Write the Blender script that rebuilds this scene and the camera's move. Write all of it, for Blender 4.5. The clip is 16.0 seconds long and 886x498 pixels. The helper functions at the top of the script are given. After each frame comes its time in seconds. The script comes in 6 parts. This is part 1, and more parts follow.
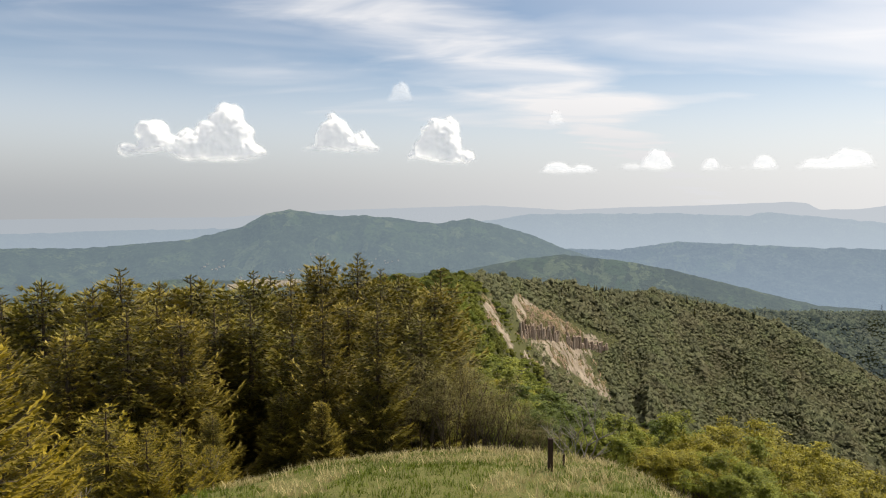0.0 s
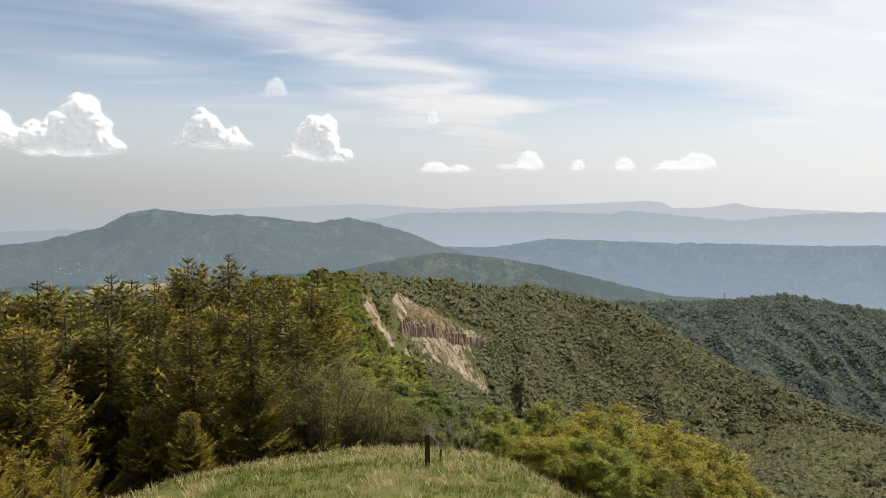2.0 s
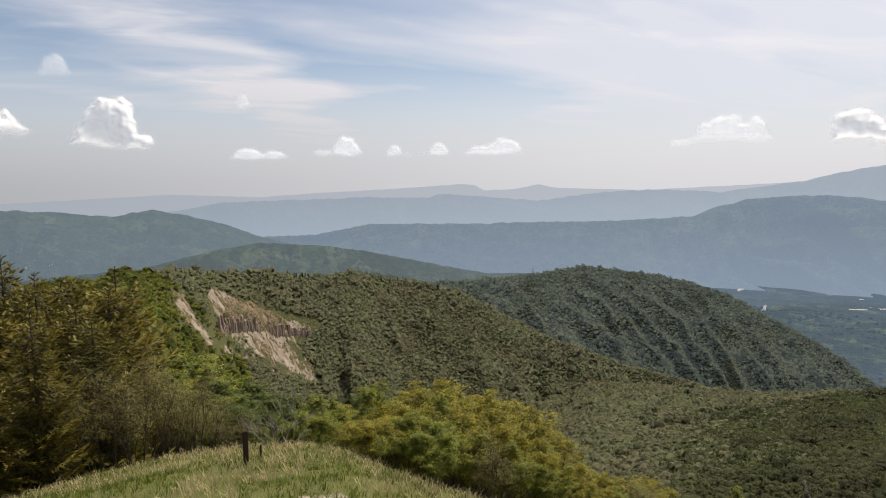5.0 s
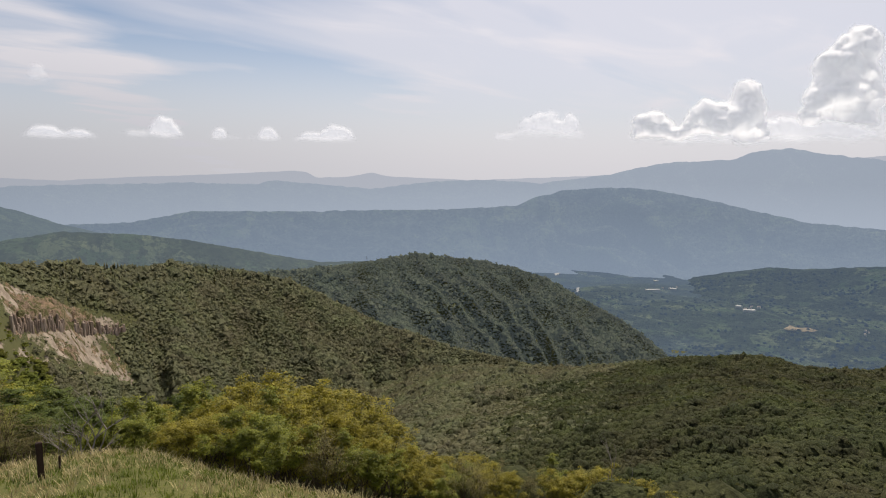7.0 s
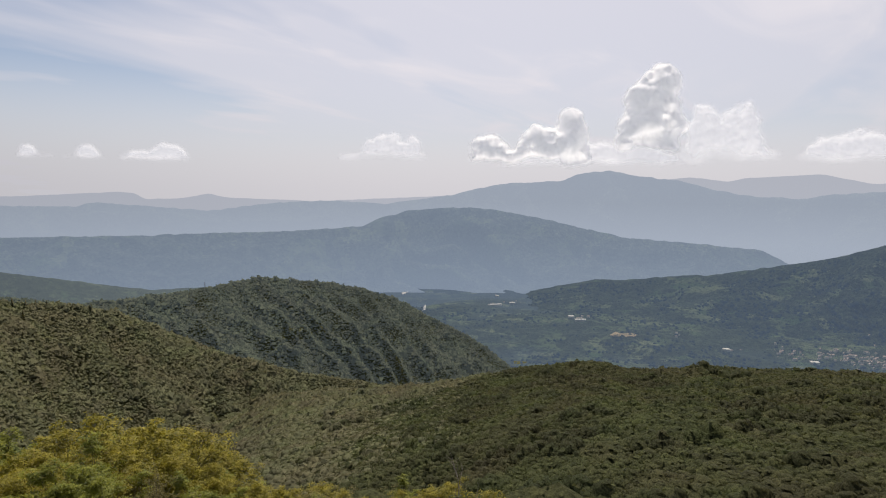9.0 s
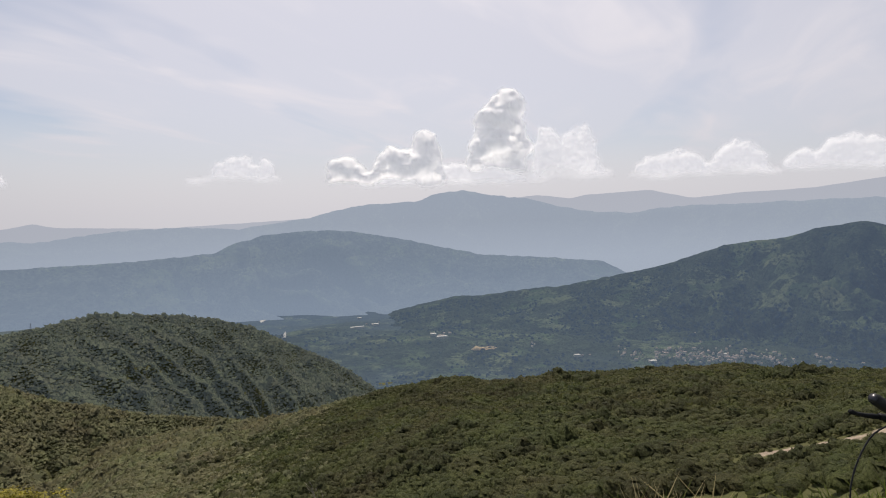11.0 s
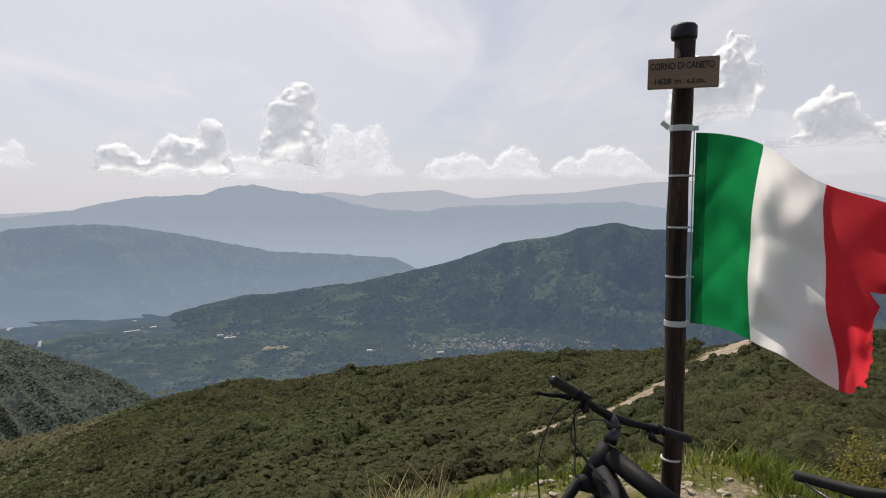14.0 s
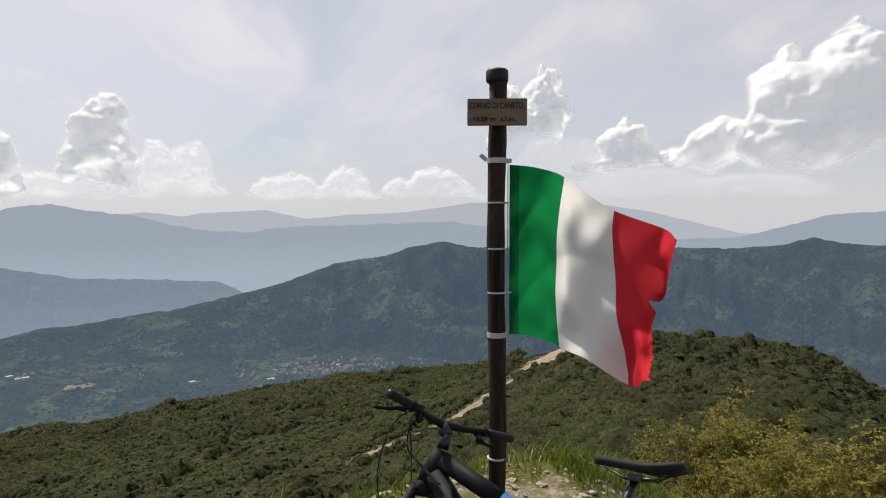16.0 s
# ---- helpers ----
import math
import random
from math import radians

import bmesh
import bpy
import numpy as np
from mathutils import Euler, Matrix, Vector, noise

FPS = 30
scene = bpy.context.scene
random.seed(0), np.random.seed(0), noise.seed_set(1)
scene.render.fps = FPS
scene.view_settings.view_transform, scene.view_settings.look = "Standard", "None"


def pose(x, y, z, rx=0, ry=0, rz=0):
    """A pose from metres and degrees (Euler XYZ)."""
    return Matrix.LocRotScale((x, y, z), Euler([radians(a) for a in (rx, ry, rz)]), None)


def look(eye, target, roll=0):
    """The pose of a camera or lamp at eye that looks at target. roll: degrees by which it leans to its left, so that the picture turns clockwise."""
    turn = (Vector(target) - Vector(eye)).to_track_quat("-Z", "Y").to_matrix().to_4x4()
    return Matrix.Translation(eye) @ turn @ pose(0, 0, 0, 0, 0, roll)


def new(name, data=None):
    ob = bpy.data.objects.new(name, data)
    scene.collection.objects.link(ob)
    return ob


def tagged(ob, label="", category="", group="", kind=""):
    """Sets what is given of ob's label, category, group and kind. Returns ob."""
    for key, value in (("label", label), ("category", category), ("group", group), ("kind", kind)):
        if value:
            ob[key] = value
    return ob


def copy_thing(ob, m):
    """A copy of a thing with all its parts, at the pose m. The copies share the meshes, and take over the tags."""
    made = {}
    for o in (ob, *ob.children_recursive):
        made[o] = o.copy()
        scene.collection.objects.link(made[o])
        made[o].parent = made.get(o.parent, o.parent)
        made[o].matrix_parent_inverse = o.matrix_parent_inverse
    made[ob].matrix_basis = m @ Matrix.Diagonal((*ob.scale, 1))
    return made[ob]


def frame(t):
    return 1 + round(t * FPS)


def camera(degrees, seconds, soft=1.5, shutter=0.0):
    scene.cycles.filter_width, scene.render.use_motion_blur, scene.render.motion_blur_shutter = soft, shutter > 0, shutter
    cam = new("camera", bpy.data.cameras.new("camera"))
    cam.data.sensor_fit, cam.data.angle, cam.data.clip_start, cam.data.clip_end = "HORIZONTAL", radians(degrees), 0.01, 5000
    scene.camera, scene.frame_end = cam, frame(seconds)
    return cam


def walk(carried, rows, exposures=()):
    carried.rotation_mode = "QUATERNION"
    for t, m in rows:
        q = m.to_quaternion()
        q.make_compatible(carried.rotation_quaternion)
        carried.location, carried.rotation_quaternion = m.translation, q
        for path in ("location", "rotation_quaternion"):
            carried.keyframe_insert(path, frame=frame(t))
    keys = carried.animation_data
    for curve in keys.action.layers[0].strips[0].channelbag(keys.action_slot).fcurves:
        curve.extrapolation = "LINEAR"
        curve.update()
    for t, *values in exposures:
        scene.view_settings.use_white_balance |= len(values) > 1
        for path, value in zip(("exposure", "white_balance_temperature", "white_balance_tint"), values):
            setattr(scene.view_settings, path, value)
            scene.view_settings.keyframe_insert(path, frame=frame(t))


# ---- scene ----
cam = camera(69.38, 16.0, soft=1.1)
# seconds, eye, yaw, pitch, roll
PATH = [
    (0, 0.007, 0.502, 1.646, -0.39, -4.76, 0.05),
    (0.5, 0.026, 0.506, 1.648, -2.36, -4.98, -0.21),
    (1, 0.062, 0.495, 1.649, -5.12, -4.88, -0.38),
    (1.5, 0.071, 0.507, 1.641, -8.00, -5.08, 0.01),
    (2, 0.097, 0.498, 1.649, -11.14, -4.86, -0.10),
    (2.5, 0.116, 0.476, 1.651, -13.67, -5.35, -0.19),
    (3, 0.152, 0.469, 1.659, -17.31, -5.49, -0.36),
    (3.5, 0.182, 0.457, 1.653, -20.04, -6.25, 0.34),
    (6, 0.288, 0.381, 1.632, -34.35, -5.61, 0.18),
    (6.5, 0.318, 0.369, 1.629, -38.95, -6.01, -0.46),
    (7, 0.328, 0.363, 1.622, -41.96, -7.43, -0.25),
    (7.5, 0.336, 0.359, 1.640, -45.68, -7.17, 0.66),
    (8, 0.383, 0.326, 1.660, -50.43, -7.89, 0.48),
    (8.5, 0.395, 0.318, 1.679, -53.00, -6.64, 0.49),
    (9, 0.398, 0.312, 1.690, -55.69, -5.54, -0.26),
    (11.5, 0.404, 0.069, 1.662, -71.67, -4.37, 1.10),
    (12, 0.407, 0.034, 1.660, -74.86, -5.14, 0.54),
    (12.5, 0.447, -0.008, 1.651, -76.50, -5.28, 0.80),
    (13, 0.506, -0.072, 1.649, -77.65, -5.56, -0.13),
    (13.5, 0.529, -0.118, 1.664, -80.93, -3.54, 0.26),
    (14, 0.513, -0.114, 1.653, -86.59, -4.17, -0.21),
    (14.5, 0.479, -0.102, 1.660, -91.48, -3.47, -0.38),
    (15, 0.453, -0.093, 1.668, -96.81, -3.10, 0.53),
    (15.5, 0.404, -0.084, 1.669, -99.80, -3.34, 1.73),
    (16, 0.380, -0.091, 1.673, -101.60, -2.37, 0.11),
]
WALK = [(t, pose(x, y, z, 0, 0, yaw) @ pose(0, 0, 0, pitch) @ pose(0, 0, 0, 0, roll) @ pose(0, 0, 0, 90))
        for t, x, y, z, yaw, pitch, roll in PATH]
walk(cam, WALK, exposures=[(0, 0.24, 6700, 7), (1.5, 0.22, 6700, 7), (3.5, 0.06, 6650, 8), (6, -0.08, 6500, 11), (7, -0.14, 6500, 12), (9, -0.2, 6500, 13), (11.5, -0.2, 6500, 13),
                            (12.5, -0.16, 6500, 13), (14.5, -0.16, 6500, 11), (16, -0.16, 6500, 10)])

# ---- light ----
SUN_AZ, SUN_EL = 62.0, 58.0
world = bpy.data.worlds.new("world")
scene.world = world
world.use_nodes = True
wn, wl = world.node_tree.nodes, world.node_tree.links
wn.clear()
w_out = wn.new("ShaderNodeOutputWorld")
w_bg = wn.new("ShaderNodeBackground")
w_sky = wn.new("ShaderNodeTexSky")
w_sky.sky_type = "NISHITA"
w_sky.sun_disc = False
w_sky.sun_elevation = radians(SUN_EL)
w_sky.sun_rotation = radians(SUN_AZ)
w_sky.altitude = 1600
w_sky.dust_density = 2.5


def w_math(op, a, b=None, c=None, clamp=False):
    n = wn.new("ShaderNodeMath")
    n.operation, n.use_clamp = op, clamp
    for i, v in enumerate((a, b, c)):
        if v is None:
            continue
        if isinstance(v, (int, float)):
            n.inputs[i].default_value = v
        else:
            wl.new(v, n.inputs[i])
    return n.outputs[0]


def w_ramp(v, lo, hi, to0=0.0, to1=1.0):
    n = wn.new("ShaderNodeMapRange")
    n.interpolation_type = "SMOOTHSTEP"
    for i, q in enumerate((lo, hi, to0, to1)):
        n.inputs[1 + i].default_value = q
    wl.new(v, n.inputs[0])
    return n.outputs[0]


w_tc = wn.new("ShaderNodeTexCoord")
w_sep = wn.new("ShaderNodeSeparateXYZ")
wl.new(w_tc.outputs["Generated"], w_sep.inputs[0])
w_dot = wn.new("ShaderNodeVectorMath")
w_dot.operation = "DOT_PRODUCT"
wl.new(w_tc.outputs["Generated"], w_dot.inputs[0])
w_dot.inputs[1].default_value = (math.sin(radians(SUN_AZ)) * math.cos(radians(SUN_EL)),
                                 math.cos(radians(SUN_AZ)) * math.cos(radians(SUN_EL)), math.sin(radians(SUN_EL)))
# high thin cloud lies on a plane above: direction over height
w_h = w_math("ADD", w_sep.outputs[2], 0.12)
w_comb = wn.new("ShaderNodeCombineXYZ")
wl.new(w_math("DIVIDE", w_sep.outputs[0], w_h), w_comb.inputs[0])
wl.new(w_math("DIVIDE", w_sep.outputs[1], w_h), w_comb.inputs[1])
w_map = wn.new("ShaderNodeMapping")
w_map.inputs["Rotation"].default_value = (0, 0, radians(35))
w_map.inputs["Scale"].default_value = (0.55, 1.25, 1)
w_map.inputs["Location"].default_value = (3.1, 0.4, 0)
wl.new(w_comb.outputs[0], w_map.inputs[0])


def w_noise(scale, detail, rough, distort):
    n = wn.new("ShaderNodeTexNoise")
    n.inputs["Scale"].default_value, n.inputs["Detail"].default_value = scale, detail
    n.inputs["Roughness"].default_value, n.inputs["Distortion"].default_value = rough, distort
    wl.new(w_map.outputs[0], n.inputs["Vector"])
    return n.outputs["Fac"]


veil = w_ramp(w_noise(0.6, 4, 0.5, 0.6), 0.34, 0.68)
streak = w_ramp(w_noise(1.7, 4, 0.5, 0.8), 0.45, 0.85, 0.0, 0.28)
near_sun = w_ramp(w_dot.outputs["Value"], 0.42, 0.97)
low = w_ramp(w_sep.outputs[2], 0.24, 0.0, 0.0, 0.93)
trend = wn.new("ShaderNodeVectorMath")
trend.operation = "DOT_PRODUCT"
wl.new(w_tc.outputs["Generated"], trend.inputs[0])
trend.inputs[1].default_value = (math.sin(radians(95)), math.cos(radians(95)), 0)
veil = w_math("ADD", veil, w_ramp(trend.outputs["Value"], 0.2, 0.9, 0.0, 0.75), clamp=True)
high = w_ramp(w_sep.outputs[2], 0.30, 0.65, 1.0, 0.25)
veil = w_math("MULTIPLY", w_math("MULTIPLY", veil, high), w_ramp(trend.outputs["Value"], -0.75, -0.15, 0.35, 1.0))
streak = w_math("MULTIPLY", streak, high)
# one long band of cirrus crossing the north
w_off = w_math("SUBTRACT", w_math("MULTIPLY", w_math("ADD", w_math("DIVIDE", w_sep.outputs[0], w_h), 0.5), 0.832),
               w_math("MULTIPLY", w_math("SUBTRACT", w_math("DIVIDE", w_sep.outputs[1], w_h), 2.0), 0.555))
w_off = w_math("ADD", w_off, w_math("MULTIPLY", w_math("SUBTRACT", w_noise(1.6, 5, 0.6, 0.5), 0.5), 0.9))
band = w_math("MULTIPLY", w_ramp(w_math("ABSOLUTE", w_off), 0.55, 0.05), w_ramp(w_noise(2.0, 4, 0.55, 1.0), 0.30, 0.66, 0.3, 0.78))
streak = w_math("MAXIMUM", streak, band)
cover = w_math("MAXIMUM", w_math("MAXIMUM", w_math("ADD", w_math("MULTIPLY", veil, 0.72), streak, clamp=True), low),
               w_math("MULTIPLY", near_sun, 0.95))
w_gain = wn.new("ShaderNodeMix")
w_gain.data_type, w_gain.blend_type = "RGBA", "MULTIPLY"
w_gain.inputs[0].default_value = 1.0
w_gain.inputs[7].default_value = (0.099, 0.099, 0.097, 1)
wl.new(w_sky.outputs[0], w_gain.inputs[6])
w_tint = wn.new("ShaderNodeMix")  # white of the veil, brighter towards the sun, greyer low down
w_tint.data_type = "RGBA"
w_tint.inputs[6].default_value = (0.69, 0.655, 0.68, 1)
w_tint.inputs[7].default_value = (1.06, 1.02, 1.05, 1)
wl.new(near_sun, w_tint.inputs[0])
w_grey = wn.new("ShaderNodeMix")
w_grey.data_type = "RGBA"
w_grey.inputs[6].default_value = (0.53, 0.525, 0.545, 1)
w_grey.inputs[7].default_value = (0.80, 0.785, 0.82, 1)
wl.new(w_ramp(w_sep.outputs[2], -0.02, 0.2), w_grey.inputs[0])
w_haze = wn.new("ShaderNodeMix")  # haze over the plain, brighter below the sun
w_haze.data_type = "RGBA"
w_haze.inputs[6].default_value = (0.345, 0.36, 0.395, 1)
w_haze.inputs[7].default_value = (0.72, 0.715, 0.75, 1)
wl.new(w_ramp(trend.outputs["Value"], -0.85, 0.85), w_haze.inputs[0])
wl.new(w_haze.outputs[2], w_grey.inputs[6])
wl.new(w_grey.outputs[2], w_tint.inputs[6])
w_mix = wn.new("ShaderNodeMix")
w_mix.data_type = "RGBA"
wl.new(cover, w_mix.inputs[0])
wl.new(w_gain.outputs[2], w_mix.inputs[6])
wl.new(w_tint.outputs[2], w_mix.inputs[7])
wl.new(w_mix.outputs[2], w_bg.inputs[0])
w_bg.inputs[1].default_value = 1.0
wl.new(w_bg.outputs[0], w_out.inputs[0])

sun_data = bpy.data.lights.new("sun", "SUN")
sun_data.energy, sun_data.angle, sun_data.color = 5.0, radians(0.8), (1.0, 0.92, 0.79)
sun = new("sun", sun_data)
sun.matrix_world = pose(0, 0, 300) @ look((0, 0, 0), (-math.sin(radians(SUN_AZ)) * math.cos(radians(SUN_EL)),
                                                     -math.cos(radians(SUN_AZ)) * math.cos(radians(SUN_EL)), -math.sin(radians(SUN_EL))))


# ---- materials ----
class Mat:
    """A node material under construction."""

    def __init__(self, name, rough=0.8, spec=0.3):
        self.m = bpy.data.materials.new(name)
        self.m.use_nodes = True
        self.n, self.l = self.m.node_tree.nodes, self.m.node_tree.links
        self.b = self.n["Principled BSDF"]
        self.out = self.n["Material Output"]
        self.b.inputs["Roughness"].default_value = rough
        self.b.inputs["Specular IOR Level"].default_value = spec
        self.tc = self.n.new("ShaderNodeTexCoord")

    def set(self, sock, v):
        if isinstance(v, (int, float)):
            sock.default_value = v
        elif isinstance(v, tuple):
            sock.default_value = (*v, 1) if len(v) == 3 and sock.type == "RGBA" else v
        else:
            self.l.new(v, sock)

    def noise(self, scale, detail=4, rough=0.6, coord="Object", stretch=None, distort=0.0):
        n = self.n.new("ShaderNodeTexNoise")
        n.inputs["Scale"].default_value, n.inputs["Detail"].default_value = scale, detail
        n.inputs["Roughness"].default_value, n.inputs["Distortion"].default_value = rough, distort
        src = self.tc.outputs[coord]
        if stretch:
            mp = self.n.new("ShaderNodeMapping")
            mp.inputs["Scale"].default_value = stretch
            self.l.new(src, mp.inputs[0])
            src = mp.outputs[0]
        self.l.new(src, n.inputs["Vector"])
        return n.outputs["Fac"]

    def voronoi(self, scale, coord="Object", out="Color", stretch=None):
        n = self.n.new("ShaderNodeTexVoronoi")
        n.inputs["Scale"].default_value = scale
        src = self.tc.outputs[coord]
        if stretch:
            mp = self.n.new("ShaderNodeMapping")
            mp.inputs["Scale"].default_value = stretch
            self.l.new(src, mp.inputs[0])
            src = mp.outputs[0]
        self.l.new(src, n.inputs["Vector"])
        return n.outputs[out]

    def ramp(self, v, lo, hi, a=0.0, b=1.0):
        n = self.n.new("ShaderNodeMapRange")
        for i, q in enumerate((lo, hi, a, b)):
            n.inputs[1 + i].default_value = q
        self.l.new(v, n.inputs[0])
        return n.outputs[0]

    def mix(self, fac, a, b, blend="MIX"):
        n = self.n.new("ShaderNodeMix")
        n.data_type, n.blend_type = "RGBA", blend
        self.set(n.inputs[0], fac)
        self.set(n.inputs[6], a)
        self.set(n.inputs[7], b)
        return n.outputs[2]

    def math(self, op, a, b):
        n = self.n.new("ShaderNodeMath")
        n.operation = op
        self.set(n.inputs[0], a)
        self.set(n.inputs[1], b)
        return n.outputs[0]

    def island(self):
        return self.n.new("ShaderNodeNewGeometry").outputs["Random Per Island"]

    def each(self):
        return self.n.new("ShaderNodeObjectInfo").outputs["Random"]

    def attr(self, name):
        n = self.n.new("ShaderNodeAttribute")
        n.attribute_name = name
        return n.outputs["Fac"]

    def bump(self, h, strength=0.4, dist=0.02):
        n = self.n.new("ShaderNodeBump")
        n.inputs["Strength"].default_value, n.inputs["Distance"].default_value = strength, dist
        self.l.new(h, n.inputs["Height"])
        self.l.new(n.outputs[0], self.b.inputs["Normal"])
        return n.outputs[0]

    def color(self, v):
        self.set(self.b.inputs["Base Color"], v)
        return self

    def leafy(self, col, share=0.4):
        """Thin leaves: some of the light passes through."""
        tr = self.n.new("ShaderNodeBsdfTranslucent")
        self.set(tr.inputs[0], col)
        mx = self.n.new("ShaderNodeMixShader")
        mx.inputs[0].default_value = share
        self.l.new(self.b.outputs[0], mx.inputs[1])
        self.l.new(tr.outputs[0], mx.inputs[2])
        self.l.new(mx.outputs[0], self.out.inputs[0])
        return self

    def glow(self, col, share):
        """A distant backdrop's haze, mixed in as emission."""
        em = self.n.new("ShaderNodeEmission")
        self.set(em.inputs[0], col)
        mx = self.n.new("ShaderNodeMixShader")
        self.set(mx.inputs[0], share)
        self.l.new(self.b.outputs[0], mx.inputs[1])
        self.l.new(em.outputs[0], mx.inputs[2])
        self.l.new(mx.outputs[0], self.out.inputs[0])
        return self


def foliage(name, dark, light, share=0.35, scale=0.15, own=0.6):
    """Leaves: each one its own shade, over slower changes from crown to crown."""
    k = Mat(name, 0.6, 0.25)
    slow = k.ramp(k.noise(scale, 4, 0.6, coord="Object"), 0.3, 0.7)
    f = k.math("ADD", k.math("MULTIPLY", k.island(), own), k.math("MULTIPLY", slow, 1.0 - own))
    col = k.mix(f, dark, light)
    k.color(col)
    k.leafy(col, share)
    return k.m


def bark(name, a, b):
    k = Mat(name, 0.9, 0.2)
    n = k.noise(9, 6, 0.65, stretch=(1, 1, 0.18))
    k.color(k.mix(n, a, b))
    k.bump(n, 0.7, 0.03)
    return k.m


def distant(name, a, b, air, low, high, z0, z1, scale, gl=0.0):
    """Far slopes: woods and clearings, with haze mixed in as glow, its share set by height."""
    k = Mat(name, 0.95, 0.05)
    n1 = k.noise(scale * 3.2, 6, 0.7)
    n2 = k.ramp(k.noise(scale * 0.9, 5, 0.6, distort=0.6), 0.43, 0.57)
    col = k.mix(k.ramp(n1, 0.32, 0.68), a, k.mix(n2, tuple(0.55 * c for c in b), b))
    if gl:
        cell = k.n.new("ShaderNodeSeparateColor")
        k.l.new(k.voronoi(scale * 0.85, stretch=(1.0, 0.7, 0.5)), cell.inputs[0])
        open_land = k.ramp(k.math("ADD", k.noise(scale * 0.22, 5, 0.6), k.math("MULTIPLY", k.math("SUBTRACT", n1, 0.5), 0.5)), 0.49, 0.55)
        fields = k.math("MULTIPLY", k.ramp(cell.outputs[0], 0.42, 0.46), open_land)
        edge = k.ramp(k.noise(scale * 2.2, 4, 0.65), 0.40, 0.5)
        tone = k.mix(cell.outputs[1], (0.055, 0.09, 0.035), (0.15, 0.175, 0.085))
        col = k.mix(k.math("MULTIPLY", k.math("MULTIPLY", fields, edge), gl), col, tone)
    k.bump(n1, 1.0, 0.35 / scale)
    k.color(col)
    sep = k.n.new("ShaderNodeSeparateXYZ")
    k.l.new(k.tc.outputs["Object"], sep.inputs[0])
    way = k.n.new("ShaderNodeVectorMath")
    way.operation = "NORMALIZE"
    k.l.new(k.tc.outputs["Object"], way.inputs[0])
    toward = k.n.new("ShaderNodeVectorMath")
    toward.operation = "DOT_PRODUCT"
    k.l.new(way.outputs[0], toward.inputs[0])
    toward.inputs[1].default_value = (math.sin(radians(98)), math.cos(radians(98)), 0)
    # haze as emission, brightened towards azimuth 98 and graded by height
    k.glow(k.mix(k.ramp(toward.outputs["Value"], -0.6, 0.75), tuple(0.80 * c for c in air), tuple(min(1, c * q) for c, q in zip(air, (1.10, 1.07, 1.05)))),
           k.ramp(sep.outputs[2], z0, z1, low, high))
    return k.m


# far hedges and copses, bluish haze mixed in as emission
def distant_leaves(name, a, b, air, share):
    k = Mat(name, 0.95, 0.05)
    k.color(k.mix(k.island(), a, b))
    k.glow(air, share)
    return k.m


def needles(name, old_shaded, fresh, tree):
    """Spruce needles: dark older growth, deepened as shade inside, paler shoots towards the tips, some trees warmer."""
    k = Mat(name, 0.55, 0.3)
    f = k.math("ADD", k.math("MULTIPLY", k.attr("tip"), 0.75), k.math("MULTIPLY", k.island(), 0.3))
    col = k.mix(f, old_shaded, fresh)
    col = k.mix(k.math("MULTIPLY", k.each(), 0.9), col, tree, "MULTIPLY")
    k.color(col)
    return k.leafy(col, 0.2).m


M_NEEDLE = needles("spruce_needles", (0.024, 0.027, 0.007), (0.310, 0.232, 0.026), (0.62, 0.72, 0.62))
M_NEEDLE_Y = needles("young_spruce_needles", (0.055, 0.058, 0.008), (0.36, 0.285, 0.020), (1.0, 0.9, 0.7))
M_LEAF = foliage("beech_leaves", (0.042, 0.062, 0.007), (0.29, 0.30, 0.026), 0.36, scale=1.3, own=0.4)
M_LEAF_D = foliage("dark_beech_leaves", (0.028, 0.048, 0.007), (0.14, 0.170, 0.018), 0.36, scale=1.3, own=0.4)
M_LEAF_Y = foliage("fresh_yellow_leaves", (0.046, 0.050, 0.006), (0.37, 0.315, 0.022), 0.36, scale=1.3, own=0.4)
M_LEAF_S = foliage("small_olive_yellow_leaves", (0.050, 0.050, 0.009), (0.32, 0.27, 0.038), 0.36, scale=3.0, own=0.5)
M_LEAF_B = foliage("bronze_buds", (0.085, 0.075, 0.024), (0.23, 0.195, 0.06), 0.35)
M_BARK = bark("grey_brown_bark", (0.030, 0.023, 0.016), (0.11, 0.085, 0.062))
M_DEAD = bark("bleached_dead_wood", (0.13, 0.115, 0.10), (0.30, 0.27, 0.235))


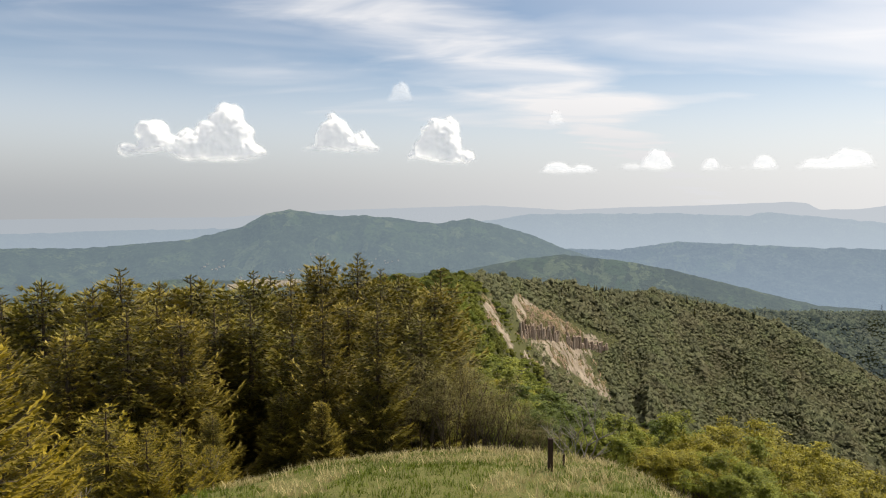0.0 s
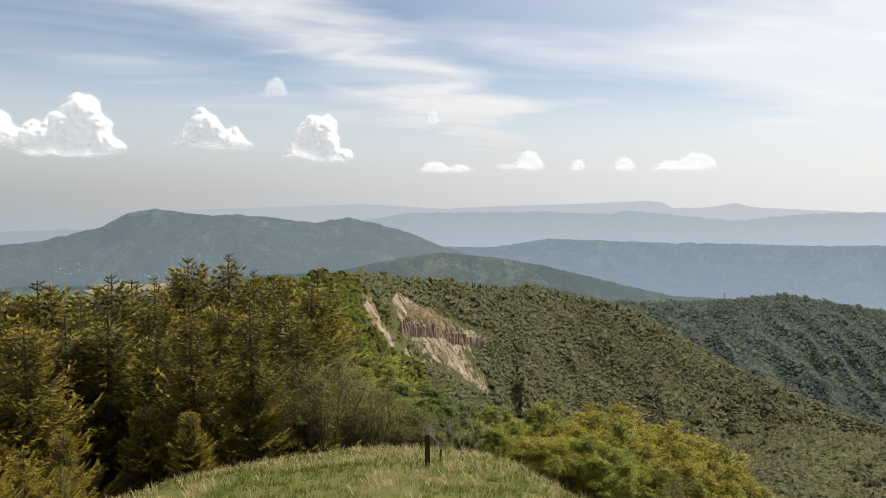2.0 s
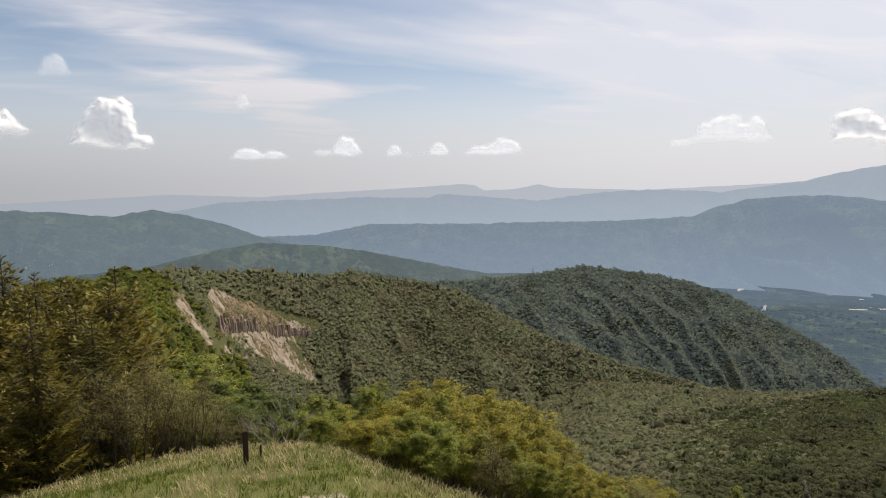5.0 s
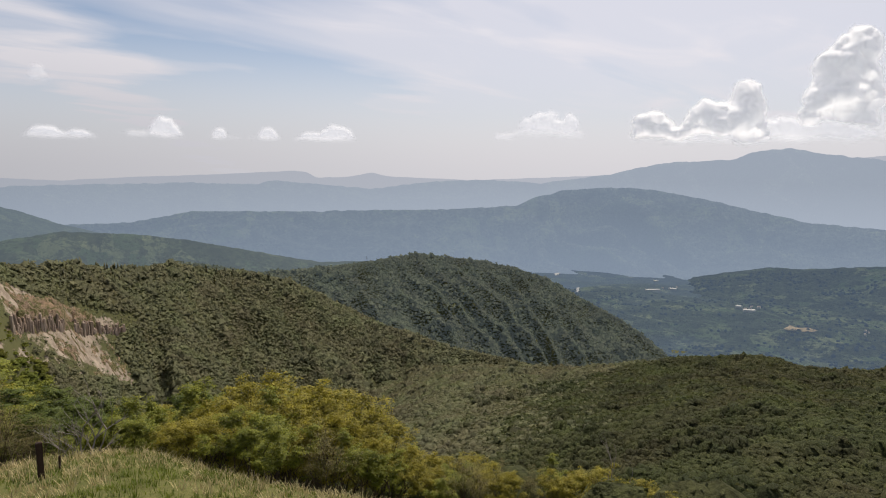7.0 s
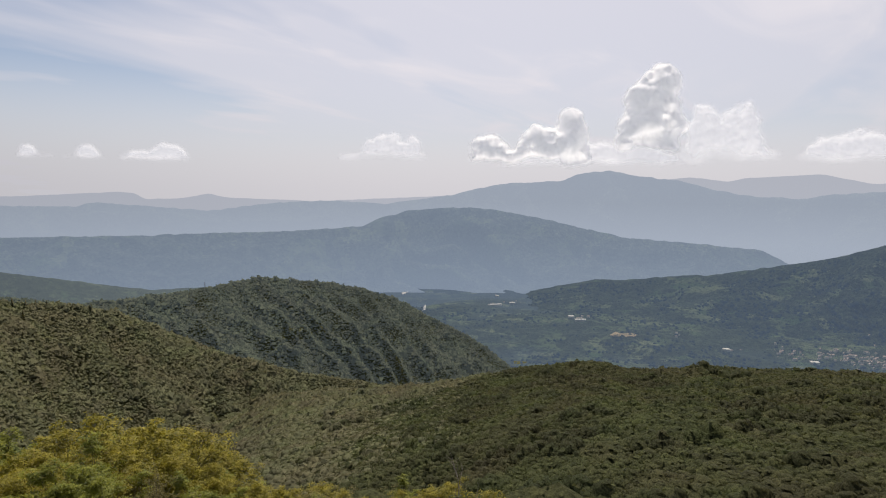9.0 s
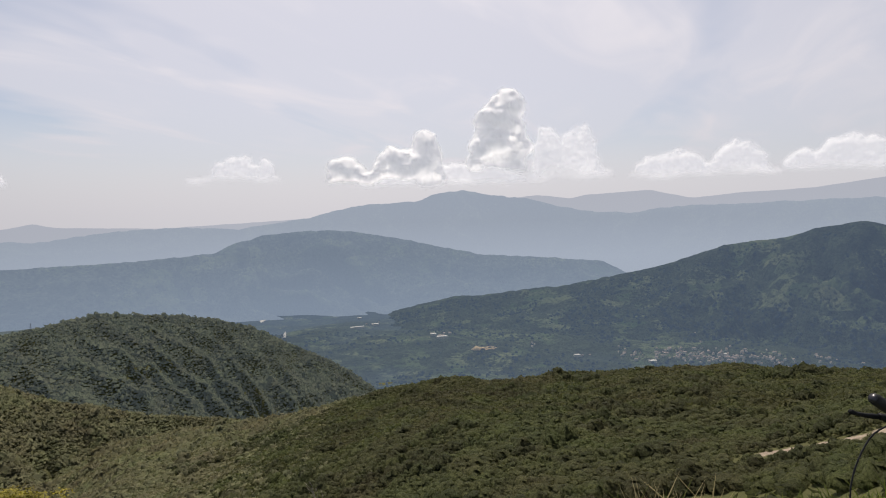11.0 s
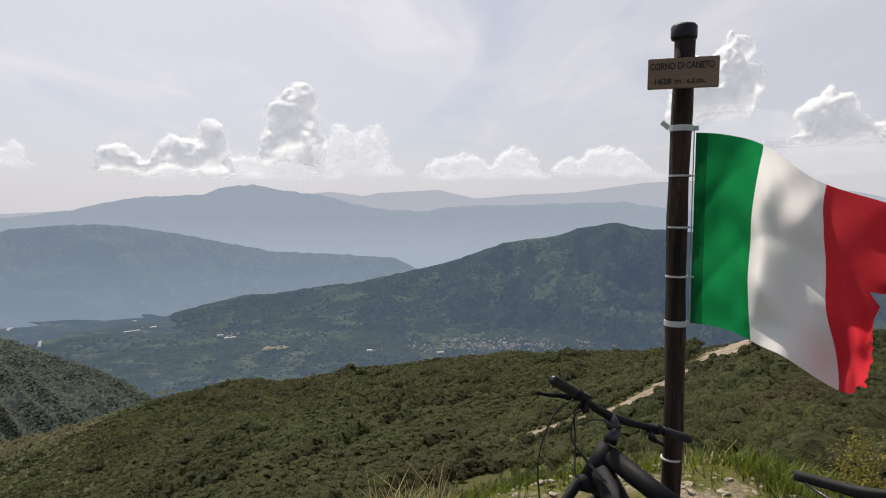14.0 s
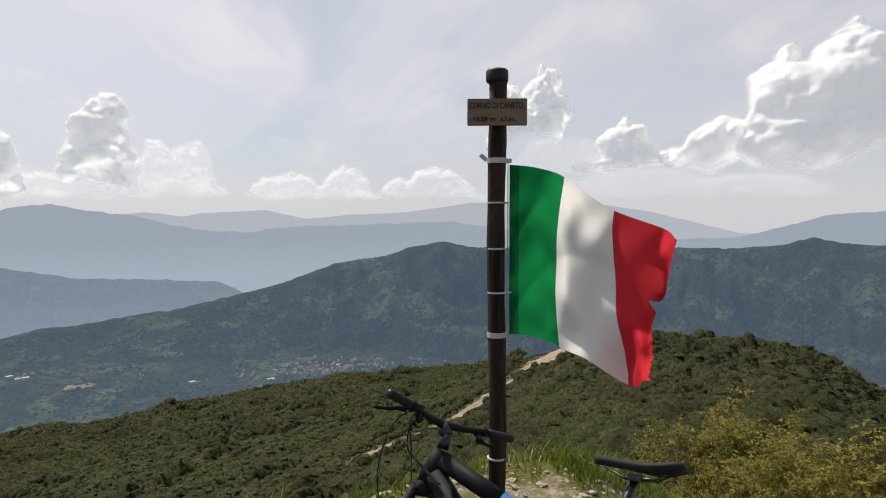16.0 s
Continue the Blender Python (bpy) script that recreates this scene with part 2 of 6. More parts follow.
def canopy(name, dark, light, warm, fresh, share=0.4, air=None, hazy=0.0, grain=1.0):
    """Woodland seen from afar: each crown its own green, in stands of olive, fresh and bud-brown trees; hazy mixes in
    air-coloured glow.
    """
    k = Mat(name, 0.75, 0.12)
    stand = k.ramp(k.noise(0.021, 5, 0.62, distort=0.5), 0.38, 0.64)
    col = k.mix(k.ramp(k.attr("tone"), 0.1, 0.95), dark, light)
    col = k.mix(k.math("MULTIPLY", stand, 0.65), col, k.mix(k.attr("tone"), tuple(0.6 * c for c in warm), warm))
    col = k.mix(k.math("MULTIPLY", k.ramp(k.noise(0.045, 4, 0.6), 0.5, 0.68), 0.55), col, fresh)
    spray = k.noise(1.7, 5, 0.72)
    shade = k.ramp(spray, 0.36, 0.64, 1 - 0.55 * grain, 1 + 0.5 * grain)
    gain = k.n.new("ShaderNodeCombineColor")
    for i in range(3):
        k.set(gain.inputs[i], shade)
    col = k.mix(1.0, col, gain.outputs[0], "MULTIPLY")
    k.bump(spray, grain, 0.5)
    k.color(col)
    k.leafy(col, share)
    # haze over the farthest woods, put in as emission
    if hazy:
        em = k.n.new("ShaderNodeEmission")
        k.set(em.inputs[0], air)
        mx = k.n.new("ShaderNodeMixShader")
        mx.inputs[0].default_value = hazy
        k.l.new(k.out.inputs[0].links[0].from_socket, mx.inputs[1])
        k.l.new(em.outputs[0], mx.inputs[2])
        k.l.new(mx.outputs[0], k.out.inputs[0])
    return k.m


# blue raised in M_CANOPY, more in FAR and BLUE, standing in for haze
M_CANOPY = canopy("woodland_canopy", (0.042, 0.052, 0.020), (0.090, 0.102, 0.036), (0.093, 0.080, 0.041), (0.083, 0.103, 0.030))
M_CANOPY_G = canopy("fresh_beech_canopy", (0.045, 0.062, 0.010), (0.165, 0.180, 0.024), (0.16, 0.15, 0.026), (0.14, 0.17, 0.022))
M_CANOPY_FAR = canopy("haze_tinted_far_canopy", (0.112, 0.120, 0.066), (0.180, 0.184, 0.093), (0.184, 0.158, 0.092), (0.156, 0.178, 0.080), grain=0.45)
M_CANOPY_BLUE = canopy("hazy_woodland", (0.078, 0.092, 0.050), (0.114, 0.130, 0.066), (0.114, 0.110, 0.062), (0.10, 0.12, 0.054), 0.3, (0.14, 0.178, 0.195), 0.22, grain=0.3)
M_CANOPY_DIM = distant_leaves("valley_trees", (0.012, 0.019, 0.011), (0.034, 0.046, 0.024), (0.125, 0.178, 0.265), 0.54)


def plain(name, col, rough=0.6, metal=0.0, vary=0.25, scale=30, spec=0.4):
    k = Mat(name, rough, spec)
    n = k.noise(scale, 4)
    k.color(k.mix(n, tuple(c * (1 - vary) for c in col), tuple(min(1, c * (1 + vary)) for c in col)))
    k.b.inputs["Metallic"].default_value = metal
    return k.m


def ground_material():
    k = Mat("grass_soil_and_rock", 0.95, 0.1)
    big, fine = k.noise(0.35, 5, 0.6), k.noise(14, 5, 0.7)
    grass = k.mix(big, (0.045, 0.065, 0.014), (0.11, 0.11, 0.032))
    grass = k.mix(k.ramp(fine, 0.35, 0.75), grass, (0.16, 0.145, 0.055))
    wood = k.mix(k.noise(0.05, 5), (0.05, 0.055, 0.022), (0.10, 0.098, 0.04))
    rock = k.mix(k.ramp(k.noise(0.22, 8, 0.75, stretch=(1, 1, 0.35)), 0.3, 0.72), (0.10, 0.075, 0.055), (0.42, 0.35, 0.27))
    stone = k.mix(k.ramp(k.noise(24, 6, 0.75), 0.35, 0.65), (0.10, 0.08, 0.055), (0.42, 0.355, 0.265))
    col = k.mix(k.attr("wooded"), grass, wood)
    col = k.mix(k.ramp(k.math("ADD", k.attr("scree"), k.math("MULTIPLY", k.math("SUBTRACT", k.noise(0.07, 6, 0.75), 0.5), 1.9)), 0.45, 0.6), col, rock)
    col = k.mix(k.ramp(k.math("ADD", k.attr("stony"), k.math("MULTIPLY", k.math("SUBTRACT", k.noise(3.5, 5, 0.7), 0.5), 1.1)), 0.48, 0.62), col, stone)
    k.color(col)
    k.bump(fine, 0.8, 0.05)
    return k.m


M_GROUND = ground_material()


# ---- land form ----
def hash2(ix, iy, seed):
    h = (ix * 374761393 + iy * 668265263 + seed * 1442695041) & 0x7FFFFFFF
    h = ((h ^ (h >> 13)) * 1274126177) & 0x7FFFFFFF
    return ((h ^ (h >> 16)) & 0xFFFF) / 65535.0


def vnoise(x, y, seed=0):
    x, y = np.asarray(x, float), np.asarray(y, float)
    ix, iy = np.floor(x).astype(np.int64), np.floor(y).astype(np.int64)
    fx, fy = x - ix, y - iy
    fx, fy = fx * fx * fx * (fx * (fx * 6 - 15) + 10), fy * fy * fy * (fy * (fy * 6 - 15) + 10)
    a, b = hash2(ix, iy, seed), hash2(ix + 1, iy, seed)
    c, d = hash2(ix, iy + 1, seed), hash2(ix + 1, iy + 1, seed)
    return (a + (b - a) * fx) * (1 - fy) + (c + (d - c) * fx) * fy - 0.5


def fbm(x, y, octaves=4, seed=0, gain=0.5):
    s, amp = 0.0, 1.0
    for o in range(octaves):
        s = s + amp * vnoise(x * 2.0 ** o + 17.3 * o, y * 2.0 ** o - 9.1 * o, seed + o)
        amp *= gain
    return s


def table(pairs):
    xs, ys = zip(*pairs)
    return np.array(xs, float), np.array(ys, float)


def tab(az, pairs, soft=0.6):
    """Values between the table's rows, a little smoothed."""
    xs, ys = table(pairs)
    return (np.interp(az - soft, xs, ys) + np.interp(az, xs, ys) * 2 + np.interp(az + soft, xs, ys)) / 4


def tan_d(a):
    return np.tan(np.radians(a))


EYE_Z = 1.65
# crest of the wooded ridge with the rock face: azimuth, elevation; azimuth, distance
RIDGE_EL = [(-60, -12), (-23, -9.87), (-8.9, -8.62), (-3.9, -7.06), (-0.8, -7.08), (2.7, -6.72), (5.3, -6.81), (7.8, -7.28), (11.3, -7.61), (14.2, -8.26), (18.5, -8.19), (21.6, -8.65), (25.1, -9.12), (28.5, -9.19), (32.9, -8.84), (37.2, -8.3), (40.4, -7.88), (43, -7.99), (46, -8.46), (48.9, -9.24), (51.4, -10.02), (55.5, -12.04), (59.1, -13.99), (61.7, -15.89), (62.8, -16.58)]
NEAR_EL = [(-60, -12), (-23, -9.87), (-8.9, -8.62), (-3.9, -7.06), (-0.8, -7.08), (2.7, -6.72), (5.3, -6.81), (7.8, -7.28), (11.3, -7.61), (14.2, -8.26), (18.5, -8.19), (21.6, -8.65), (25.1, -9.12), (29.5, -10.6), (33, -12.3), (37, -14.2), (42, -15.9), (47.5, -17), (52, -17.9), (60, -20)]
RIDGE_R = [(-60, 260), (-10, 320), (0, 380), (8, 500), (15, 620), (22, 700), (30, 740), (40, 720), (50, 680), (63, 600)]
SPUR_R = [(10, 900), (22, 980), (30, 1050), (40, 1160), (49, 1240), (56, 1200), (63, 1120)]
# crest of the wooded shoulder and the knoll
SHOULDER_EL = [(-180, -30), (8, -27), (20, -25.5), (30, -22.5), (36, -19.8), (41.3, -17.94), (51.4, -17.91), (56.6, -17.35), (61.7, -16.76), (66.8, -15.76), (68.7, -15.31), (69.8, -15.16), (72.6, -15.5), (74.9, -14.88), (76.3, -14.93), (79.2, -14.56), (79.9, -14.56), (84.8, -14.28), (86.2, -14.15), (97.5, -13.57), (101.5, -12.59), (105.4, -12.25), (111.9, -10.63), (115.4, -9.8), (119.1, -9.48), (121.9, -9.95), (123.2, -9.91), (127.5, -9.92), (131.1, -10.39), (133.4, -11.43), (135.2, -12.64), (136.6, -13.06), (150, -16), (180, -18)]
SHOULDER_R = [(-180, 420), (10, 450), (24, 560), (36, 620), (50, 560), (60, 480), (70, 430), (90, 430), (100, 400), (108, 330), (114, 270), (120, 245), (130, 235), (140, 230), (180, 240)]


def sstep(v, a, b):
    q = np.clip((v - a) / (b - a), 0, 1)
    return q * q * (3 - 2 * q)


def height(x, y):
    """The land's height over the plan, out to two kilometres."""
    x, y = np.asarray(x, float), np.asarray(y, float)
    r = np.hypot(x, y) + 1e-6
    az = np.degrees(np.arctan2(x, y))
    # the summit's own slopes
    edge = tab(az, [(-180, 9), (-60, 9), (-24, 10.0), (-10, 12.5), (4, 14.5), (14, 14), (26, 9.5), (45, 5.0), (70, 3.2), (85, 3.1), (105, 3.5), (120, 4.0), (140, 6), (180, 9)], 4)
    drop = tab(az, [(-180, 3.0), (-24, 2.75), (-10, 3.5), (4, 4.05), (14, 3.9), (26, 3.1), (45, 1.2), (70, 0.35), (80, 0.2), (95, 0.02), (112, 0.03), (122, 0.35), (130, 0.75), (140, 1.3), (180, 3.0)], 4)
    steep = tab(az, [(-180, 0.5), (-40, 0.52), (-15, 0.5), (2, 0.44), (12, 0.5), (30, 0.56), (75, 0.56), (95, 0.55), (110, 0.42), (125, 0.36), (140, 0.45), (180, 0.5)], 4)
    mound = 0.5 * sstep(r, 2.42, 2.95) * sstep(az, 70, 84) * sstep(az, 129, 114)
    u = np.clip(r / edge, 0, None)
    inner = -drop * np.clip(u, 0, 1) ** 1.05
    # far profile of the slope, levelling into the bowl and the shoulder
    s_el, s_r = tab(az, SHOULDER_EL, 0.8), tab(az, SHOULDER_R, 3)
    s_z = EYE_Z + s_r * tan_d(s_el)
    knee_r = tab(az, [(-180, 330), (20, 330), (36, 290), (60, 170), (75, 135), (95, 125), (108, 95), (120, 75), (135, 75), (180, 75)], 4)
    run = np.clip(r - edge, 0, None)
    slope_z = -drop - steep * run
    knee_z = -drop - steep * np.clip(knee_r - edge, 0, None)
    v = np.clip((r - knee_r) / np.maximum(s_r - knee_r, 1), 0, 1)
    shelf = knee_z + (s_z - knee_z) * (v * 0.75 + 0.25 * v * v * (3 - 2 * v))
    beyond = s_z - 0.55 * np.clip(r - s_r, 0, None) - 0.0006 * np.clip(r - s_r, 0, 400) ** 2
    out = np.where(r < knee_r, slope_z, np.where(r < s_r, shelf, beyond))
    w = np.clip((az - 2) / 14, 0, 1)
    base = np.where(r < edge, inner, slope_z * (1 - w) + out * w)
    base = np.where(r < edge, inner, base) + mound * np.clip(1 - (r - edge) / 40, 0, 1)
    # the wooded ridge
    c_r = tab(az, RIDGE_R, 2)
    c_z = EYE_Z + c_r * tan_d(tab(az, NEAR_EL, 0.8)) - 3.0
    front = tab(az, [(-60, 0.2), (-8, 0.16), (2, 0.18), (8, 0.42), (15, 0.5), (25, 0.50), (40, 0.52), (50, 0.55), (63, 0.7)], 3)
    d = c_r - r
    gully = (np.abs(vnoise(az * 0.33 + r * 0.0012, r * 0.0015, 5)) * 2 - 0.5) * np.clip(d / 160, 0, 1) * np.clip((az - 4) / 25, 0, 1) * 44 * np.clip((r - 200) / 300, 0, 1)
    fold = (0.3 - np.abs(vnoise((az - d * 0.02) * 0.55, d * 0.004, 15)) * 1.6) * 9 * np.clip(d / 120, 0, 1) * sstep(az, 12, 20)
    ridge = c_z - np.where(d > 0, front * d, -0.6 * d) + gully + fold
    b_r = tab(az, SPUR_R, 2)
    b_z = EYE_Z + b_r * tan_d(tab(az, RIDGE_EL, 0.5)) - 3.0
    e = b_r - r
    rib_on = np.clip(e / 130, 0, 1) * np.clip((r - 500) / 200, 0, 1)
    line = (az - e * 0.048) / 3.3 + 1.5 * vnoise(az * 0.22, e * 0.006, 8) + 0.5 * vnoise(az * 0.9, e * 0.015, 18)
    rib = (0.45 - np.abs(np.sin(np.pi * line))) * (17 + 14 * vnoise(line, e * 0.01, 9)) * rib_on
    spur = np.where(az > 14, b_z - np.where(e > 0, 0.54 * e, -0.6 * e) + rib, -4000)
    ridge = np.maximum(ridge, spur)
    ridge = np.where((az > -90) & (az < 64.5), ridge, -4000)
    fade = np.clip((64.5 - az) / 1.2, 0, 1)
    ridge = ridge - (1 - fade) * 300
    k = 9.0
    top = np.maximum(base, ridge)
    low = np.minimum(base, ridge)
    z = top + np.where(r > 60, k * np.log1p(np.exp(np.clip((low - top) / k, -40, 0))), 0)
    rough = np.clip((r - 60) / 300, 0, 1)
    z = z + fbm(x / 90, y / 90, 4, 11) * 9 * rough * np.clip(np.abs(d) / 60, 0.15, 1)
    z = z + fbm(x / 2.2, y / 2.2, 3, 3) * 0.16 * np.clip(r / 3, 0, 1) * np.clip((80 - r) / 60, 0, 1)
    return np.maximum(z, -520)


def ground_at(x, y):
    return float(height(np.array([x]), np.array([y]))[0])


def polar(az, r):
    return r * math.sin(radians(az)), r * math.cos(radians(az))


def smooth_mesh(me):
    me.polygons.foreach_set("use_smooth", np.ones(len(me.polygons), bool))


def grid_mesh(name, X, Y, Z, wrap=False):
    """A sheet over rows and columns of points."""
    rows, cols = X.shape
    me = bpy.data.meshes.new(name)
    co = np.stack([X, Y, Z], -1).reshape(-1, 3)
    i = np.arange(rows * cols).reshape(rows, cols)
    a, b = i[:-1, :], i[1:, :]
    if wrap:
        q = np.stack([a, np.roll(a, -1, 1), np.roll(b, -1, 1), b], -1).reshape(-1, 4)
    else:
        q = np.stack([a[:, :-1], a[:, 1:], b[:, 1:], b[:, :-1]], -1).reshape(-1, 4)
    me.vertices.add(len(co))
    me.vertices.foreach_set("co", co.ravel())
    me.loops.add(q.size)
    me.loops.foreach_set("vertex_index", q.ravel().astype(np.int32))
    me.polygons.add(len(q))
    me.polygons.foreach_set("loop_start", (np.arange(len(q)) * 4).astype(np.int32))
    me.polygons.foreach_set("loop_total", np.full(len(q), 4, np.int32))
    me.update(calc_edges=True)
    smooth_mesh(me)
    return me


def soup(name, V, F, mat, smooth=False):
    """One mesh from arrays of points and of equal-sided faces."""
    me = bpy.data.meshes.new(name)
    F = np.asarray(F, np.int32)
    me.vertices.add(len(V))
    me.vertices.foreach_set("co", np.asarray(V, float).ravel())
    me.loops.add(F.size)
    me.loops.foreach_set("vertex_index", F.ravel())
    me.polygons.add(len(F))
    me.polygons.foreach_set("loop_start", (np.arange(len(F)) * F.shape[1]).astype(np.int32))
    me.polygons.foreach_set("loop_total", np.full(len(F), F.shape[1], np.int32))
    me.update(calc_edges=True)
    if smooth:
        smooth_mesh(me)
    me.materials.append(mat)
    return me


# ---- ground ----
g_az = np.concatenate([np.arange(-50, 145, 0.45), np.arange(145, 310, 3.0)])
g_r = np.concatenate([np.linspace(0.001, 6, 36), np.geomspace(6.2, 60, 46), np.geomspace(62, 470, 62), np.arange(478, 1345, 8.5), np.geomspace(1360, 1900, 8)])
GA, GR = np.meshgrid(g_az, g_r)
GX, GY = GR * np.sin(np.radians(GA)), GR * np.cos(np.radians(GA))
GZ = height(GX, GY)
g_me = grid_mesh("ground", GX, GY, GZ, wrap=True)


def scree_at(az, r, z):
    """Where the bare rock shows: the face below the ridge, the stony track on the knoll."""
    el = np.degrees(np.arctan2(z - EYE_Z, r))
    rows = [-17.4, -16.0, -15.0, -14.0, -13.2, -12.4, -11.2, -10.0, -9.0, -8.6]
    lo = np.interp(el, rows, [15.0, 12.6, 10.6, 9.0, 8.0, 7.2, 6.9, 6.6, 6.5, 6.9])
    hi = np.interp(el, rows, [15.6, 14.9, 14.0, 13.7, 14.7, 15.6, 12.0, 9.3, 7.6, 7.1])
    face = np.clip(1.25 - np.abs(az - (lo + hi) / 2) / (hi - lo) * 2, 0, 1)
    cleft = np.interp(el, [-17.2, -16.5, -15.5, -14.5, -13, -11.5, -9.6], [15.2, 13.3, 10.6, 8.2, 6.5, 5.2, 4.4])
    face = np.maximum(face, np.clip(1.3 - np.abs(az - cleft) / 0.55, 0, 0.8)) * ((el < -8.7) & (el > -17.5) & (r > 120))
    t_mid = np.interp(el, [-20.6, -19.9, -17.4, -14.6, -11.2], [93.5, 95.3, 102.4, 107.0, 112.3])
    t_half = np.interp(el, [-20.5, -17.4, -14.2, -12.2, -10.9], [1.3, 0.75, 1.0, 1.8, 1.0])
    track = np.clip(1.3 - np.abs(az - t_mid) / t_half, 0, 1) * ((el < -10.8) & (el > -20.8) & (r > 30))
    return np.maximum(face, 0.76 * track)


G_SCREE = scree_at(GA, GR, GZ)
for a_name, a_val in (("wooded", np.clip((GR - 16) / 8, 0, 1)), ("scree", G_SCREE),
                      ("stony", np.clip(1.25 - np.hypot((GX - 2.85) * 1.3, (GY + 0.7) * 0.6) / 0.85, 0, 0.5)
                       + np.clip(1.2 - np.hypot(GX - 2.4, GY - 7.7) / 0.75, 0, 0.75))):
    g_at = g_me.attributes.new(a_name, "FLOAT", "POINT")
    g_at.data.foreach_set("value", np.asarray(a_val, np.float32).ravel())
g_me.materials.append(M_GROUND)
tagged(new("ground", g_me), "grassy summit falling away to wooded slopes and bare rock", "ground", kind="structure")

# ---- the distance ----
SHEETS = {}


def distant_range(name, el, crest_r, foot_r, foot_z, mat, label, rough=1.0, seed=0, step=0.2, rows=30, back=120):
    """One far range of hills: foot, spurs and gullies, crest, and its back."""
    lo, hi = el[0][0], el[-1][0]
    az = np.arange(lo, hi + step / 2, step)
    z1 = EYE_Z + crest_r * tan_d(tab(az, el, 0.25)) + fbm(az * 1.7, az * 0 + seed, 4, seed) * 0.0016 * crest_r * rough
    s = np.concatenate([np.linspace(0, 1, rows), [1.02]])
    A, S = np.meshgrid(az, s)
    Z1 = np.broadcast_to(z1, A.shape)
    R = foot_r + (crest_r - foot_r) * np.clip(S, 0, 1) + np.where(S > 1, back, 0)
    prof = 0.55 * S + 0.45 * S ** 2
    XX, YY = R * np.sin(np.radians(A)), R * np.cos(np.radians(A))
    wl_ = 0.13 * crest_r
    warp = fbm(XX / wl_ * 0.6, YY / wl_ * 0.6, 3, seed + 9) * 1.2
    spur = (0.30 - np.abs(fbm(XX / wl_ + warp, YY / wl_ - warp, 5, seed + 3, 0.55)) * 1.5) * np.sin(np.pi * np.clip(S, 0, 1)) ** 0.7
    Z = foot_z + (Z1 - foot_z) * np.where(S > 1, 0.9, prof + spur * 0.5 * rough)
    Z = np.minimum(Z, np.where(S < 0.99, EYE_Z + (Z1 - EYE_Z) * 1.0 * R / crest_r - 2, 1e9))
    X, Y = R * np.sin(np.radians(A)), R * np.cos(np.radians(A))
    me = grid_mesh(name, X, Y, Z)
    me.materials.append(mat)
    SHEETS[name] = (X, Y, Z)
    return tagged(new(name, me), label, "mountain range", kind="structure")


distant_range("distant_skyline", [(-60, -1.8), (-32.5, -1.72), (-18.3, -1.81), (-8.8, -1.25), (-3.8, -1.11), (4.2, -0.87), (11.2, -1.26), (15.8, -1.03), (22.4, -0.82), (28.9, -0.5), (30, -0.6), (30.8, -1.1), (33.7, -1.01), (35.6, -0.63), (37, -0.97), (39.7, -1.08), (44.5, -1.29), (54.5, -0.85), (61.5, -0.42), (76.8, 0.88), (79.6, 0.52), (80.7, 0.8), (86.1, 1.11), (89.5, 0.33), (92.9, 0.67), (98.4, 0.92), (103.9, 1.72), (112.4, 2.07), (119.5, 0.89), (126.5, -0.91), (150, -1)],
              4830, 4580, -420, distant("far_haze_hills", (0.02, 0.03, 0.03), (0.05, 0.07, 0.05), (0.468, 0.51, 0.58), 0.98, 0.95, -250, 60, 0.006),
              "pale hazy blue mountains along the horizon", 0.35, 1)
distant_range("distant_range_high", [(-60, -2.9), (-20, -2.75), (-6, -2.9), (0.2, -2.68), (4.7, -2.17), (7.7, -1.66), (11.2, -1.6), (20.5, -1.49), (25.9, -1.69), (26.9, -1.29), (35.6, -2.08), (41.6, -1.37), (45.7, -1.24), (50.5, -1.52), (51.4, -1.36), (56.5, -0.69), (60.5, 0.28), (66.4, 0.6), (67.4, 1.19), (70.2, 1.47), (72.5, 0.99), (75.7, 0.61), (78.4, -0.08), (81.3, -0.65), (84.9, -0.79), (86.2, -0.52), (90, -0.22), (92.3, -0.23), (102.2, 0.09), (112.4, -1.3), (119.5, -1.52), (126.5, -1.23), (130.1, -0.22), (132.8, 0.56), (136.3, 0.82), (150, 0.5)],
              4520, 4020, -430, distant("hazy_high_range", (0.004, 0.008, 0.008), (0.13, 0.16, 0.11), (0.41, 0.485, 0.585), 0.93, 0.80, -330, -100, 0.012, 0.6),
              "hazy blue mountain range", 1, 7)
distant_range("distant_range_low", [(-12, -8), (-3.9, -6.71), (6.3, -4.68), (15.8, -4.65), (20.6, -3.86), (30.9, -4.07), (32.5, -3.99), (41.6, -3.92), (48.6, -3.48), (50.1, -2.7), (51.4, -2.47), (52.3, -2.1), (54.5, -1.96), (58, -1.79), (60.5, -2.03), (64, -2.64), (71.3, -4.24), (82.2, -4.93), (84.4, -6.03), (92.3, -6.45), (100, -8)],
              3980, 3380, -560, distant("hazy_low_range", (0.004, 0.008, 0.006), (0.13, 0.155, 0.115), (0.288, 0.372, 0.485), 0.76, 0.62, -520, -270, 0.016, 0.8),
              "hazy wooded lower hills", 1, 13)
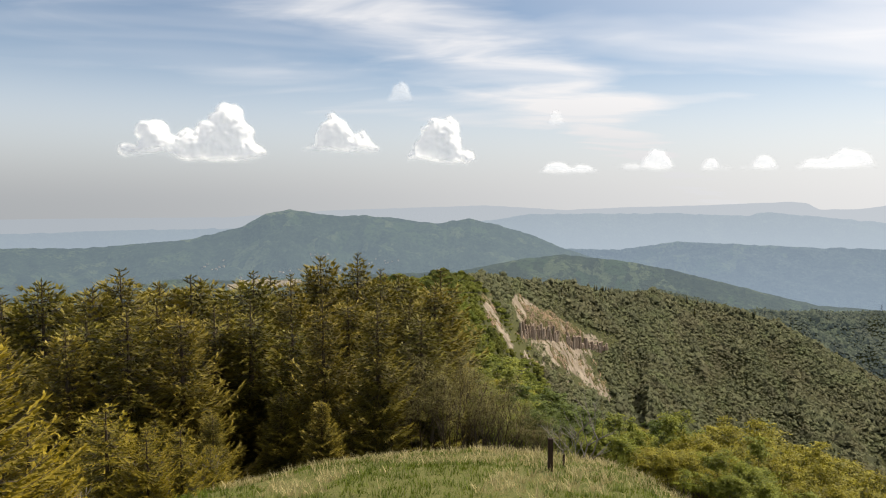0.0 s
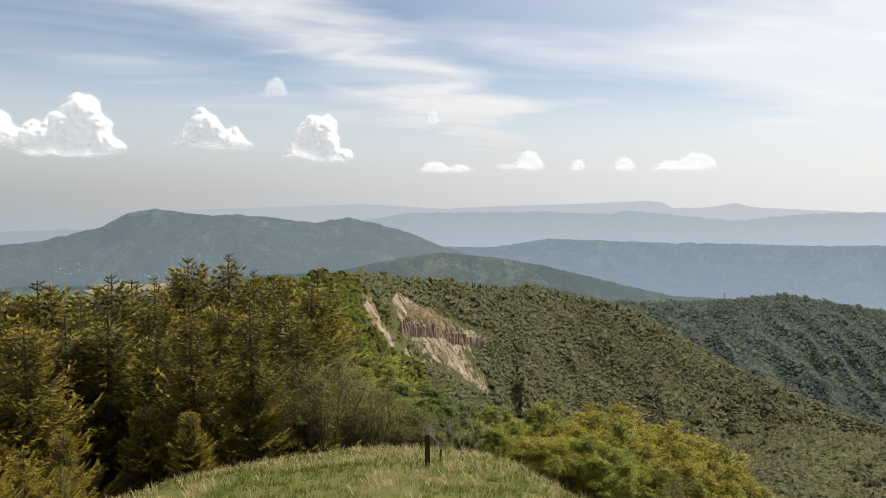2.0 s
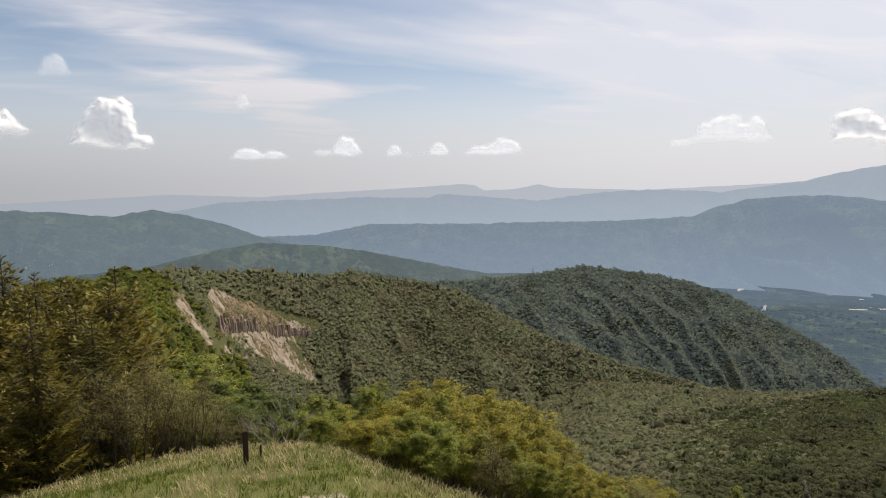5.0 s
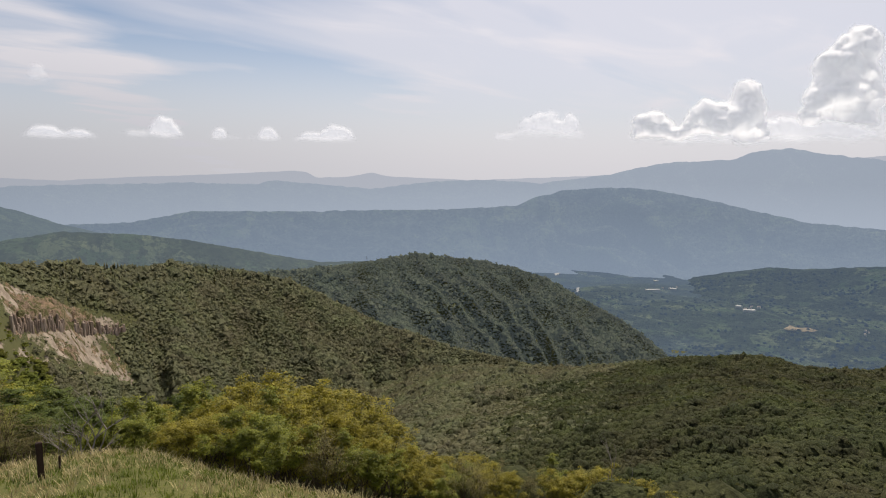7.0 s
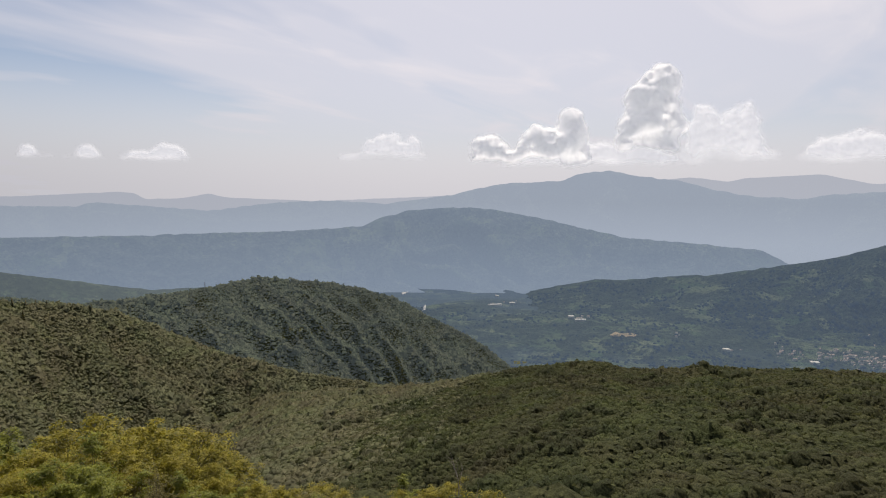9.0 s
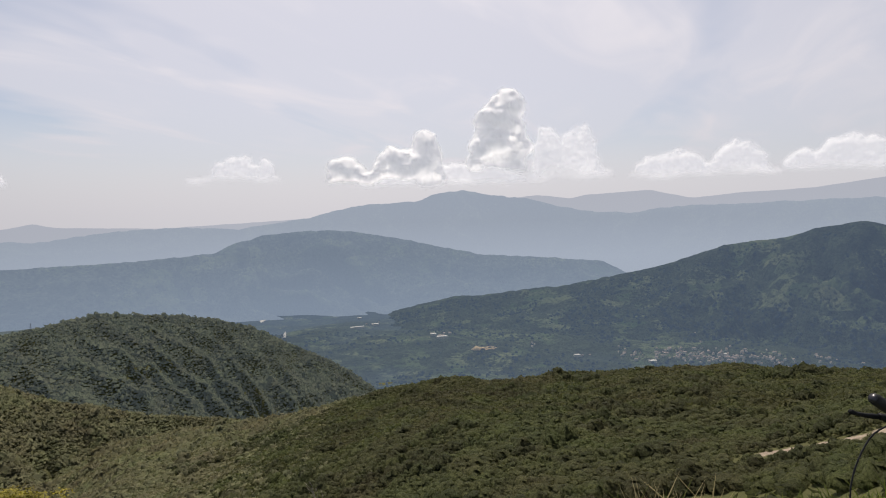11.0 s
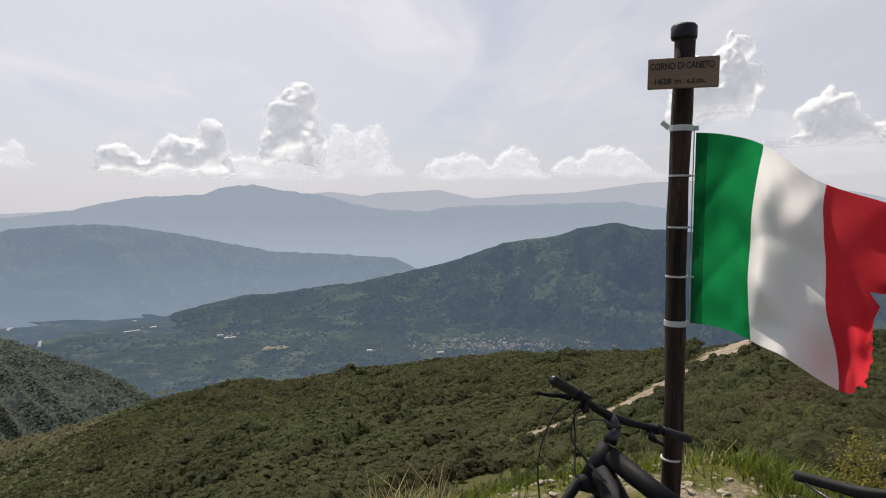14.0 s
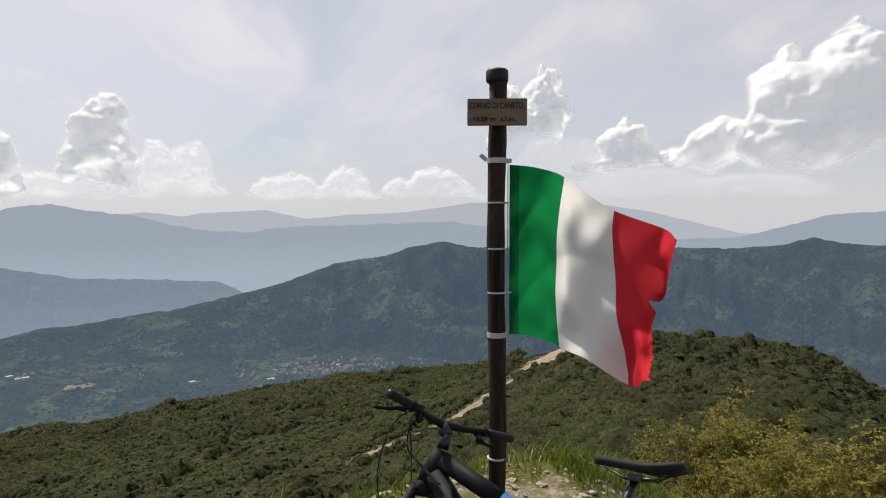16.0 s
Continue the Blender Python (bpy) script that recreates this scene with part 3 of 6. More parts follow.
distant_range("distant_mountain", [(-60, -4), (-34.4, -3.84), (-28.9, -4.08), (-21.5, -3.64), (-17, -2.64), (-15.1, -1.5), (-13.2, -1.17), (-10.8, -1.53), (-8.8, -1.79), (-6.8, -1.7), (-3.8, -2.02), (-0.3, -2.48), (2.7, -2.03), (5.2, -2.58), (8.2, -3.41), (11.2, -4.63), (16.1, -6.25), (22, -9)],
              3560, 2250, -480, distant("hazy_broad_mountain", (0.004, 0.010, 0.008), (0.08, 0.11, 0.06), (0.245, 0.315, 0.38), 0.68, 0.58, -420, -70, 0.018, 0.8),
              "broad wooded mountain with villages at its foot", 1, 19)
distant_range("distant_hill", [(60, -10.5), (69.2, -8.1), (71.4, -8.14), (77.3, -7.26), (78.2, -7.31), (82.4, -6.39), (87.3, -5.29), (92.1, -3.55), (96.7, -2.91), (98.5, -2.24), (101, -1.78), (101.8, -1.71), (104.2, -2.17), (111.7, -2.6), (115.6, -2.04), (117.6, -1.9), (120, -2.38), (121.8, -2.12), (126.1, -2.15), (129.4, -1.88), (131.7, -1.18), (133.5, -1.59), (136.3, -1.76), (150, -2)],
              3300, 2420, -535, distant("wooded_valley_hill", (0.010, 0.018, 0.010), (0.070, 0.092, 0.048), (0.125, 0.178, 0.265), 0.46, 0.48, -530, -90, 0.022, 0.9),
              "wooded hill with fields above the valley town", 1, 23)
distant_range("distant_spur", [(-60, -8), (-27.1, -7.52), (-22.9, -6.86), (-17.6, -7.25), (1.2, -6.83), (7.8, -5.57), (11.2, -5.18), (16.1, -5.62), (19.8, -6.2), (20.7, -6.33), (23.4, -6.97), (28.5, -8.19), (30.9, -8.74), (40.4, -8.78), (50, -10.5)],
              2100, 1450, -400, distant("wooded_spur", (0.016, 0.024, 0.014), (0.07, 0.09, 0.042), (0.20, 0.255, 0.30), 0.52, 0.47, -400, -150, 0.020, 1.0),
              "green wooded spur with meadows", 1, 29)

# broad valley floor between the shoulder and the far hills
v_az, v_r = np.meshgrid(np.arange(-50, 145, 0.5), np.geomspace(1300, 3900, 90))
VALLEY = lambda x, y: (-505 - 55 * np.clip((np.hypot(x, y) - 2300) / 1000, 0, 1) + fbm(x / 300, y / 300, 5, 21) * 46 * np.clip((3500 - np.hypot(x, y)) / 700, 0.1, 1))
v_z = VALLEY(v_r * np.sin(np.radians(v_az)), v_r * np.cos(np.radians(v_az)))
v_me = grid_mesh("valley", v_r * np.sin(np.radians(v_az)), v_r * np.cos(np.radians(v_az)), v_z)
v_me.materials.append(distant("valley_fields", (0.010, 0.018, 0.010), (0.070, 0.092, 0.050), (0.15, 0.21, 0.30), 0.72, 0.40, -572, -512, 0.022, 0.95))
tagged(new("valley_floor", v_me), "hazy green valley of woods and small fields", "valley", kind="structure")


# ---- helpers for things ----
def part(name, bm, mat, parent, label="", smooth=False):
    """Links a bmesh as one mesh object under a thing or a part."""
    me = bpy.data.meshes.new(name)
    bm.to_mesh(me)
    bm.free()
    if smooth:
        smooth_mesh(me)
    me.materials.append(mat)
    return part_mesh(name, me, parent, label)


def part_mesh(name, me, parent, label=""):
    ob = new(name, me)
    ob.parent = parent
    if label:
        tagged(ob, label)
    return ob


def thing(name, m, label, category, group="", kind=""):
    e = new(name)
    e.matrix_world = m
    e.matrix_basis = m
    e.empty_display_size = 0.1
    return tagged(e, label, category, group, kind)


def tube(bm, pts, radii, sides=8, cap=True):
    """A tube along points."""
    pts = [Vector(p) for p in pts]
    rings = []
    up = Vector((0.31, 0.17, 0.93))
    for i, p in enumerate(pts):
        d = (pts[min(i + 1, len(pts) - 1)] - pts[max(i - 1, 0)]).normalized()
        a = d.cross(up)
        if a.length < 1e-3:
            a = d.cross(Vector((1, 0, 0)))
        a.normalize()
        b = d.cross(a)
        r = radii[i] if isinstance(radii, (list, tuple)) else radii
        rings.append([bm.verts.new(p + (a * math.cos(t) + b * math.sin(t)) * r) for t in [2 * math.pi * k / sides for k in range(sides)]])
    for q, w in zip(rings, rings[1:]):
        for k in range(sides):
            bm.faces.new((q[k], q[(k + 1) % sides], w[(k + 1) % sides], w[k]))
    if cap:
        bm.faces.new(rings[0][::-1])
        bm.faces.new(rings[-1])
    return bm


def box(bm, size, m=None, bevel=0.0):
    g = bmesh.ops.create_cube(bm, size=1.0)
    bmesh.ops.scale(bm, vec=size, verts=g["verts"])
    if bevel:
        es = list({e for v in g["verts"] for e in v.link_edges})
        out = bmesh.ops.bevel(bm, geom=es, offset=bevel, segments=2, affect="EDGES")
        vs = list({v for f in out["faces"] for v in f.verts} | {v for v in g["verts"] if v.is_valid})
    else:
        vs = g["verts"]
    if m is not None:
        bmesh.ops.transform(bm, matrix=m, verts=vs)
    return bm


# ---- woods on the far slopes ----
EL = np.degrees(np.arctan2(GZ - EYE_Z, GR))
HORIZON = np.maximum.accumulate(EL, axis=0)


def in_sight(az, r, z_top):
    """Whether a crown's top shows over the nearer land."""
    ia = np.clip(np.searchsorted(g_az, az), 0, len(g_az) - 1)
    ir = np.clip(np.searchsorted(g_r, r * 0.97) - 1, 0, len(g_r) - 1)
    return np.degrees(np.arctan2(z_top - EYE_Z, r)) > HORIZON[ir, ia] - 0.2


def dome(rings, sides):
    """A rounded crown: rings of points from its skirt to its top."""
    V = [(math.cos(radians(e)) * math.cos(6.283 * (q + 0.5 * (i % 2)) / sides), math.cos(radians(e)) * math.sin(6.283 * (q + 0.5 * (i % 2)) / sides), math.sin(radians(e)))
         for i, e in enumerate(rings) for q in range(sides)] + [(0, 0, 1)]
    F = []
    for i in range(len(rings) - 1):
        for q in range(sides):
            a, b, c, d = i * sides + q, i * sides + (q + 1) % sides, (i + 1) * sides + q, (i + 1) * sides + (q + 1) % sides
            F += [(a, b, c), (b, d, c)]
    last = (len(rings) - 1) * sides
    F += [(last + q, last + (q + 1) % sides, len(V) - 1) for q in range(sides)]
    return np.array(V), np.array(F)


DOMES = {0: dome((-12,), 6), 1: dome((-25, 35), 5), 2: dome((-20, 20, 55), 6), 3: dome((-20, 12, 40, 66), 8)}


def woods(name, r0, r1, gap, sprays, size, mat, label, az0=-9.0, az1=142.0, seed=1, blend=None, leaf=1.5, lift=1.3, shape=1):
    """Broadleaf crowns of many sizes side by side on a stretch of slope: rounded heads with loose sprays of leaves."""
    rng = np.random.default_rng(seed)
    n = int(2 * r1 / gap)
    gx, gy = np.meshgrid(np.arange(-n // 2, n // 2) * gap, np.arange(-n // 2, n // 2) * gap)
    x, y = (gx + rng.uniform(-0.6, 0.6, gx.shape) * gap).ravel(), (gy + rng.uniform(-0.6, 0.6, gx.shape) * gap).ravel()
    r, az = np.hypot(x, y), np.degrees(np.arctan2(x, y))
    k = (r > r0) & (r < r1) & (az > az0) & (az < az1)
    x, y, r, az = x[k], y[k], r[k], az[k]
    z = height(x, y)
    bare = scree_at(az, r, z)
    rad = size * np.exp(np.clip(rng.normal(0, 0.30, len(x)), -0.7, 0.65)) * (1 + 0.5 * fbm(x / 34, y / 34, 2, 31))
    k = in_sight(az, r, z + rad * 1.6 + 1) & (bare < np.where(az > 60, rng.uniform(0.12, 0.62, len(x)), rng.uniform(0.25, 1.12, len(x))))
    k &= np.where(bare > 0.05, rng.uniform(0, 1, len(x)) > 0.3, True)
    if blend:  # plain and haze-tinted canopy colours trade places over some degrees
        side = np.random.default_rng(seed + 500).uniform(0, 1, len(x)) < sstep(az, 36, 60)
        k &= side if blend > 0 else ~side
    x, y, z, r, rad, bare = x[k], y[k], z[k], r[k], rad[k], bare[k]
    rad = np.where(bare > 0.1, rad * 0.55, rad)
    z = z + np.where(bare > 0.1, 0, lift * (0.8 * fbm(x / 19, y / 19, 2, 37) + 0.4 + 3.2 * np.clip(fbm(x / 42, y / 42, 2, 39) + 0.08, 0, 0.5)))
    dome_v, dome_f = DOMES[shape]
    m, nv = len(x), len(dome_v)
    dusky = sstep(fbm(x / 15, y / 15, 2, 45), 0.20, 0.34) * (bare < 0.1) * (r > 150)
    z = z + 0.6 * rad * dusky
    tone = np.clip(rng.normal(0.5, 0.19, m) - 0.42 * dusky, 0, 1)
    tall = rng.uniform(0.75, 1.35, (m, 1))
    P = dome_v[None] * rng.uniform(0.78, 1.12, (m, nv, 1)) * 0.92
    a = rng.uniform(0, 6.28, m)
    ca, sa = np.cos(a)[:, None], np.sin(a)[:, None]
    N = np.stack([P[..., 0] * ca - P[..., 1] * sa, P[..., 0] * sa + P[..., 1] * ca, P[..., 2]], -1)
    C = np.stack([x, y, z + 0.25 * rad], -1)[:, None]
    S = np.stack([rad, rad, rad * tall[:, 0] * ((0.62, 0.62, 0.66, 0.78)[shape] + 0.3 * dusky)], -1)[:, None]
    co = (N * S + C).reshape(-1, 3)
    nor = (N + rng.normal(0, 0.22, N.shape) + [0, 0, 0.8]).reshape(-1, 3)
    tint = np.repeat(tone, nv) + rng.normal(0, 0.10, m * nv)
    faces = (dome_f[None] + (np.arange(m) * nv)[:, None, None]).reshape(-1, 3)
    d = rng.normal(size=(m, sprays, 3))
    d[..., 2] = np.abs(d[..., 2]) * 0.9 - 0.2
    d /= np.linalg.norm(d, axis=-1, keepdims=True)
    c = d * S * rng.uniform(0.72, 1.08, (m, sprays, 1)) + C
    u = rng.normal(size=(m, sprays, 3))
    u -= d * (u * d).sum(-1, keepdims=True) * 0.75
    u /= np.linalg.norm(u, axis=-1, keepdims=True)
    w = np.cross(d, u)
    q = rad[:, None, None] * (leaf / sprays ** 0.5) * rng.uniform(0.5, 1.15, (m, sprays, 1))
    tri = np.stack([c - u * q, c + u * q * 0.7 - w * q * 0.8, c + u * q * 0.6 + w * q], 2).reshape(-1, 3)
    base = len(co)
    co = np.concatenate([co, tri])
    lean = d + rng.normal(0, 0.25, d.shape) + [0, 0, 0.7]
    nor = np.concatenate([nor, np.repeat(lean.reshape(-1, 3), 3, 0)])
    tint = np.concatenate([tint, np.repeat((tone[:, None] + rng.normal(0.04, 0.13, (m, sprays))).ravel(), 3)])
    faces = np.concatenate([faces, base + np.arange(len(tri)).reshape(-1, 3)])
    me = soup(name, co, faces, mat, smooth=True)
    me.attributes.new("tone", "FLOAT", "POINT").data.foreach_set("value", np.clip(tint, 0, 1).astype(np.float32))
    nor /= np.linalg.norm(nor, axis=-1, keepdims=True)
    me.attributes.new("custom_normal", "FLOAT_VECTOR", "POINT").data.foreach_set("vector", nor.astype(np.float32).ravel())
    me.update()
    print("woods", r0, az0, m, len(faces))
    return tagged(new(name, me), label, "woodland", kind="stuff")


WOODS = "dense spring-green broadleaf woodland covering the slope"
woods("woodland", 11, 24, 1.1, 300, 0.62, M_CANOPY, "low green scrub on the steep slope below the summit", seed=21, az0=58, az1=106, leaf=1.7, lift=0.3, shape=2)
woods("woodland", 24, 60, 1.3, 120, 1.05, M_CANOPY, WOODS, seed=12, az0=64, leaf=1.0, lift=0.5, shape=3)
woods("woodland", 60, 150, 2.1, 12, 1.8, M_CANOPY, WOODS, seed=1, az0=20, az1=86, lift=0.9, leaf=0.8, shape=2)
woods("woodland", 60, 150, 1.9, 50, 1.65, M_CANOPY, WOODS, seed=1, az0=86, lift=0.6, leaf=0.8, shape=3)
woods("woodland", 60, 150, 2.1, 40, 1.9, M_CANOPY_G, WOODS, seed=9, az0=-48, az1=20, lift=1.0, leaf=1.0, shape=3)
woods("woodland", 150, 420, 2.7, 10, 2.4, M_CANOPY_G, "fresh green beech wood on the near side of the ridge", seed=16, az0=-48, az1=9.5, leaf=0.8, shape=2)
woods("woodland", 150, 290, 1.95, 10, 1.7, M_CANOPY, WOODS, seed=6, az0=9.5, leaf=0.7, shape=2, lift=0.5)
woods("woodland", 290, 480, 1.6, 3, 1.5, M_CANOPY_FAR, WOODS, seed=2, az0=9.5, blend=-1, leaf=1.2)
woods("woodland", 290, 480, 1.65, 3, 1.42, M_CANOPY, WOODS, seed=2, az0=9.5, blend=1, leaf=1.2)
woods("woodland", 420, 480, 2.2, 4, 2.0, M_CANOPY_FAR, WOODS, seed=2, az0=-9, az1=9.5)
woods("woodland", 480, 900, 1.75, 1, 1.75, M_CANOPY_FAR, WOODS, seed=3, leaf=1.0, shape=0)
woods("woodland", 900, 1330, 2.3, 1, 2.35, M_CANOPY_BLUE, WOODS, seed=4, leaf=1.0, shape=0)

# dark spires along the crest beside the rock face
rng_s = np.random.default_rng(77)
sp_a = np.concatenate([rng_s.uniform(10.6, 15.4, 60), rng_s.uniform(16, 24, 14)])
sp_r = tab(sp_a, RIDGE_R, 2) + rng_s.uniform(-22, 6, len(sp_a))
sp_x, sp_y = sp_r * np.sin(np.radians(sp_a)), sp_r * np.cos(np.radians(sp_a))
sp_z, sp_h = height(sp_x, sp_y) - 0.5, rng_s.uniform(5.0, 9.5, len(sp_a))
sp_V, sp_F = [], []
for x_s, y_s, z_s, h_s in zip(sp_x, sp_y, sp_z, sp_h):
    for lo_s, hi_s, w_s in ((0.02, 0.5, 0.20), (0.3, 0.75, 0.15), (0.55, 1.0, 0.10)):
        b_s = len(sp_V)
        for q_s in range(9):
            j_s = w_s * h_s * rng_s.uniform(0.6, 1.2)
            sp_V.append((x_s + j_s * math.cos(q_s * 0.698), y_s + j_s * math.sin(q_s * 0.698), z_s + h_s * (lo_s + rng_s.uniform(-.06, .06))))
        sp_V.append((x_s, y_s, z_s + h_s * hi_s))
        sp_F += [(b_s + q_s, b_s + (q_s + 1) % 9, b_s + 9) for q_s in range(9)]
sp_at = soup("spruces", sp_V, sp_F, M_NEEDLE)
tagged(new("crest_spruces", sp_at), "dark row of spruces along the ridge crest", "trees", kind="stuff")


# ---- trees ----
def conifer_meshes(seed, H, needles, full=1.0, leader=0.13, fine=1.0):
    """A spruce: whorls of boughs, each a flat fan of twigs, denser towards the tip, and a thin spiky leader."""
    rng = random.Random(seed)
    bm = bmesh.new()
    tube(bm, [(0, 0, -0.6), (rng.uniform(-.05, .05), 0, H * 0.5), (0, 0, H)], [H * 0.017, H * 0.011, 0.008], 7)
    V, F, T = [], [], []

    def spray(p, d, ln, wd, tip=0.5, flat=True):
        """One tapered twig of needles."""
        s = Vector((-d.y, d.x, rng.uniform(-.35, .35)))
        s = s.normalized() if s.length > 1e-4 else Vector((1, 0, 0))
        if not flat:
            s = d.cross(s).normalized()
        i = len(V)
        a = p + d * ln * 0.22
        V.extend([a - s * wd * 0.5, p + d * ln, a + s * wd * 0.5])
        F.append((i, i + 1, i + 2))
        T.extend([tip, min(1.0, tip + 0.3), tip])

    z = H * 0.04
    while z < H * (1 - leader):
        u = z / H
        reach = full * H * 0.25 * (1 - u) ** 0.8 * rng.uniform(0.75, 1.2) + 0.12
        count = rng.choice((5, 6, 7))
        off = rng.uniform(0, 6.28)
        for k in range(count):
            a = off + 6.283 * k / count + rng.uniform(-.35, .35)
            ln = reach * rng.uniform(0.6, 1.15)
            rise = 0.55 * u - 0.10 + rng.uniform(-.14, .14)
            p = Vector((0, 0, z + rng.uniform(-.12, .12)))
            out = Vector((math.cos(a), math.sin(a), 0))
            steps = max(3, int(ln / (0.125 * fine)))
            pts = []
            for i in range(steps + 1):
                q = i / steps
                pts.append(p + out * ln * q + Vector((0, 0, ln * (rise * q - 0.28 * math.sin(q * 2.6) + 0.22 * q * q))))
            tube(bm, [pts[0], pts[len(pts) // 2], pts[-1]], [0.014 * fine, 0.009 * fine, 0.004 * fine], 3, cap=False)
            for i in range(1, steps + 1):
                q = i / steps
                d = (pts[i] - pts[i - 1]).normalized()
                side = d.cross(Vector((0, 0, 1))).normalized()
                tl = fine * (0.24 + ln * 0.24 * (1 - 0.6 * q)) * rng.uniform(0.7, 1.25)
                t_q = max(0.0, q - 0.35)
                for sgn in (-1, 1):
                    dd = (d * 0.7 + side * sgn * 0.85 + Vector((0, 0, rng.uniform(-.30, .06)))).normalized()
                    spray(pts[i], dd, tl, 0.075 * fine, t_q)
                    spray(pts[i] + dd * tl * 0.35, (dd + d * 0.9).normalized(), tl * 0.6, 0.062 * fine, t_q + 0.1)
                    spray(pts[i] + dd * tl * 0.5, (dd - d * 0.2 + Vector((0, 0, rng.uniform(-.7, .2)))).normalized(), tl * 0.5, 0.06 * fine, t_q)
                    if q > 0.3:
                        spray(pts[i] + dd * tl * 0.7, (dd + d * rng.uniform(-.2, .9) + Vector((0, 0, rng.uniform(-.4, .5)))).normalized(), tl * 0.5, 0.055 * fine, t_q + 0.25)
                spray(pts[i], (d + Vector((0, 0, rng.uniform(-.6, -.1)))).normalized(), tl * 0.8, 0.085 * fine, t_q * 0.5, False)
            spray(pts[-1], d, 0.24 * fine, 0.06 * fine, 0.75)
            spray(pts[-1], d, 0.2 * fine, 0.06 * fine, 0.75, False)
        z += rng.uniform(0.17, 0.26) * (0.55 + 0.45 * H / 8)
    # the leader, with short rising spikes
    z = H * (1 - leader)
    while z < H:
        n = 4 if z < H * 0.985 else 3
        off = rng.uniform(0, 6.28)
        ln = 0.10 + 0.42 * (H - z) * full
        for k in range(n):
            a = off + 6.283 * k / n
            d = Vector((math.cos(a), math.sin(a), rng.uniform(0.35, 0.8))).normalized()
            p = Vector((0, 0, z))
            tube(bm, [p, p + d * ln], [0.010, 0.004], 3, cap=False)
            for i in range(4):
                q = p + d * ln * (0.1 + 0.25 * i)
                for ax in (True, False):
                    spray(q, (d + Vector((rng.uniform(-.5, .5), rng.uniform(-.5, .5), rng.uniform(-.2, .5)))).normalized(), 0.10 * fine + 0.06 * ln, 0.040 * fine, 0.1 + 0.12 * i, ax)
        z += rng.uniform(0.13, 0.24) * (0.5 + 0.5 * H / 8)
    for k in range(6):
        spray(Vector((0, 0, H - 0.4 + 0.07 * k)), Vector((math.cos(k * 2.4) * .5, math.sin(k * 2.4) * .5, 0.8)).normalized(), 0.16, 0.05, 0.5)
    trunk = bpy.data.meshes.new("trunk")
    bm.to_mesh(trunk)
    bm.free()
    trunk.materials.append(M_BARK)
    me = soup("needles", [v[:] for v in V], F, needles)
    print("conifer", len(F))
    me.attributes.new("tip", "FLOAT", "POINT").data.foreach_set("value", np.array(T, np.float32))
    return trunk, me


def make_tree(name, trunk, crown, crown_name, label, category, group):
    e = thing(name, Matrix(), label, category, group)
    part_mesh("trunk", trunk, e)
    part_mesh(crown_name, crown, e)
    return e


def plant(src, x, y, h_src, h, turn, lean=0.0, wide=1.0):
    z = ground_at(x, y) - 0.08
    s = h / h_src
    return Matrix.Translation((x, y, z)) @ Euler((radians(lean), 0, radians(turn))).to_matrix().to_4x4() @ Matrix.Diagonal((s * wide, s * wide, s, 1))


def place_all(kinds, spots):
    """Sets the model trees at their first spots and copies them to the others."""
    first = {}
    for kind, x, y, h, turn, wide in spots:
        src, h_src = kinds[kind]
        m = plant(src, x, y, h_src, h, turn, 0, wide)
        if kind in first:
            copy_thing(src, m)
        else:
            first[kind] = m
    for kind, m in first.items():
        kinds[kind][0].matrix_basis = m


CON = {}
for i_c, (seed_c, h_c, full_c, lead_c) in enumerate(((3, 8.0, 1.0, 0.06), (8, 8.0, 0.86, 0.12), (14, 7.0, 1.12, 0.045))):
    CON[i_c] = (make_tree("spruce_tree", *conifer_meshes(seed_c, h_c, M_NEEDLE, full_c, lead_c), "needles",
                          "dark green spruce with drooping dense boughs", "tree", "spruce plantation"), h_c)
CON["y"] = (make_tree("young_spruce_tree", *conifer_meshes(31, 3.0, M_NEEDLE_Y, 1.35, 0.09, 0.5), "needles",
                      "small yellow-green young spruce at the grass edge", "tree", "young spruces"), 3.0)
rt = random.Random(5)
spots_c = []
# azimuth, elevation of the tip, distance
TIPS = [(-33.9, -7.2, 26), (-31.3, -6.1, 25), (-27.9, -6.8, 23), (-26.0, -5.5, 24), (-23.4, -8.0, 22), (-21.2, -9.0, 21), (-18.0, -8.2, 22),
        (-15.9, -6.2, 25), (-12.8, -6.5, 23), (-10.3, -5.0, 25.3), (-7.1, -4.8, 24.2), (-5.1, -6.2, 23), (-2.6, -8.6, 22), (-0.3, -7.7, 24)]
for a_t, e_t, r_t in TIPS:
    x_t, y_t = polar(a_t, r_t)
    spots_c.append((rt.choice((0, 1, 2)), x_t, y_t, EYE_Z + r_t * tan_d(e_t) - ground_at(x_t, y_t), rt.uniform(0, 360), rt.uniform(0.95, 1.2)))
for r_t, lo_t, hi_t, a_list in ((15.8, -18.2, -15.4, np.arange(-33, -8, 4.6)), (19.0, -10.2, -8.0, np.arange(-36, -2, 2.8)), (28, -7.4, -6.2, np.arange(-37, 0, 2.8)), (35, -7.4, -6.6, np.arange(-36, -2, 4.2))):
    for a_t in a_list:
        a_t = a_t + rt.uniform(-1, 1)
        rr = r_t + rt.uniform(-2, 2)
        x_t, y_t = polar(a_t, rr)
        spots_c.append((rt.choice((0, 1, 2)), x_t, y_t, EYE_Z + rr * tan_d(rt.uniform(lo_t, hi_t)) - ground_at(x_t, y_t), rt.uniform(0, 360), rt.uniform(1.05, 1.5)))
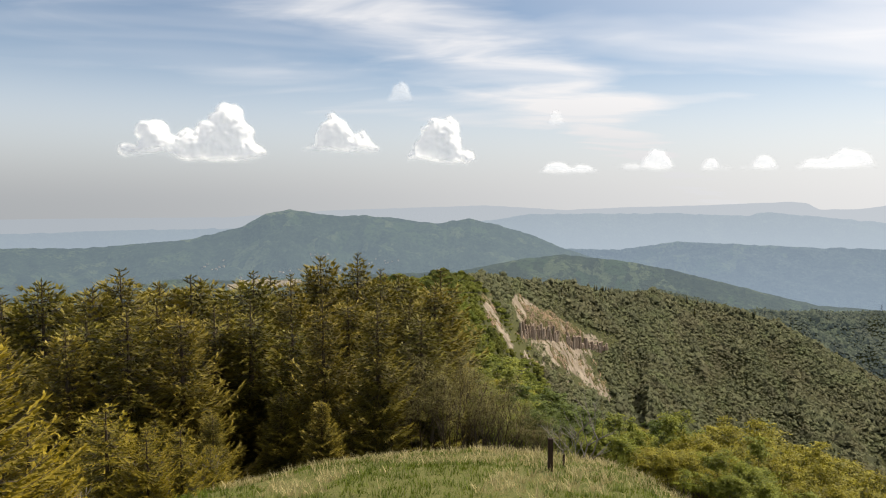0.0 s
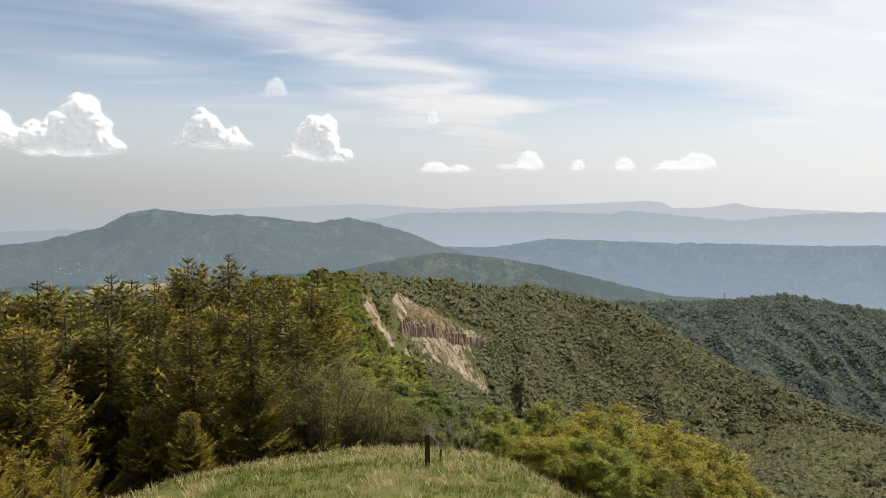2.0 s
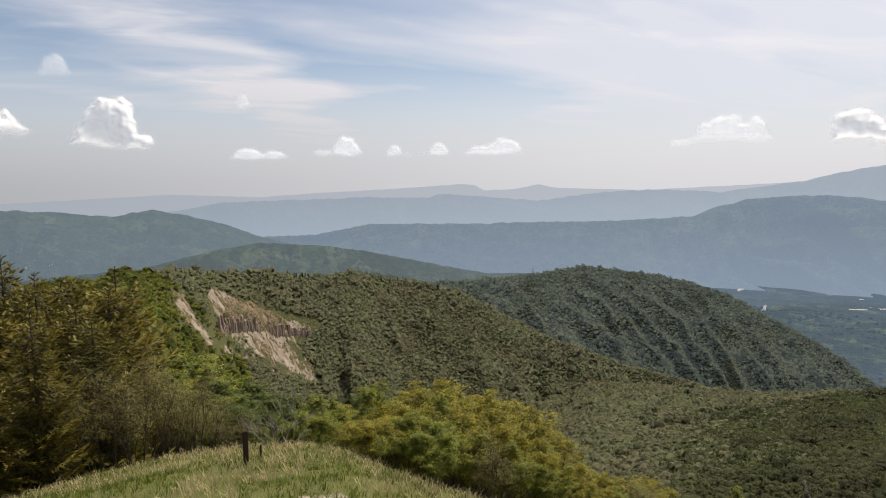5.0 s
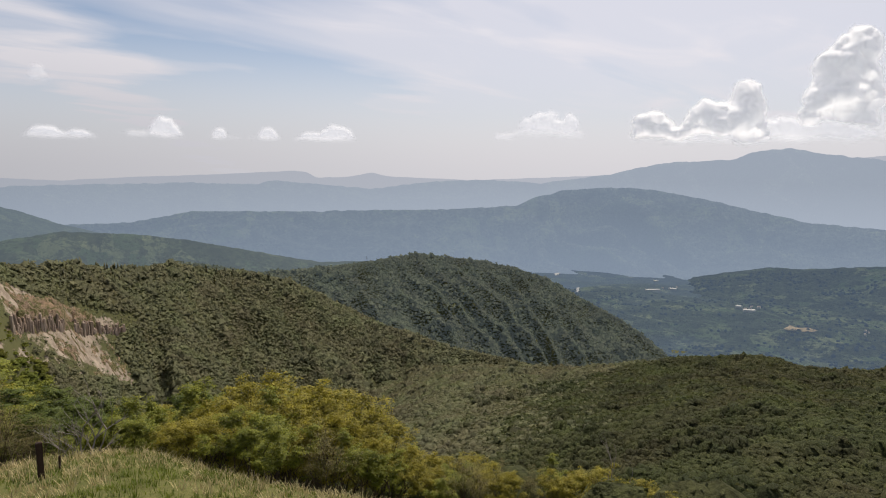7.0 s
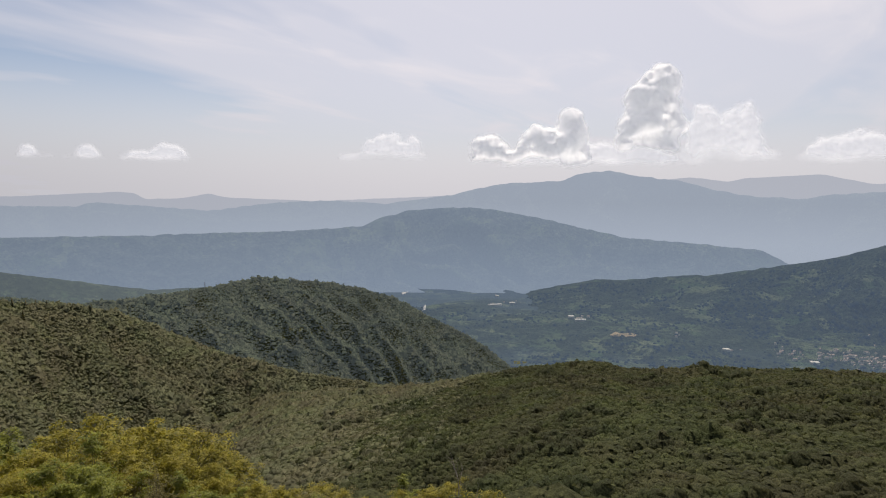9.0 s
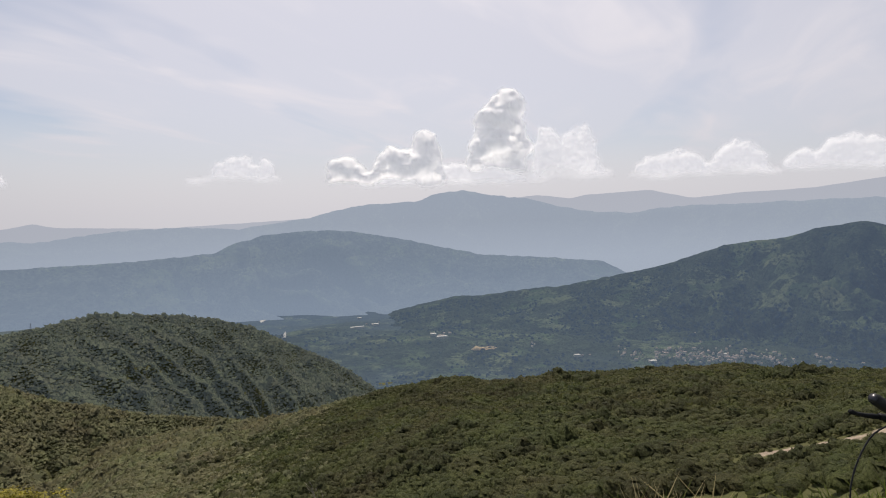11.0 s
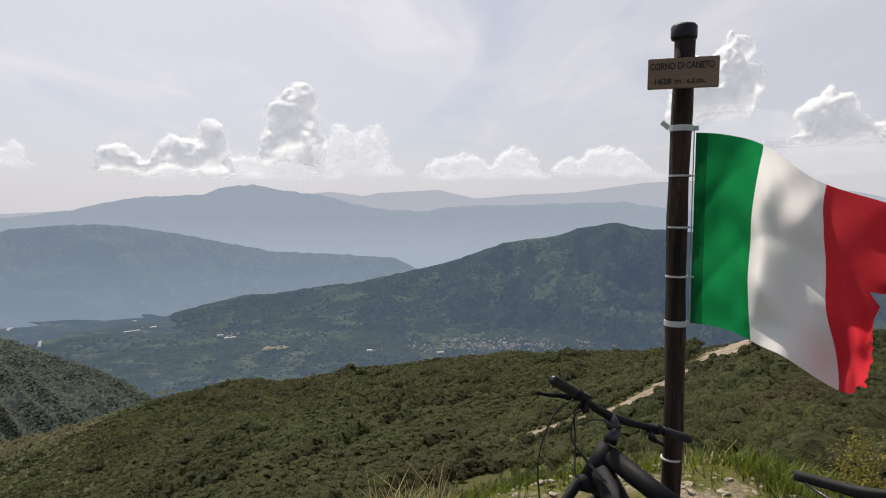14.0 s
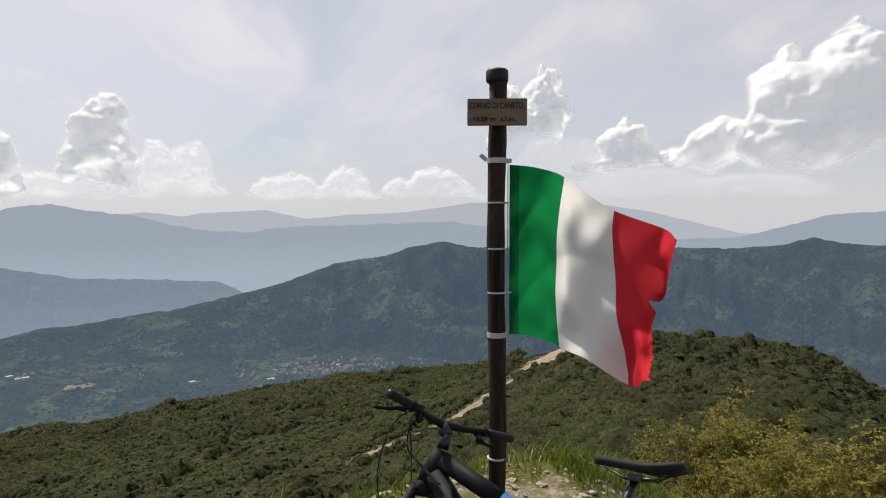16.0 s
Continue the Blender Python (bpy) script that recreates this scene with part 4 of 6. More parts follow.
for a_t, e_t, r_t in ((-35.2, -9.5, 8.2), (-31.5, -15.5, 9.0), (-26.8, -15.6, 11.5), (-24.0, -17.5, 11), (-21.5, -17.7, 11.5), (-19.3, -19.5, 12), (-37.5, -12, 9)):
    x_t, y_t = polar(a_t, r_t)
    spots_c.append(("y", x_t, y_t, EYE_Z + r_t * tan_d(e_t) - ground_at(x_t, y_t), rt.uniform(0, 360), rt.uniform(1.0, 1.35)))
place_all(CON, spots_c)


def leafy_meshes(seed, H, W, mat, clumps, leaves, leaf, twiggy=0.0, stems=1):
    """A broadleaf: stems, forking limbs, and clumps of small leaves about the twig ends."""
    rng = random.Random(seed)
    bm = bmesh.new()
    tips = []

    def limb(p, d, ln, rad, depth):
        pts = [p]
        for i in range(3):
            d = (d + Vector((rng.uniform(-.22, .22), rng.uniform(-.22, .22), rng.uniform(-.05, .16)))).normalized()
            pts.append(pts[-1] + d * ln / 3)
        tube(bm, pts[::1 if depth < 2 else 3], [rad, rad * 0.85, rad * 0.7, rad * 0.5] if depth < 2 else [rad, rad * 0.5], 5 if depth < 1 else 3, cap=False)
        if depth == 2:
            tips.append(pts[-1])
        if depth == 3:
            tips.append(pts[-1])
            tips.append(pts[2])
            return
        for _ in range(rng.choice((2, 3, 3)) if depth else 4):
            a = rng.uniform(0, 6.283)
            spread = rng.uniform(0.45, 0.95)
            dd = (d * 0.8 + Vector((math.cos(a) * spread, math.sin(a) * spread, rng.uniform(0.0, 0.45)))).normalized()
            limb(pts[rng.choice((2, 3))], dd, ln * rng.uniform(0.55, 0.78), rad * 0.5, depth + 1)

    for s in range(stems):
        a = 6.283 * s / stems
        lean = 0.0 if stems == 1 else 0.45
        limb(Vector((0.1 * math.cos(a), 0.1 * math.sin(a), -0.5)), Vector((math.cos(a) * lean, math.sin(a) * lean, 1)).normalized(), H * (0.42 if stems == 1 else 0.32), 0.018 * H / (1 + 0.35 * (stems - 1)), 0)
    top = max(t.z for t in tips)
    wide = max(max(abs(t.x), abs(t.y)) for t in tips)
    for v in bm.verts:
        v.co = Vector((v.co.x * W / 2 / wide, v.co.y * W / 2 / wide, v.co.z * (H * 0.96) / top if v.co.z > 0 else v.co.z))
    tips = [Vector((t.x * W / 2 / wide, t.y * W / 2 / wide, t.z * (H * 0.96) / top)) for t in tips]
    V, F, N = [], [], []
    for _ in range(clumps):
        c = rng.choice(tips) + Vector((rng.gauss(0, .10), rng.gauss(0, .10), rng.gauss(0, .08))) * (W / 4)
        c.z = min(max(c.z, H * 0.08), H * 0.97)
        size = rng.uniform(0.5, 1.0) * W * 0.034
        tilt = Vector((rng.gauss(0, .25), rng.gauss(0, .25), 1)).normalized()
        for _ in range(leaves):
            o = Vector((rng.gauss(0, 1), rng.gauss(0, 1), 0)) * size
            p = c + o + Vector((0, 0, rng.gauss(0, 0.28) * size - 0.25 * o.length))
            d = (Vector((rng.gauss(0, 1), rng.gauss(0, 1), rng.gauss(-.1, .35))) + o.normalized() * 0.8).normalized()
            n = (tilt + Vector((rng.gauss(0, .45), rng.gauss(0, .45), 0))).normalized()
            s = d.cross(n).normalized()
            ln = leaf * rng.uniform(0.6, 1.3)
            i = len(V)
            out = (p - Vector((0, 0, H * 0.45))).normalized()
            puff = (p - c).normalized() if (p - c).length > 1e-5 else out
            face = (out * 0.3 + puff * 0.45 + n * 0.75 + Vector((0, 0, 0.1))).normalized()
            tri = [p - s * ln * 0.32, p + d * ln - n * ln * 0.15, p + s * ln * 0.32]
            if (tri[1] - tri[0]).cross(tri[2] - tri[0]).dot(face) < 0:
                tri.reverse()
            V.extend(tri)
            N.extend([face[:]] * 3)
            F.append((i, i + 1, i + 2))
    trunk = bpy.data.meshes.new("trunk")
    bm.to_mesh(trunk)
    bm.free()
    trunk.materials.append(M_BARK)
    me = soup("leaves", [v[:] for v in V], F, mat, smooth=True)
    me.attributes.new("custom_normal", "FLOAT_VECTOR", "POINT").data.foreach_set("vector", np.array(N, np.float32).ravel())
    me.update()
    return trunk, me


DEC = {}
for key_d, seed_d, h_d, w_d, mat_d, cl_d, lv_d, lf_d, st_d, lab_d in (
        ("g", 41, 7.0, 6.2, M_LEAF, 430, 42, 0.135, 3, "bright green young beech in fresh leaf"),
        ("d", 47, 7.0, 6.0, M_LEAF_D, 430, 42, 0.135, 4, "deep green leafy beech on the slope"),
        ("y", 53, 6.0, 6.2, M_LEAF_Y, 460, 42, 0.12, 5, "spreading yellow-green bush in new leaf"),
        ("b", 59, 5.0, 4.2, M_LEAF_B, 420, 12, 0.06, 6, "half-bare bronze-budded shrub of thin stems")):
    DEC[key_d] = (make_tree("beech_tree" if key_d in "gd" else "bush", *leafy_meshes(seed_d, h_d, w_d, mat_d, cl_d, lv_d, lf_d, 0, st_d),
                            "leaves", lab_d, "tree" if key_d in "gd" else "bush", "broadleaf trees on the slope"), h_d)
TOPS = [(-4, -14.0), (2, -14.2), (6, -15.2), (9.5, -15.9), (12, -17.8), (15.6, -18.5), (18.2, -17.4), (23.4, -17.4), (28.7, -17.4), (33, -19.6),
        (38, -22.8), (44, -23.3), (51, -23.5), (62, -24.8), (72, -26.3)]
spots_d = []


def broadleaf(kind, a, e, r, wide=1.0):
    x, y = polar(a, r)
    g = ground_at(x, y)
    reach = 0.12 * wide * max(0.7, EYE_Z + r * tan_d(e) - g)
    h = EYE_Z + (r + reach) * tan_d(e) - g
    if h > 0.7:
        spots_d.append((kind, x, y, h, rt.uniform(0, 360), wide))


for r_t, under, a_list, kinds_t in ((44, 0.0, np.arange(5, 36, 4.0), "gggdy"), (36, 1.2, np.arange(7, 40, 4.4), "gdyyg"), (29, 2.6, np.arange(11, 46, 4.4), "ygyg"),
                                    (24, 0.4, np.arange(37, 70, 3.2), "ygyb"), (19, 1.6, np.arange(24, 66, 4.0), "yygb"), (60, 1.4, np.arange(14, 28, 4.2), "gdg"), (75, -1.0, np.arange(-2, 4.5, 2.2), "gd")):
    for a_t in a_list:
        a_t = a_t + rt.uniform(-1, 1)
        broadleaf(rt.choice(kinds_t), a_t, float(tab(a_t, TOPS)) - under + rt.uniform(-0.7, 0.1), r_t + rt.uniform(-2.5, 2.5), rt.uniform(0.9, 1.25))
# named crowns that stand out against the slope behind
for kind_t, a_t, e_t, r_t, w_t in (("y", 28.6, -17.3, 31, 0.95), ("y", 24.4, -17.2, 29, 0.9), ("y", 32.2, -19.0, 26, 0.9), ("g", 20.6, -17.2, 33, 0.9), ("y", 36.0, -21.6, 24, 0.9), ("g", 17.0, -17.6, 30, 0.9), ("y", 26.5, -19.4, 22, 0.9), ("y", 21.5, -19.6, 21, 0.9), ("b", 1.0, -11.6, 18, 1.0), ("b", -1.5, -12.0, 18.2, 1.0), ("b", 3.2, -12.9, 18.6, 1.0), ("b", 5.6, -14.2, 18.8, 1.0), ("b", -3.6, -13.2, 18, 1.0), ("d", 8.6, -15.9, 33, 1.3), ("d", 12.0, -17.3, 31, 1.2), ("b", 1.6, -13.2, 22, 1.0), ("b", 4.2, -15.5, 21, 1.1), ("b", -1.2, -13.6, 21, 1.0),
                                   ("b", 6.8, -16.5, 20.5, 1.1), ("g", 3.5, -13.8, 40, 1.1), ("g", 1.5, -12.0, 60, 1.2), ("b", 44.6, -23.6, 15, 1.1), ("b", 9.2, -18.0, 19, 1.1), ("d", 8.0, -16.8, 27, 1.2), ("d", 11.0, -17.6, 26, 1.2), ("g", 13.8, -18.6, 27, 1.2), ("g", 6.0, -16.6, 25, 1.1), ("g", 16.5, -18.6, 26, 1.2),
                                   ("d", 9.5, -17.6, 23, 1.3), ("g", 12.8, -19.0, 22, 1.3), ("y", 20.5, -19.6, 24, 1.2), ("g", 4.5, -16.8, 23.5, 1.1), ("g", 2.0, -16.2, 24, 1.1)):
    broadleaf(kind_t, a_t, e_t, r_t, w_t)
# the yellow bush beside the bicycle
for a_t, e_t, r_t, w_t in ((126.8, -11.2, 7.0, 0.9), (132.5, -12.2, 6.6, 1.0), (121.5, -13.4, 6.8, 0.9), (129.5, -13.4, 5.8, 0.9), (138, -12.6, 6.8, 1.1), (117.0, -16.2, 6.6, 0.9), (124.6, -15.8, 5.6, 0.9), (135, -15.4, 5.4, 0.9), (128, -17.6, 4.8, 0.9), (114.6, -18.0, 6.4, 0.8), (120.0, -17.6, 5.8, 0.8)):
    broadleaf("s", a_t, e_t, r_t, w_t)
DEC["s"] = (make_tree("bush", *leafy_meshes(67, 1.5, 1.9, M_LEAF_S, 900, 16, 0.036, 0, 7), "leaves", "low yellow-leaved bush with thin dark stems", "bush", "bushes by the summit"), 1.5)
place_all(DEC, spots_d)


# ---- clouds ----
def cloud_material(name, glow, body):
    """Cloud: white, with emission added for light scattered inside, thin where its own density is low."""
    k = Mat(name, 1.0, 0.0)
    k.color((body, body, body * 0.99))
    k.leafy((body, body, body), 0.38)
    em = k.n.new("ShaderNodeEmission")
    em.inputs[0].default_value = (0.97, 0.97, 1.0, 1)
    em.inputs[1].default_value = glow
    add = k.n.new("ShaderNodeAddShader")
    k.l.new(k.out.inputs[0].links[0].from_socket, add.inputs[0])
    k.l.new(em.outputs[0], add.inputs[1])
    tr = k.n.new("ShaderNodeBsdfTransparent")
    mx = k.n.new("ShaderNodeMixShader")
    k.set(mx.inputs[0], k.attr("thickness"))
    k.l.new(tr.outputs[0], mx.inputs[1])
    k.l.new(add.outputs[0], mx.inputs[2])
    k.l.new(mx.outputs[0], k.out.inputs[0])
    return k.m


M_CLOUD = cloud_material("cumulus", 0.12, 0.88)
M_CLOUD_THIN = cloud_material("hazy_cumulus", 0.56, 0.46)


def soften(G, width):
    """A field smoothed over some cells, by three running means along each axis."""
    n = max(1, int(round(width)))
    for axis in (0, 1):
        for _ in range(3):
            P = np.pad(G, [(n + 1, n) if k == axis else (0, 0) for k in (0, 1)], mode="edge").cumsum(axis)
            size = G.shape[axis]
            G = (np.take(P, np.arange(size) + 2 * n + 1, axis) - np.take(P, np.arange(size), axis)) / (2 * n + 1)
    return G


def cumulus(az, el, w, h, seed, heads, hazy, label):
    """A heaped cloud over a level base, in degrees: a billowed relief turned to the camera, with a coarser back, whose
    rim thins out. heads: (place along it, height, width) of its towers.
    """
    rng = np.random.default_rng(seed)
    R = 4890.0
    W = w / h
    env = lambda u: np.max([c[1] * np.exp(-(np.abs(u - c[0]) / c[2] / 1.15) ** 3.0) for c in heads] + [0.22 + 0 * u], axis=0) * np.clip(1 - np.abs(u) ** 5, 0, 1)
    big = int(max(10, W * 8))
    u = np.linspace(-0.93, 0.93, big)
    puffs = []
    for q, top in zip(u, env(u)):
        rad = min(0.21, 0.09 + top * 0.15, W * 0.17)
        zc = 0.14
        while True:
            g = rad * rng.uniform(0.75, 1.15)
            puffs.append((q * (W / 2 - rad * 0.4) + rng.normal(0, 0.25) * rad, min(zc, max(top - g * 0.95, 0.10)), g, rng.normal(0, 0.04)))
            zc += rad * 0.85
            if zc > top - rad * 0.7:
                break
    small = int(big * 7 * max(1.0, h / 3.2))
    for q in rng.uniform(-0.95, 0.95, small):
        top = float(env(np.array([q]))[0])
        g = rng.uniform(0.03, 0.11) * (4.0 / max(4.0, h)) ** 0.5 * (0.6 + 0.6 * top)
        puffs.append((q * (W / 2 - g * 0.5), max(0.08, top * rng.random() ** 0.4 - g * 0.5), g, rng.uniform(0.02, 0.15)))
    cell = max(0.06, 0.0046 * w) / h
    gx, gz = np.meshgrid(np.arange(-W / 2 - 0.25, W / 2 + 0.25, cell), np.arange(-0.25, 1.2, cell))
    px = gx + 0.10 * fbm(gx * 3.2, gz * 3.2, 3, seed, 0.45)
    pz = gz + 0.10 * fbm(gx * 3.2 + 40, gz * 3.2, 3, seed + 5, 0.45)
    deep, near = np.zeros_like(gx), np.full_like(gx, -0.3)
    for x, zc, g, fore in puffs:
        i0, i1 = np.searchsorted(gx[0], (x - g * 2 - 0.15, x + g * 2 + 0.15))
        j0, j1 = np.searchsorted(gz[:, 0], (zc - g * 2 - 0.15, zc + g * 2 + 0.15))
        b = np.s_[j0:j1, i0:i1]
        d2 = ((px[b] - x) ** 2 + (pz[b] - zc) ** 2) / g ** 2
        deep[b] = np.maximum(deep[b], np.sqrt(np.clip(1 - d2, 0, 1)) * g + fore * sstep(d2, 1.0, 0.3))
        near[b] = np.maximum(near[b], (1 - np.sqrt(d2)) * g)
    bulk = soften(sstep(near, 0.0, 0.12), 0.10 / cell) * sstep(near, -0.02, 0.08)
    fine = max(1.0, h / 5.0) ** 0.5
    knobs = np.abs(vnoise(px * 8 * fine, pz * 8 * fine, seed + 21)) + 0.6 * np.abs(vnoise(px * 17 * fine, pz * 17 * fine, seed + 22)) + 0.3 * np.abs(vnoise(px * 34 * fine, pz * 34 * fine, seed + 23))
    deep = soften(deep, 0.006 / cell) + 0.42 * bulk + 0.15 / fine * knobs * sstep(near, 0.0, 0.05)
    deep = soften(deep, 1)
    near = soften(near, 0.006 / cell)
    wisp = fbm(gx * 5 + 9, gz * 7, 4, seed + 9, 0.5)
    edge = 0.045 if not hazy else 0.09
    dens = sstep(near + 0.05 * wisp, -0.4 * edge, edge)
    foot = sstep(gz + 0.2 * fbm(gx * 1.6, gz * 2.5, 3, seed + 12), -0.03, 0.16 if not hazy else 0.32)
    dens = soften(dens * foot * (0.98, 0.75, 0.3)[hazy], (0.005 if not hazy else 0.014) / cell)
    unit = h * R * math.pi / 180
    VV, FF, DD = [], [], []
    for sign, skip in ((-1, 1), (1, 3)):
        X, Y, Z, D = gx[::skip, ::skip], sign * (0.012 + 0.85 * deep[::skip, ::skip]), gz[::skip, ::skip], dens[::skip, ::skip]
        rows, cols = X.shape
        i = np.arange(rows * cols).reshape(rows, cols)
        f = np.stack([i[:-1, :-1], i[:-1, 1:], i[1:, 1:], i[1:, :-1]][::-sign], -1).reshape(-1, 4)
        f = f[D.ravel()[f].max(1) > 0.004]
        used = np.unique(f)
        back = np.zeros(rows * cols, int)
        back[used] = np.arange(len(used)) + sum(len(v) for v in VV)
        VV.append(np.stack([X, Y, Z], -1).reshape(-1, 3)[used])
        DD.append(D.ravel()[used])
        FF.append(back[f])
    me = soup("billows", np.concatenate(VV), np.concatenate(FF), M_CLOUD_THIN if hazy else M_CLOUD, smooth=True)
    me.attributes.new("thickness", "FLOAT", "POINT").data.foreach_set("value", np.concatenate(DD).astype(np.float32))
    ob = new("cumulus_cloud", me)
    ob.matrix_world = Matrix.Translation((*polar(az, R), EYE_Z + R * tan_d(el))) @ Euler((0, 0, radians(-az))).to_matrix().to_4x4() @ Matrix.Diagonal((unit, unit, unit, 1))
    return tagged(ob, label, "cloud", "cumulus clouds", "structure")


HAZY = "small hazy white cloud low over the hills"
TALL = "tall white cumulus cloud with a grey base"
CLOUDS = [
    (-20.6, 3.1, 11.1, 4.8, 0, [(0.52, 1.0, 0.30), (-0.55, 0.68, 0.25), (0.1, 0.55, 0.4)]), (-8.4, 3.7, 6.5, 3.3, 0, [(-0.25, 1.0, 0.36), (0.4, 0.55, 0.4)]),
    (0.2, 3.0, 6.0, 3.9, 0, [(-0.1, 0.95, 0.5), (0.32, 1.0, 0.25)]), (11.4, 2.0, 5.4, 0.9, 1, [(-0.4, 1, 0.4), (0.5, 0.7, 0.4)]),
    (17.8, 2.2, 4.7, 1.7, 1, [(0.45, 1, 0.4), (-0.5, 0.3, 0.4)]), (23.4, 2.1, 2.5, 1.0, 1, [(-0.4, 1, 0.4)]), (26.6, 2.1, 2.6, 1.1, 1, [(0.2, 1, 0.5)]),
    (31.7, 2.1, 5.4, 1.4, 1, [(0.4, 1, 0.5), (-0.5, 0.5, 0.4)]), (50.4, 2.3, 7.7, 2.6, 1, [(0.05, 0.9, 0.5), (0.75, 1.0, 0.2)]),
    (63.4, 2.1, 11.4, 5.3, 0, [(0.72, 1.0, 0.2), (0.2, 0.6, 0.4), (-0.65, 0.5, 0.25)]), (73.5, 2.9, 5.4, 7.2, 0, [(0.35, 1.0, 0.55), (-0.3, 0.85, 0.5)]),
    (79.2, 2.2, 8.0, 4.6, 1, [(-0.4, 0.95, 0.35), (0.3, 1.0, 0.35)]), (90.2, 2.0, 12.5, 2.9, 1, [(0.5, 1, 0.3), (-0.4, 0.8, 0.5)]), (101.0, 2.0, 11.0, 2.8, 1, [(0, 1, 0.5), (-0.7, 0.8, 0.2)]),
    (109.0, 6.2, 7.2, 7.6, 0, [(0.5, 1.0, 0.35), (-0.4, 0.75, 0.4)]), (112.0, 4.0, 13.0, 3.6, 2, [(0.0, 1.0, 0.6)]), (117.0, 4.2, 9.0, 4.6, 0, [(0.1, 1.0, 0.35), (0.6, 0.6, 0.4)]),
    (130.5, 4.4, 21.0, 11.2, 0, [(0.30, 1.0, 0.2), (-0.12, 0.78, 0.22), (-0.66, 0.42, 0.25), (0.75, 0.75, 0.4)]), (-3.3, 8.2, 2.4, 1.7, 2, [(0, 1, 0.5)]), (10.3, 6.2, 1.6, 1.2, 2, [(0, 1, 0.5)]),
    (69, 1.9, 18, 2.0, 1, [(0, 1, 0.7)]), (122, 2.0, 26, 2.6, 2, [(-0.3, 1, 0.5), (0.5, 0.8, 0.4)])]
for i_k, (a_k, e_k, w_k, h_k, m_k, t_k) in enumerate(CLOUDS):
    cumulus(a_k, e_k, w_k, h_k, 100 + i_k, t_k, m_k, HAZY if m_k else TALL)


# ---- valley: trees, houses, tracks ----
def sheet_trees(name, X, Y, Z, count, size, seed, lo=0, hi=None, keep=0.48, f=160.0):
    """Hedges and copses over a far sheet, gathered by a slow noise."""
    rng = np.random.default_rng(seed)
    hi = hi or X.shape[0] - 1
    i = rng.uniform(lo, hi - 0.01, count * 3)
    j = rng.uniform(0, X.shape[1] - 1.01, count * 3)
    a, b = i.astype(int), j.astype(int)
    u, v = i - a, j - b
    mixed = lambda G: (G[a, b] * (1 - v) + G[a, b + 1] * v) * (1 - u) + (G[a + 1, b] * (1 - v) + G[a + 1, b + 1] * v) * u
    x, y, z = mixed(X), mixed(Y), mixed(Z)
    lines = np.abs(np.sin((x * 0.8 + y * 0.6) / 47.0 + 3.0 * fbm(x / 190, y / 190, 3, seed)))
    k = ((fbm(x / f, y / f, 4, seed + 1) > keep - 0.5) | (lines < 0.16)) & (rng.uniform(0, 1, len(x)) < 0.75)
    x, y, z = x[k][:count], y[k][:count], z[k][:count]
    rad = size * rng.uniform(0.6, 1.3, len(x))
    base = np.array([(math.cos(t), math.sin(t), -0.3) for t in (0, 1.57, 3.14, 4.71)] + [(0.7 * math.cos(t), 0.7 * math.sin(t), 0.55) for t in (0.8, 2.36, 3.93, 5.5)] + [(0, 0, 0.95)])
    F0 = np.array([(0, 1, 4), (1, 5, 4), (1, 2, 5), (2, 6, 5), (2, 3, 6), (3, 7, 6), (3, 0, 7), (0, 4, 7), (4, 5, 8), (5, 6, 8), (6, 7, 8), (7, 4, 8)])
    P = base[None] * rng.uniform(0.75, 1.25, (len(x), 9, 1)) * rad[:, None, None] + np.stack([x, y, z], -1)[:, None]
    Fs = (F0[None] + (np.arange(len(x)) * 9)[:, None, None]).reshape(-1, 3)
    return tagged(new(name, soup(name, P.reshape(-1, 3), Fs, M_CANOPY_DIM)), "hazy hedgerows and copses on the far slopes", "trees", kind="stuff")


VX, VY = v_r * np.sin(np.radians(v_az)), v_r * np.cos(np.radians(v_az))
c_lo = int((52 + 50) / 0.5)
sheet_trees("hedgerows", VX[:, c_lo:], VY[:, c_lo:], v_z[:, c_lo:], 3600, 6.0, 3, 8, 60)
sheet_trees("hedgerows", *SHEETS["distant_hill"], 3600, 7.0, 5, 0, 28)

# town and field surfaces carry the same haze glow as the valley
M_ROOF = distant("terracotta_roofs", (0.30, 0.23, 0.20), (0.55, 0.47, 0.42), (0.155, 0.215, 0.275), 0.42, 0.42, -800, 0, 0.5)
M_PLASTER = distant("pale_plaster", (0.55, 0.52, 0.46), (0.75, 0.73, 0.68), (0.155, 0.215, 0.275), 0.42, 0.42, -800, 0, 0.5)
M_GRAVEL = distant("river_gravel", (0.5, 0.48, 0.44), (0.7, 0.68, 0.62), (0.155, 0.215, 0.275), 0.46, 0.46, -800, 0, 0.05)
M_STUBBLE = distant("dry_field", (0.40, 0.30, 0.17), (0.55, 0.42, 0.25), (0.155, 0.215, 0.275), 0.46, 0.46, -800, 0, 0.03)


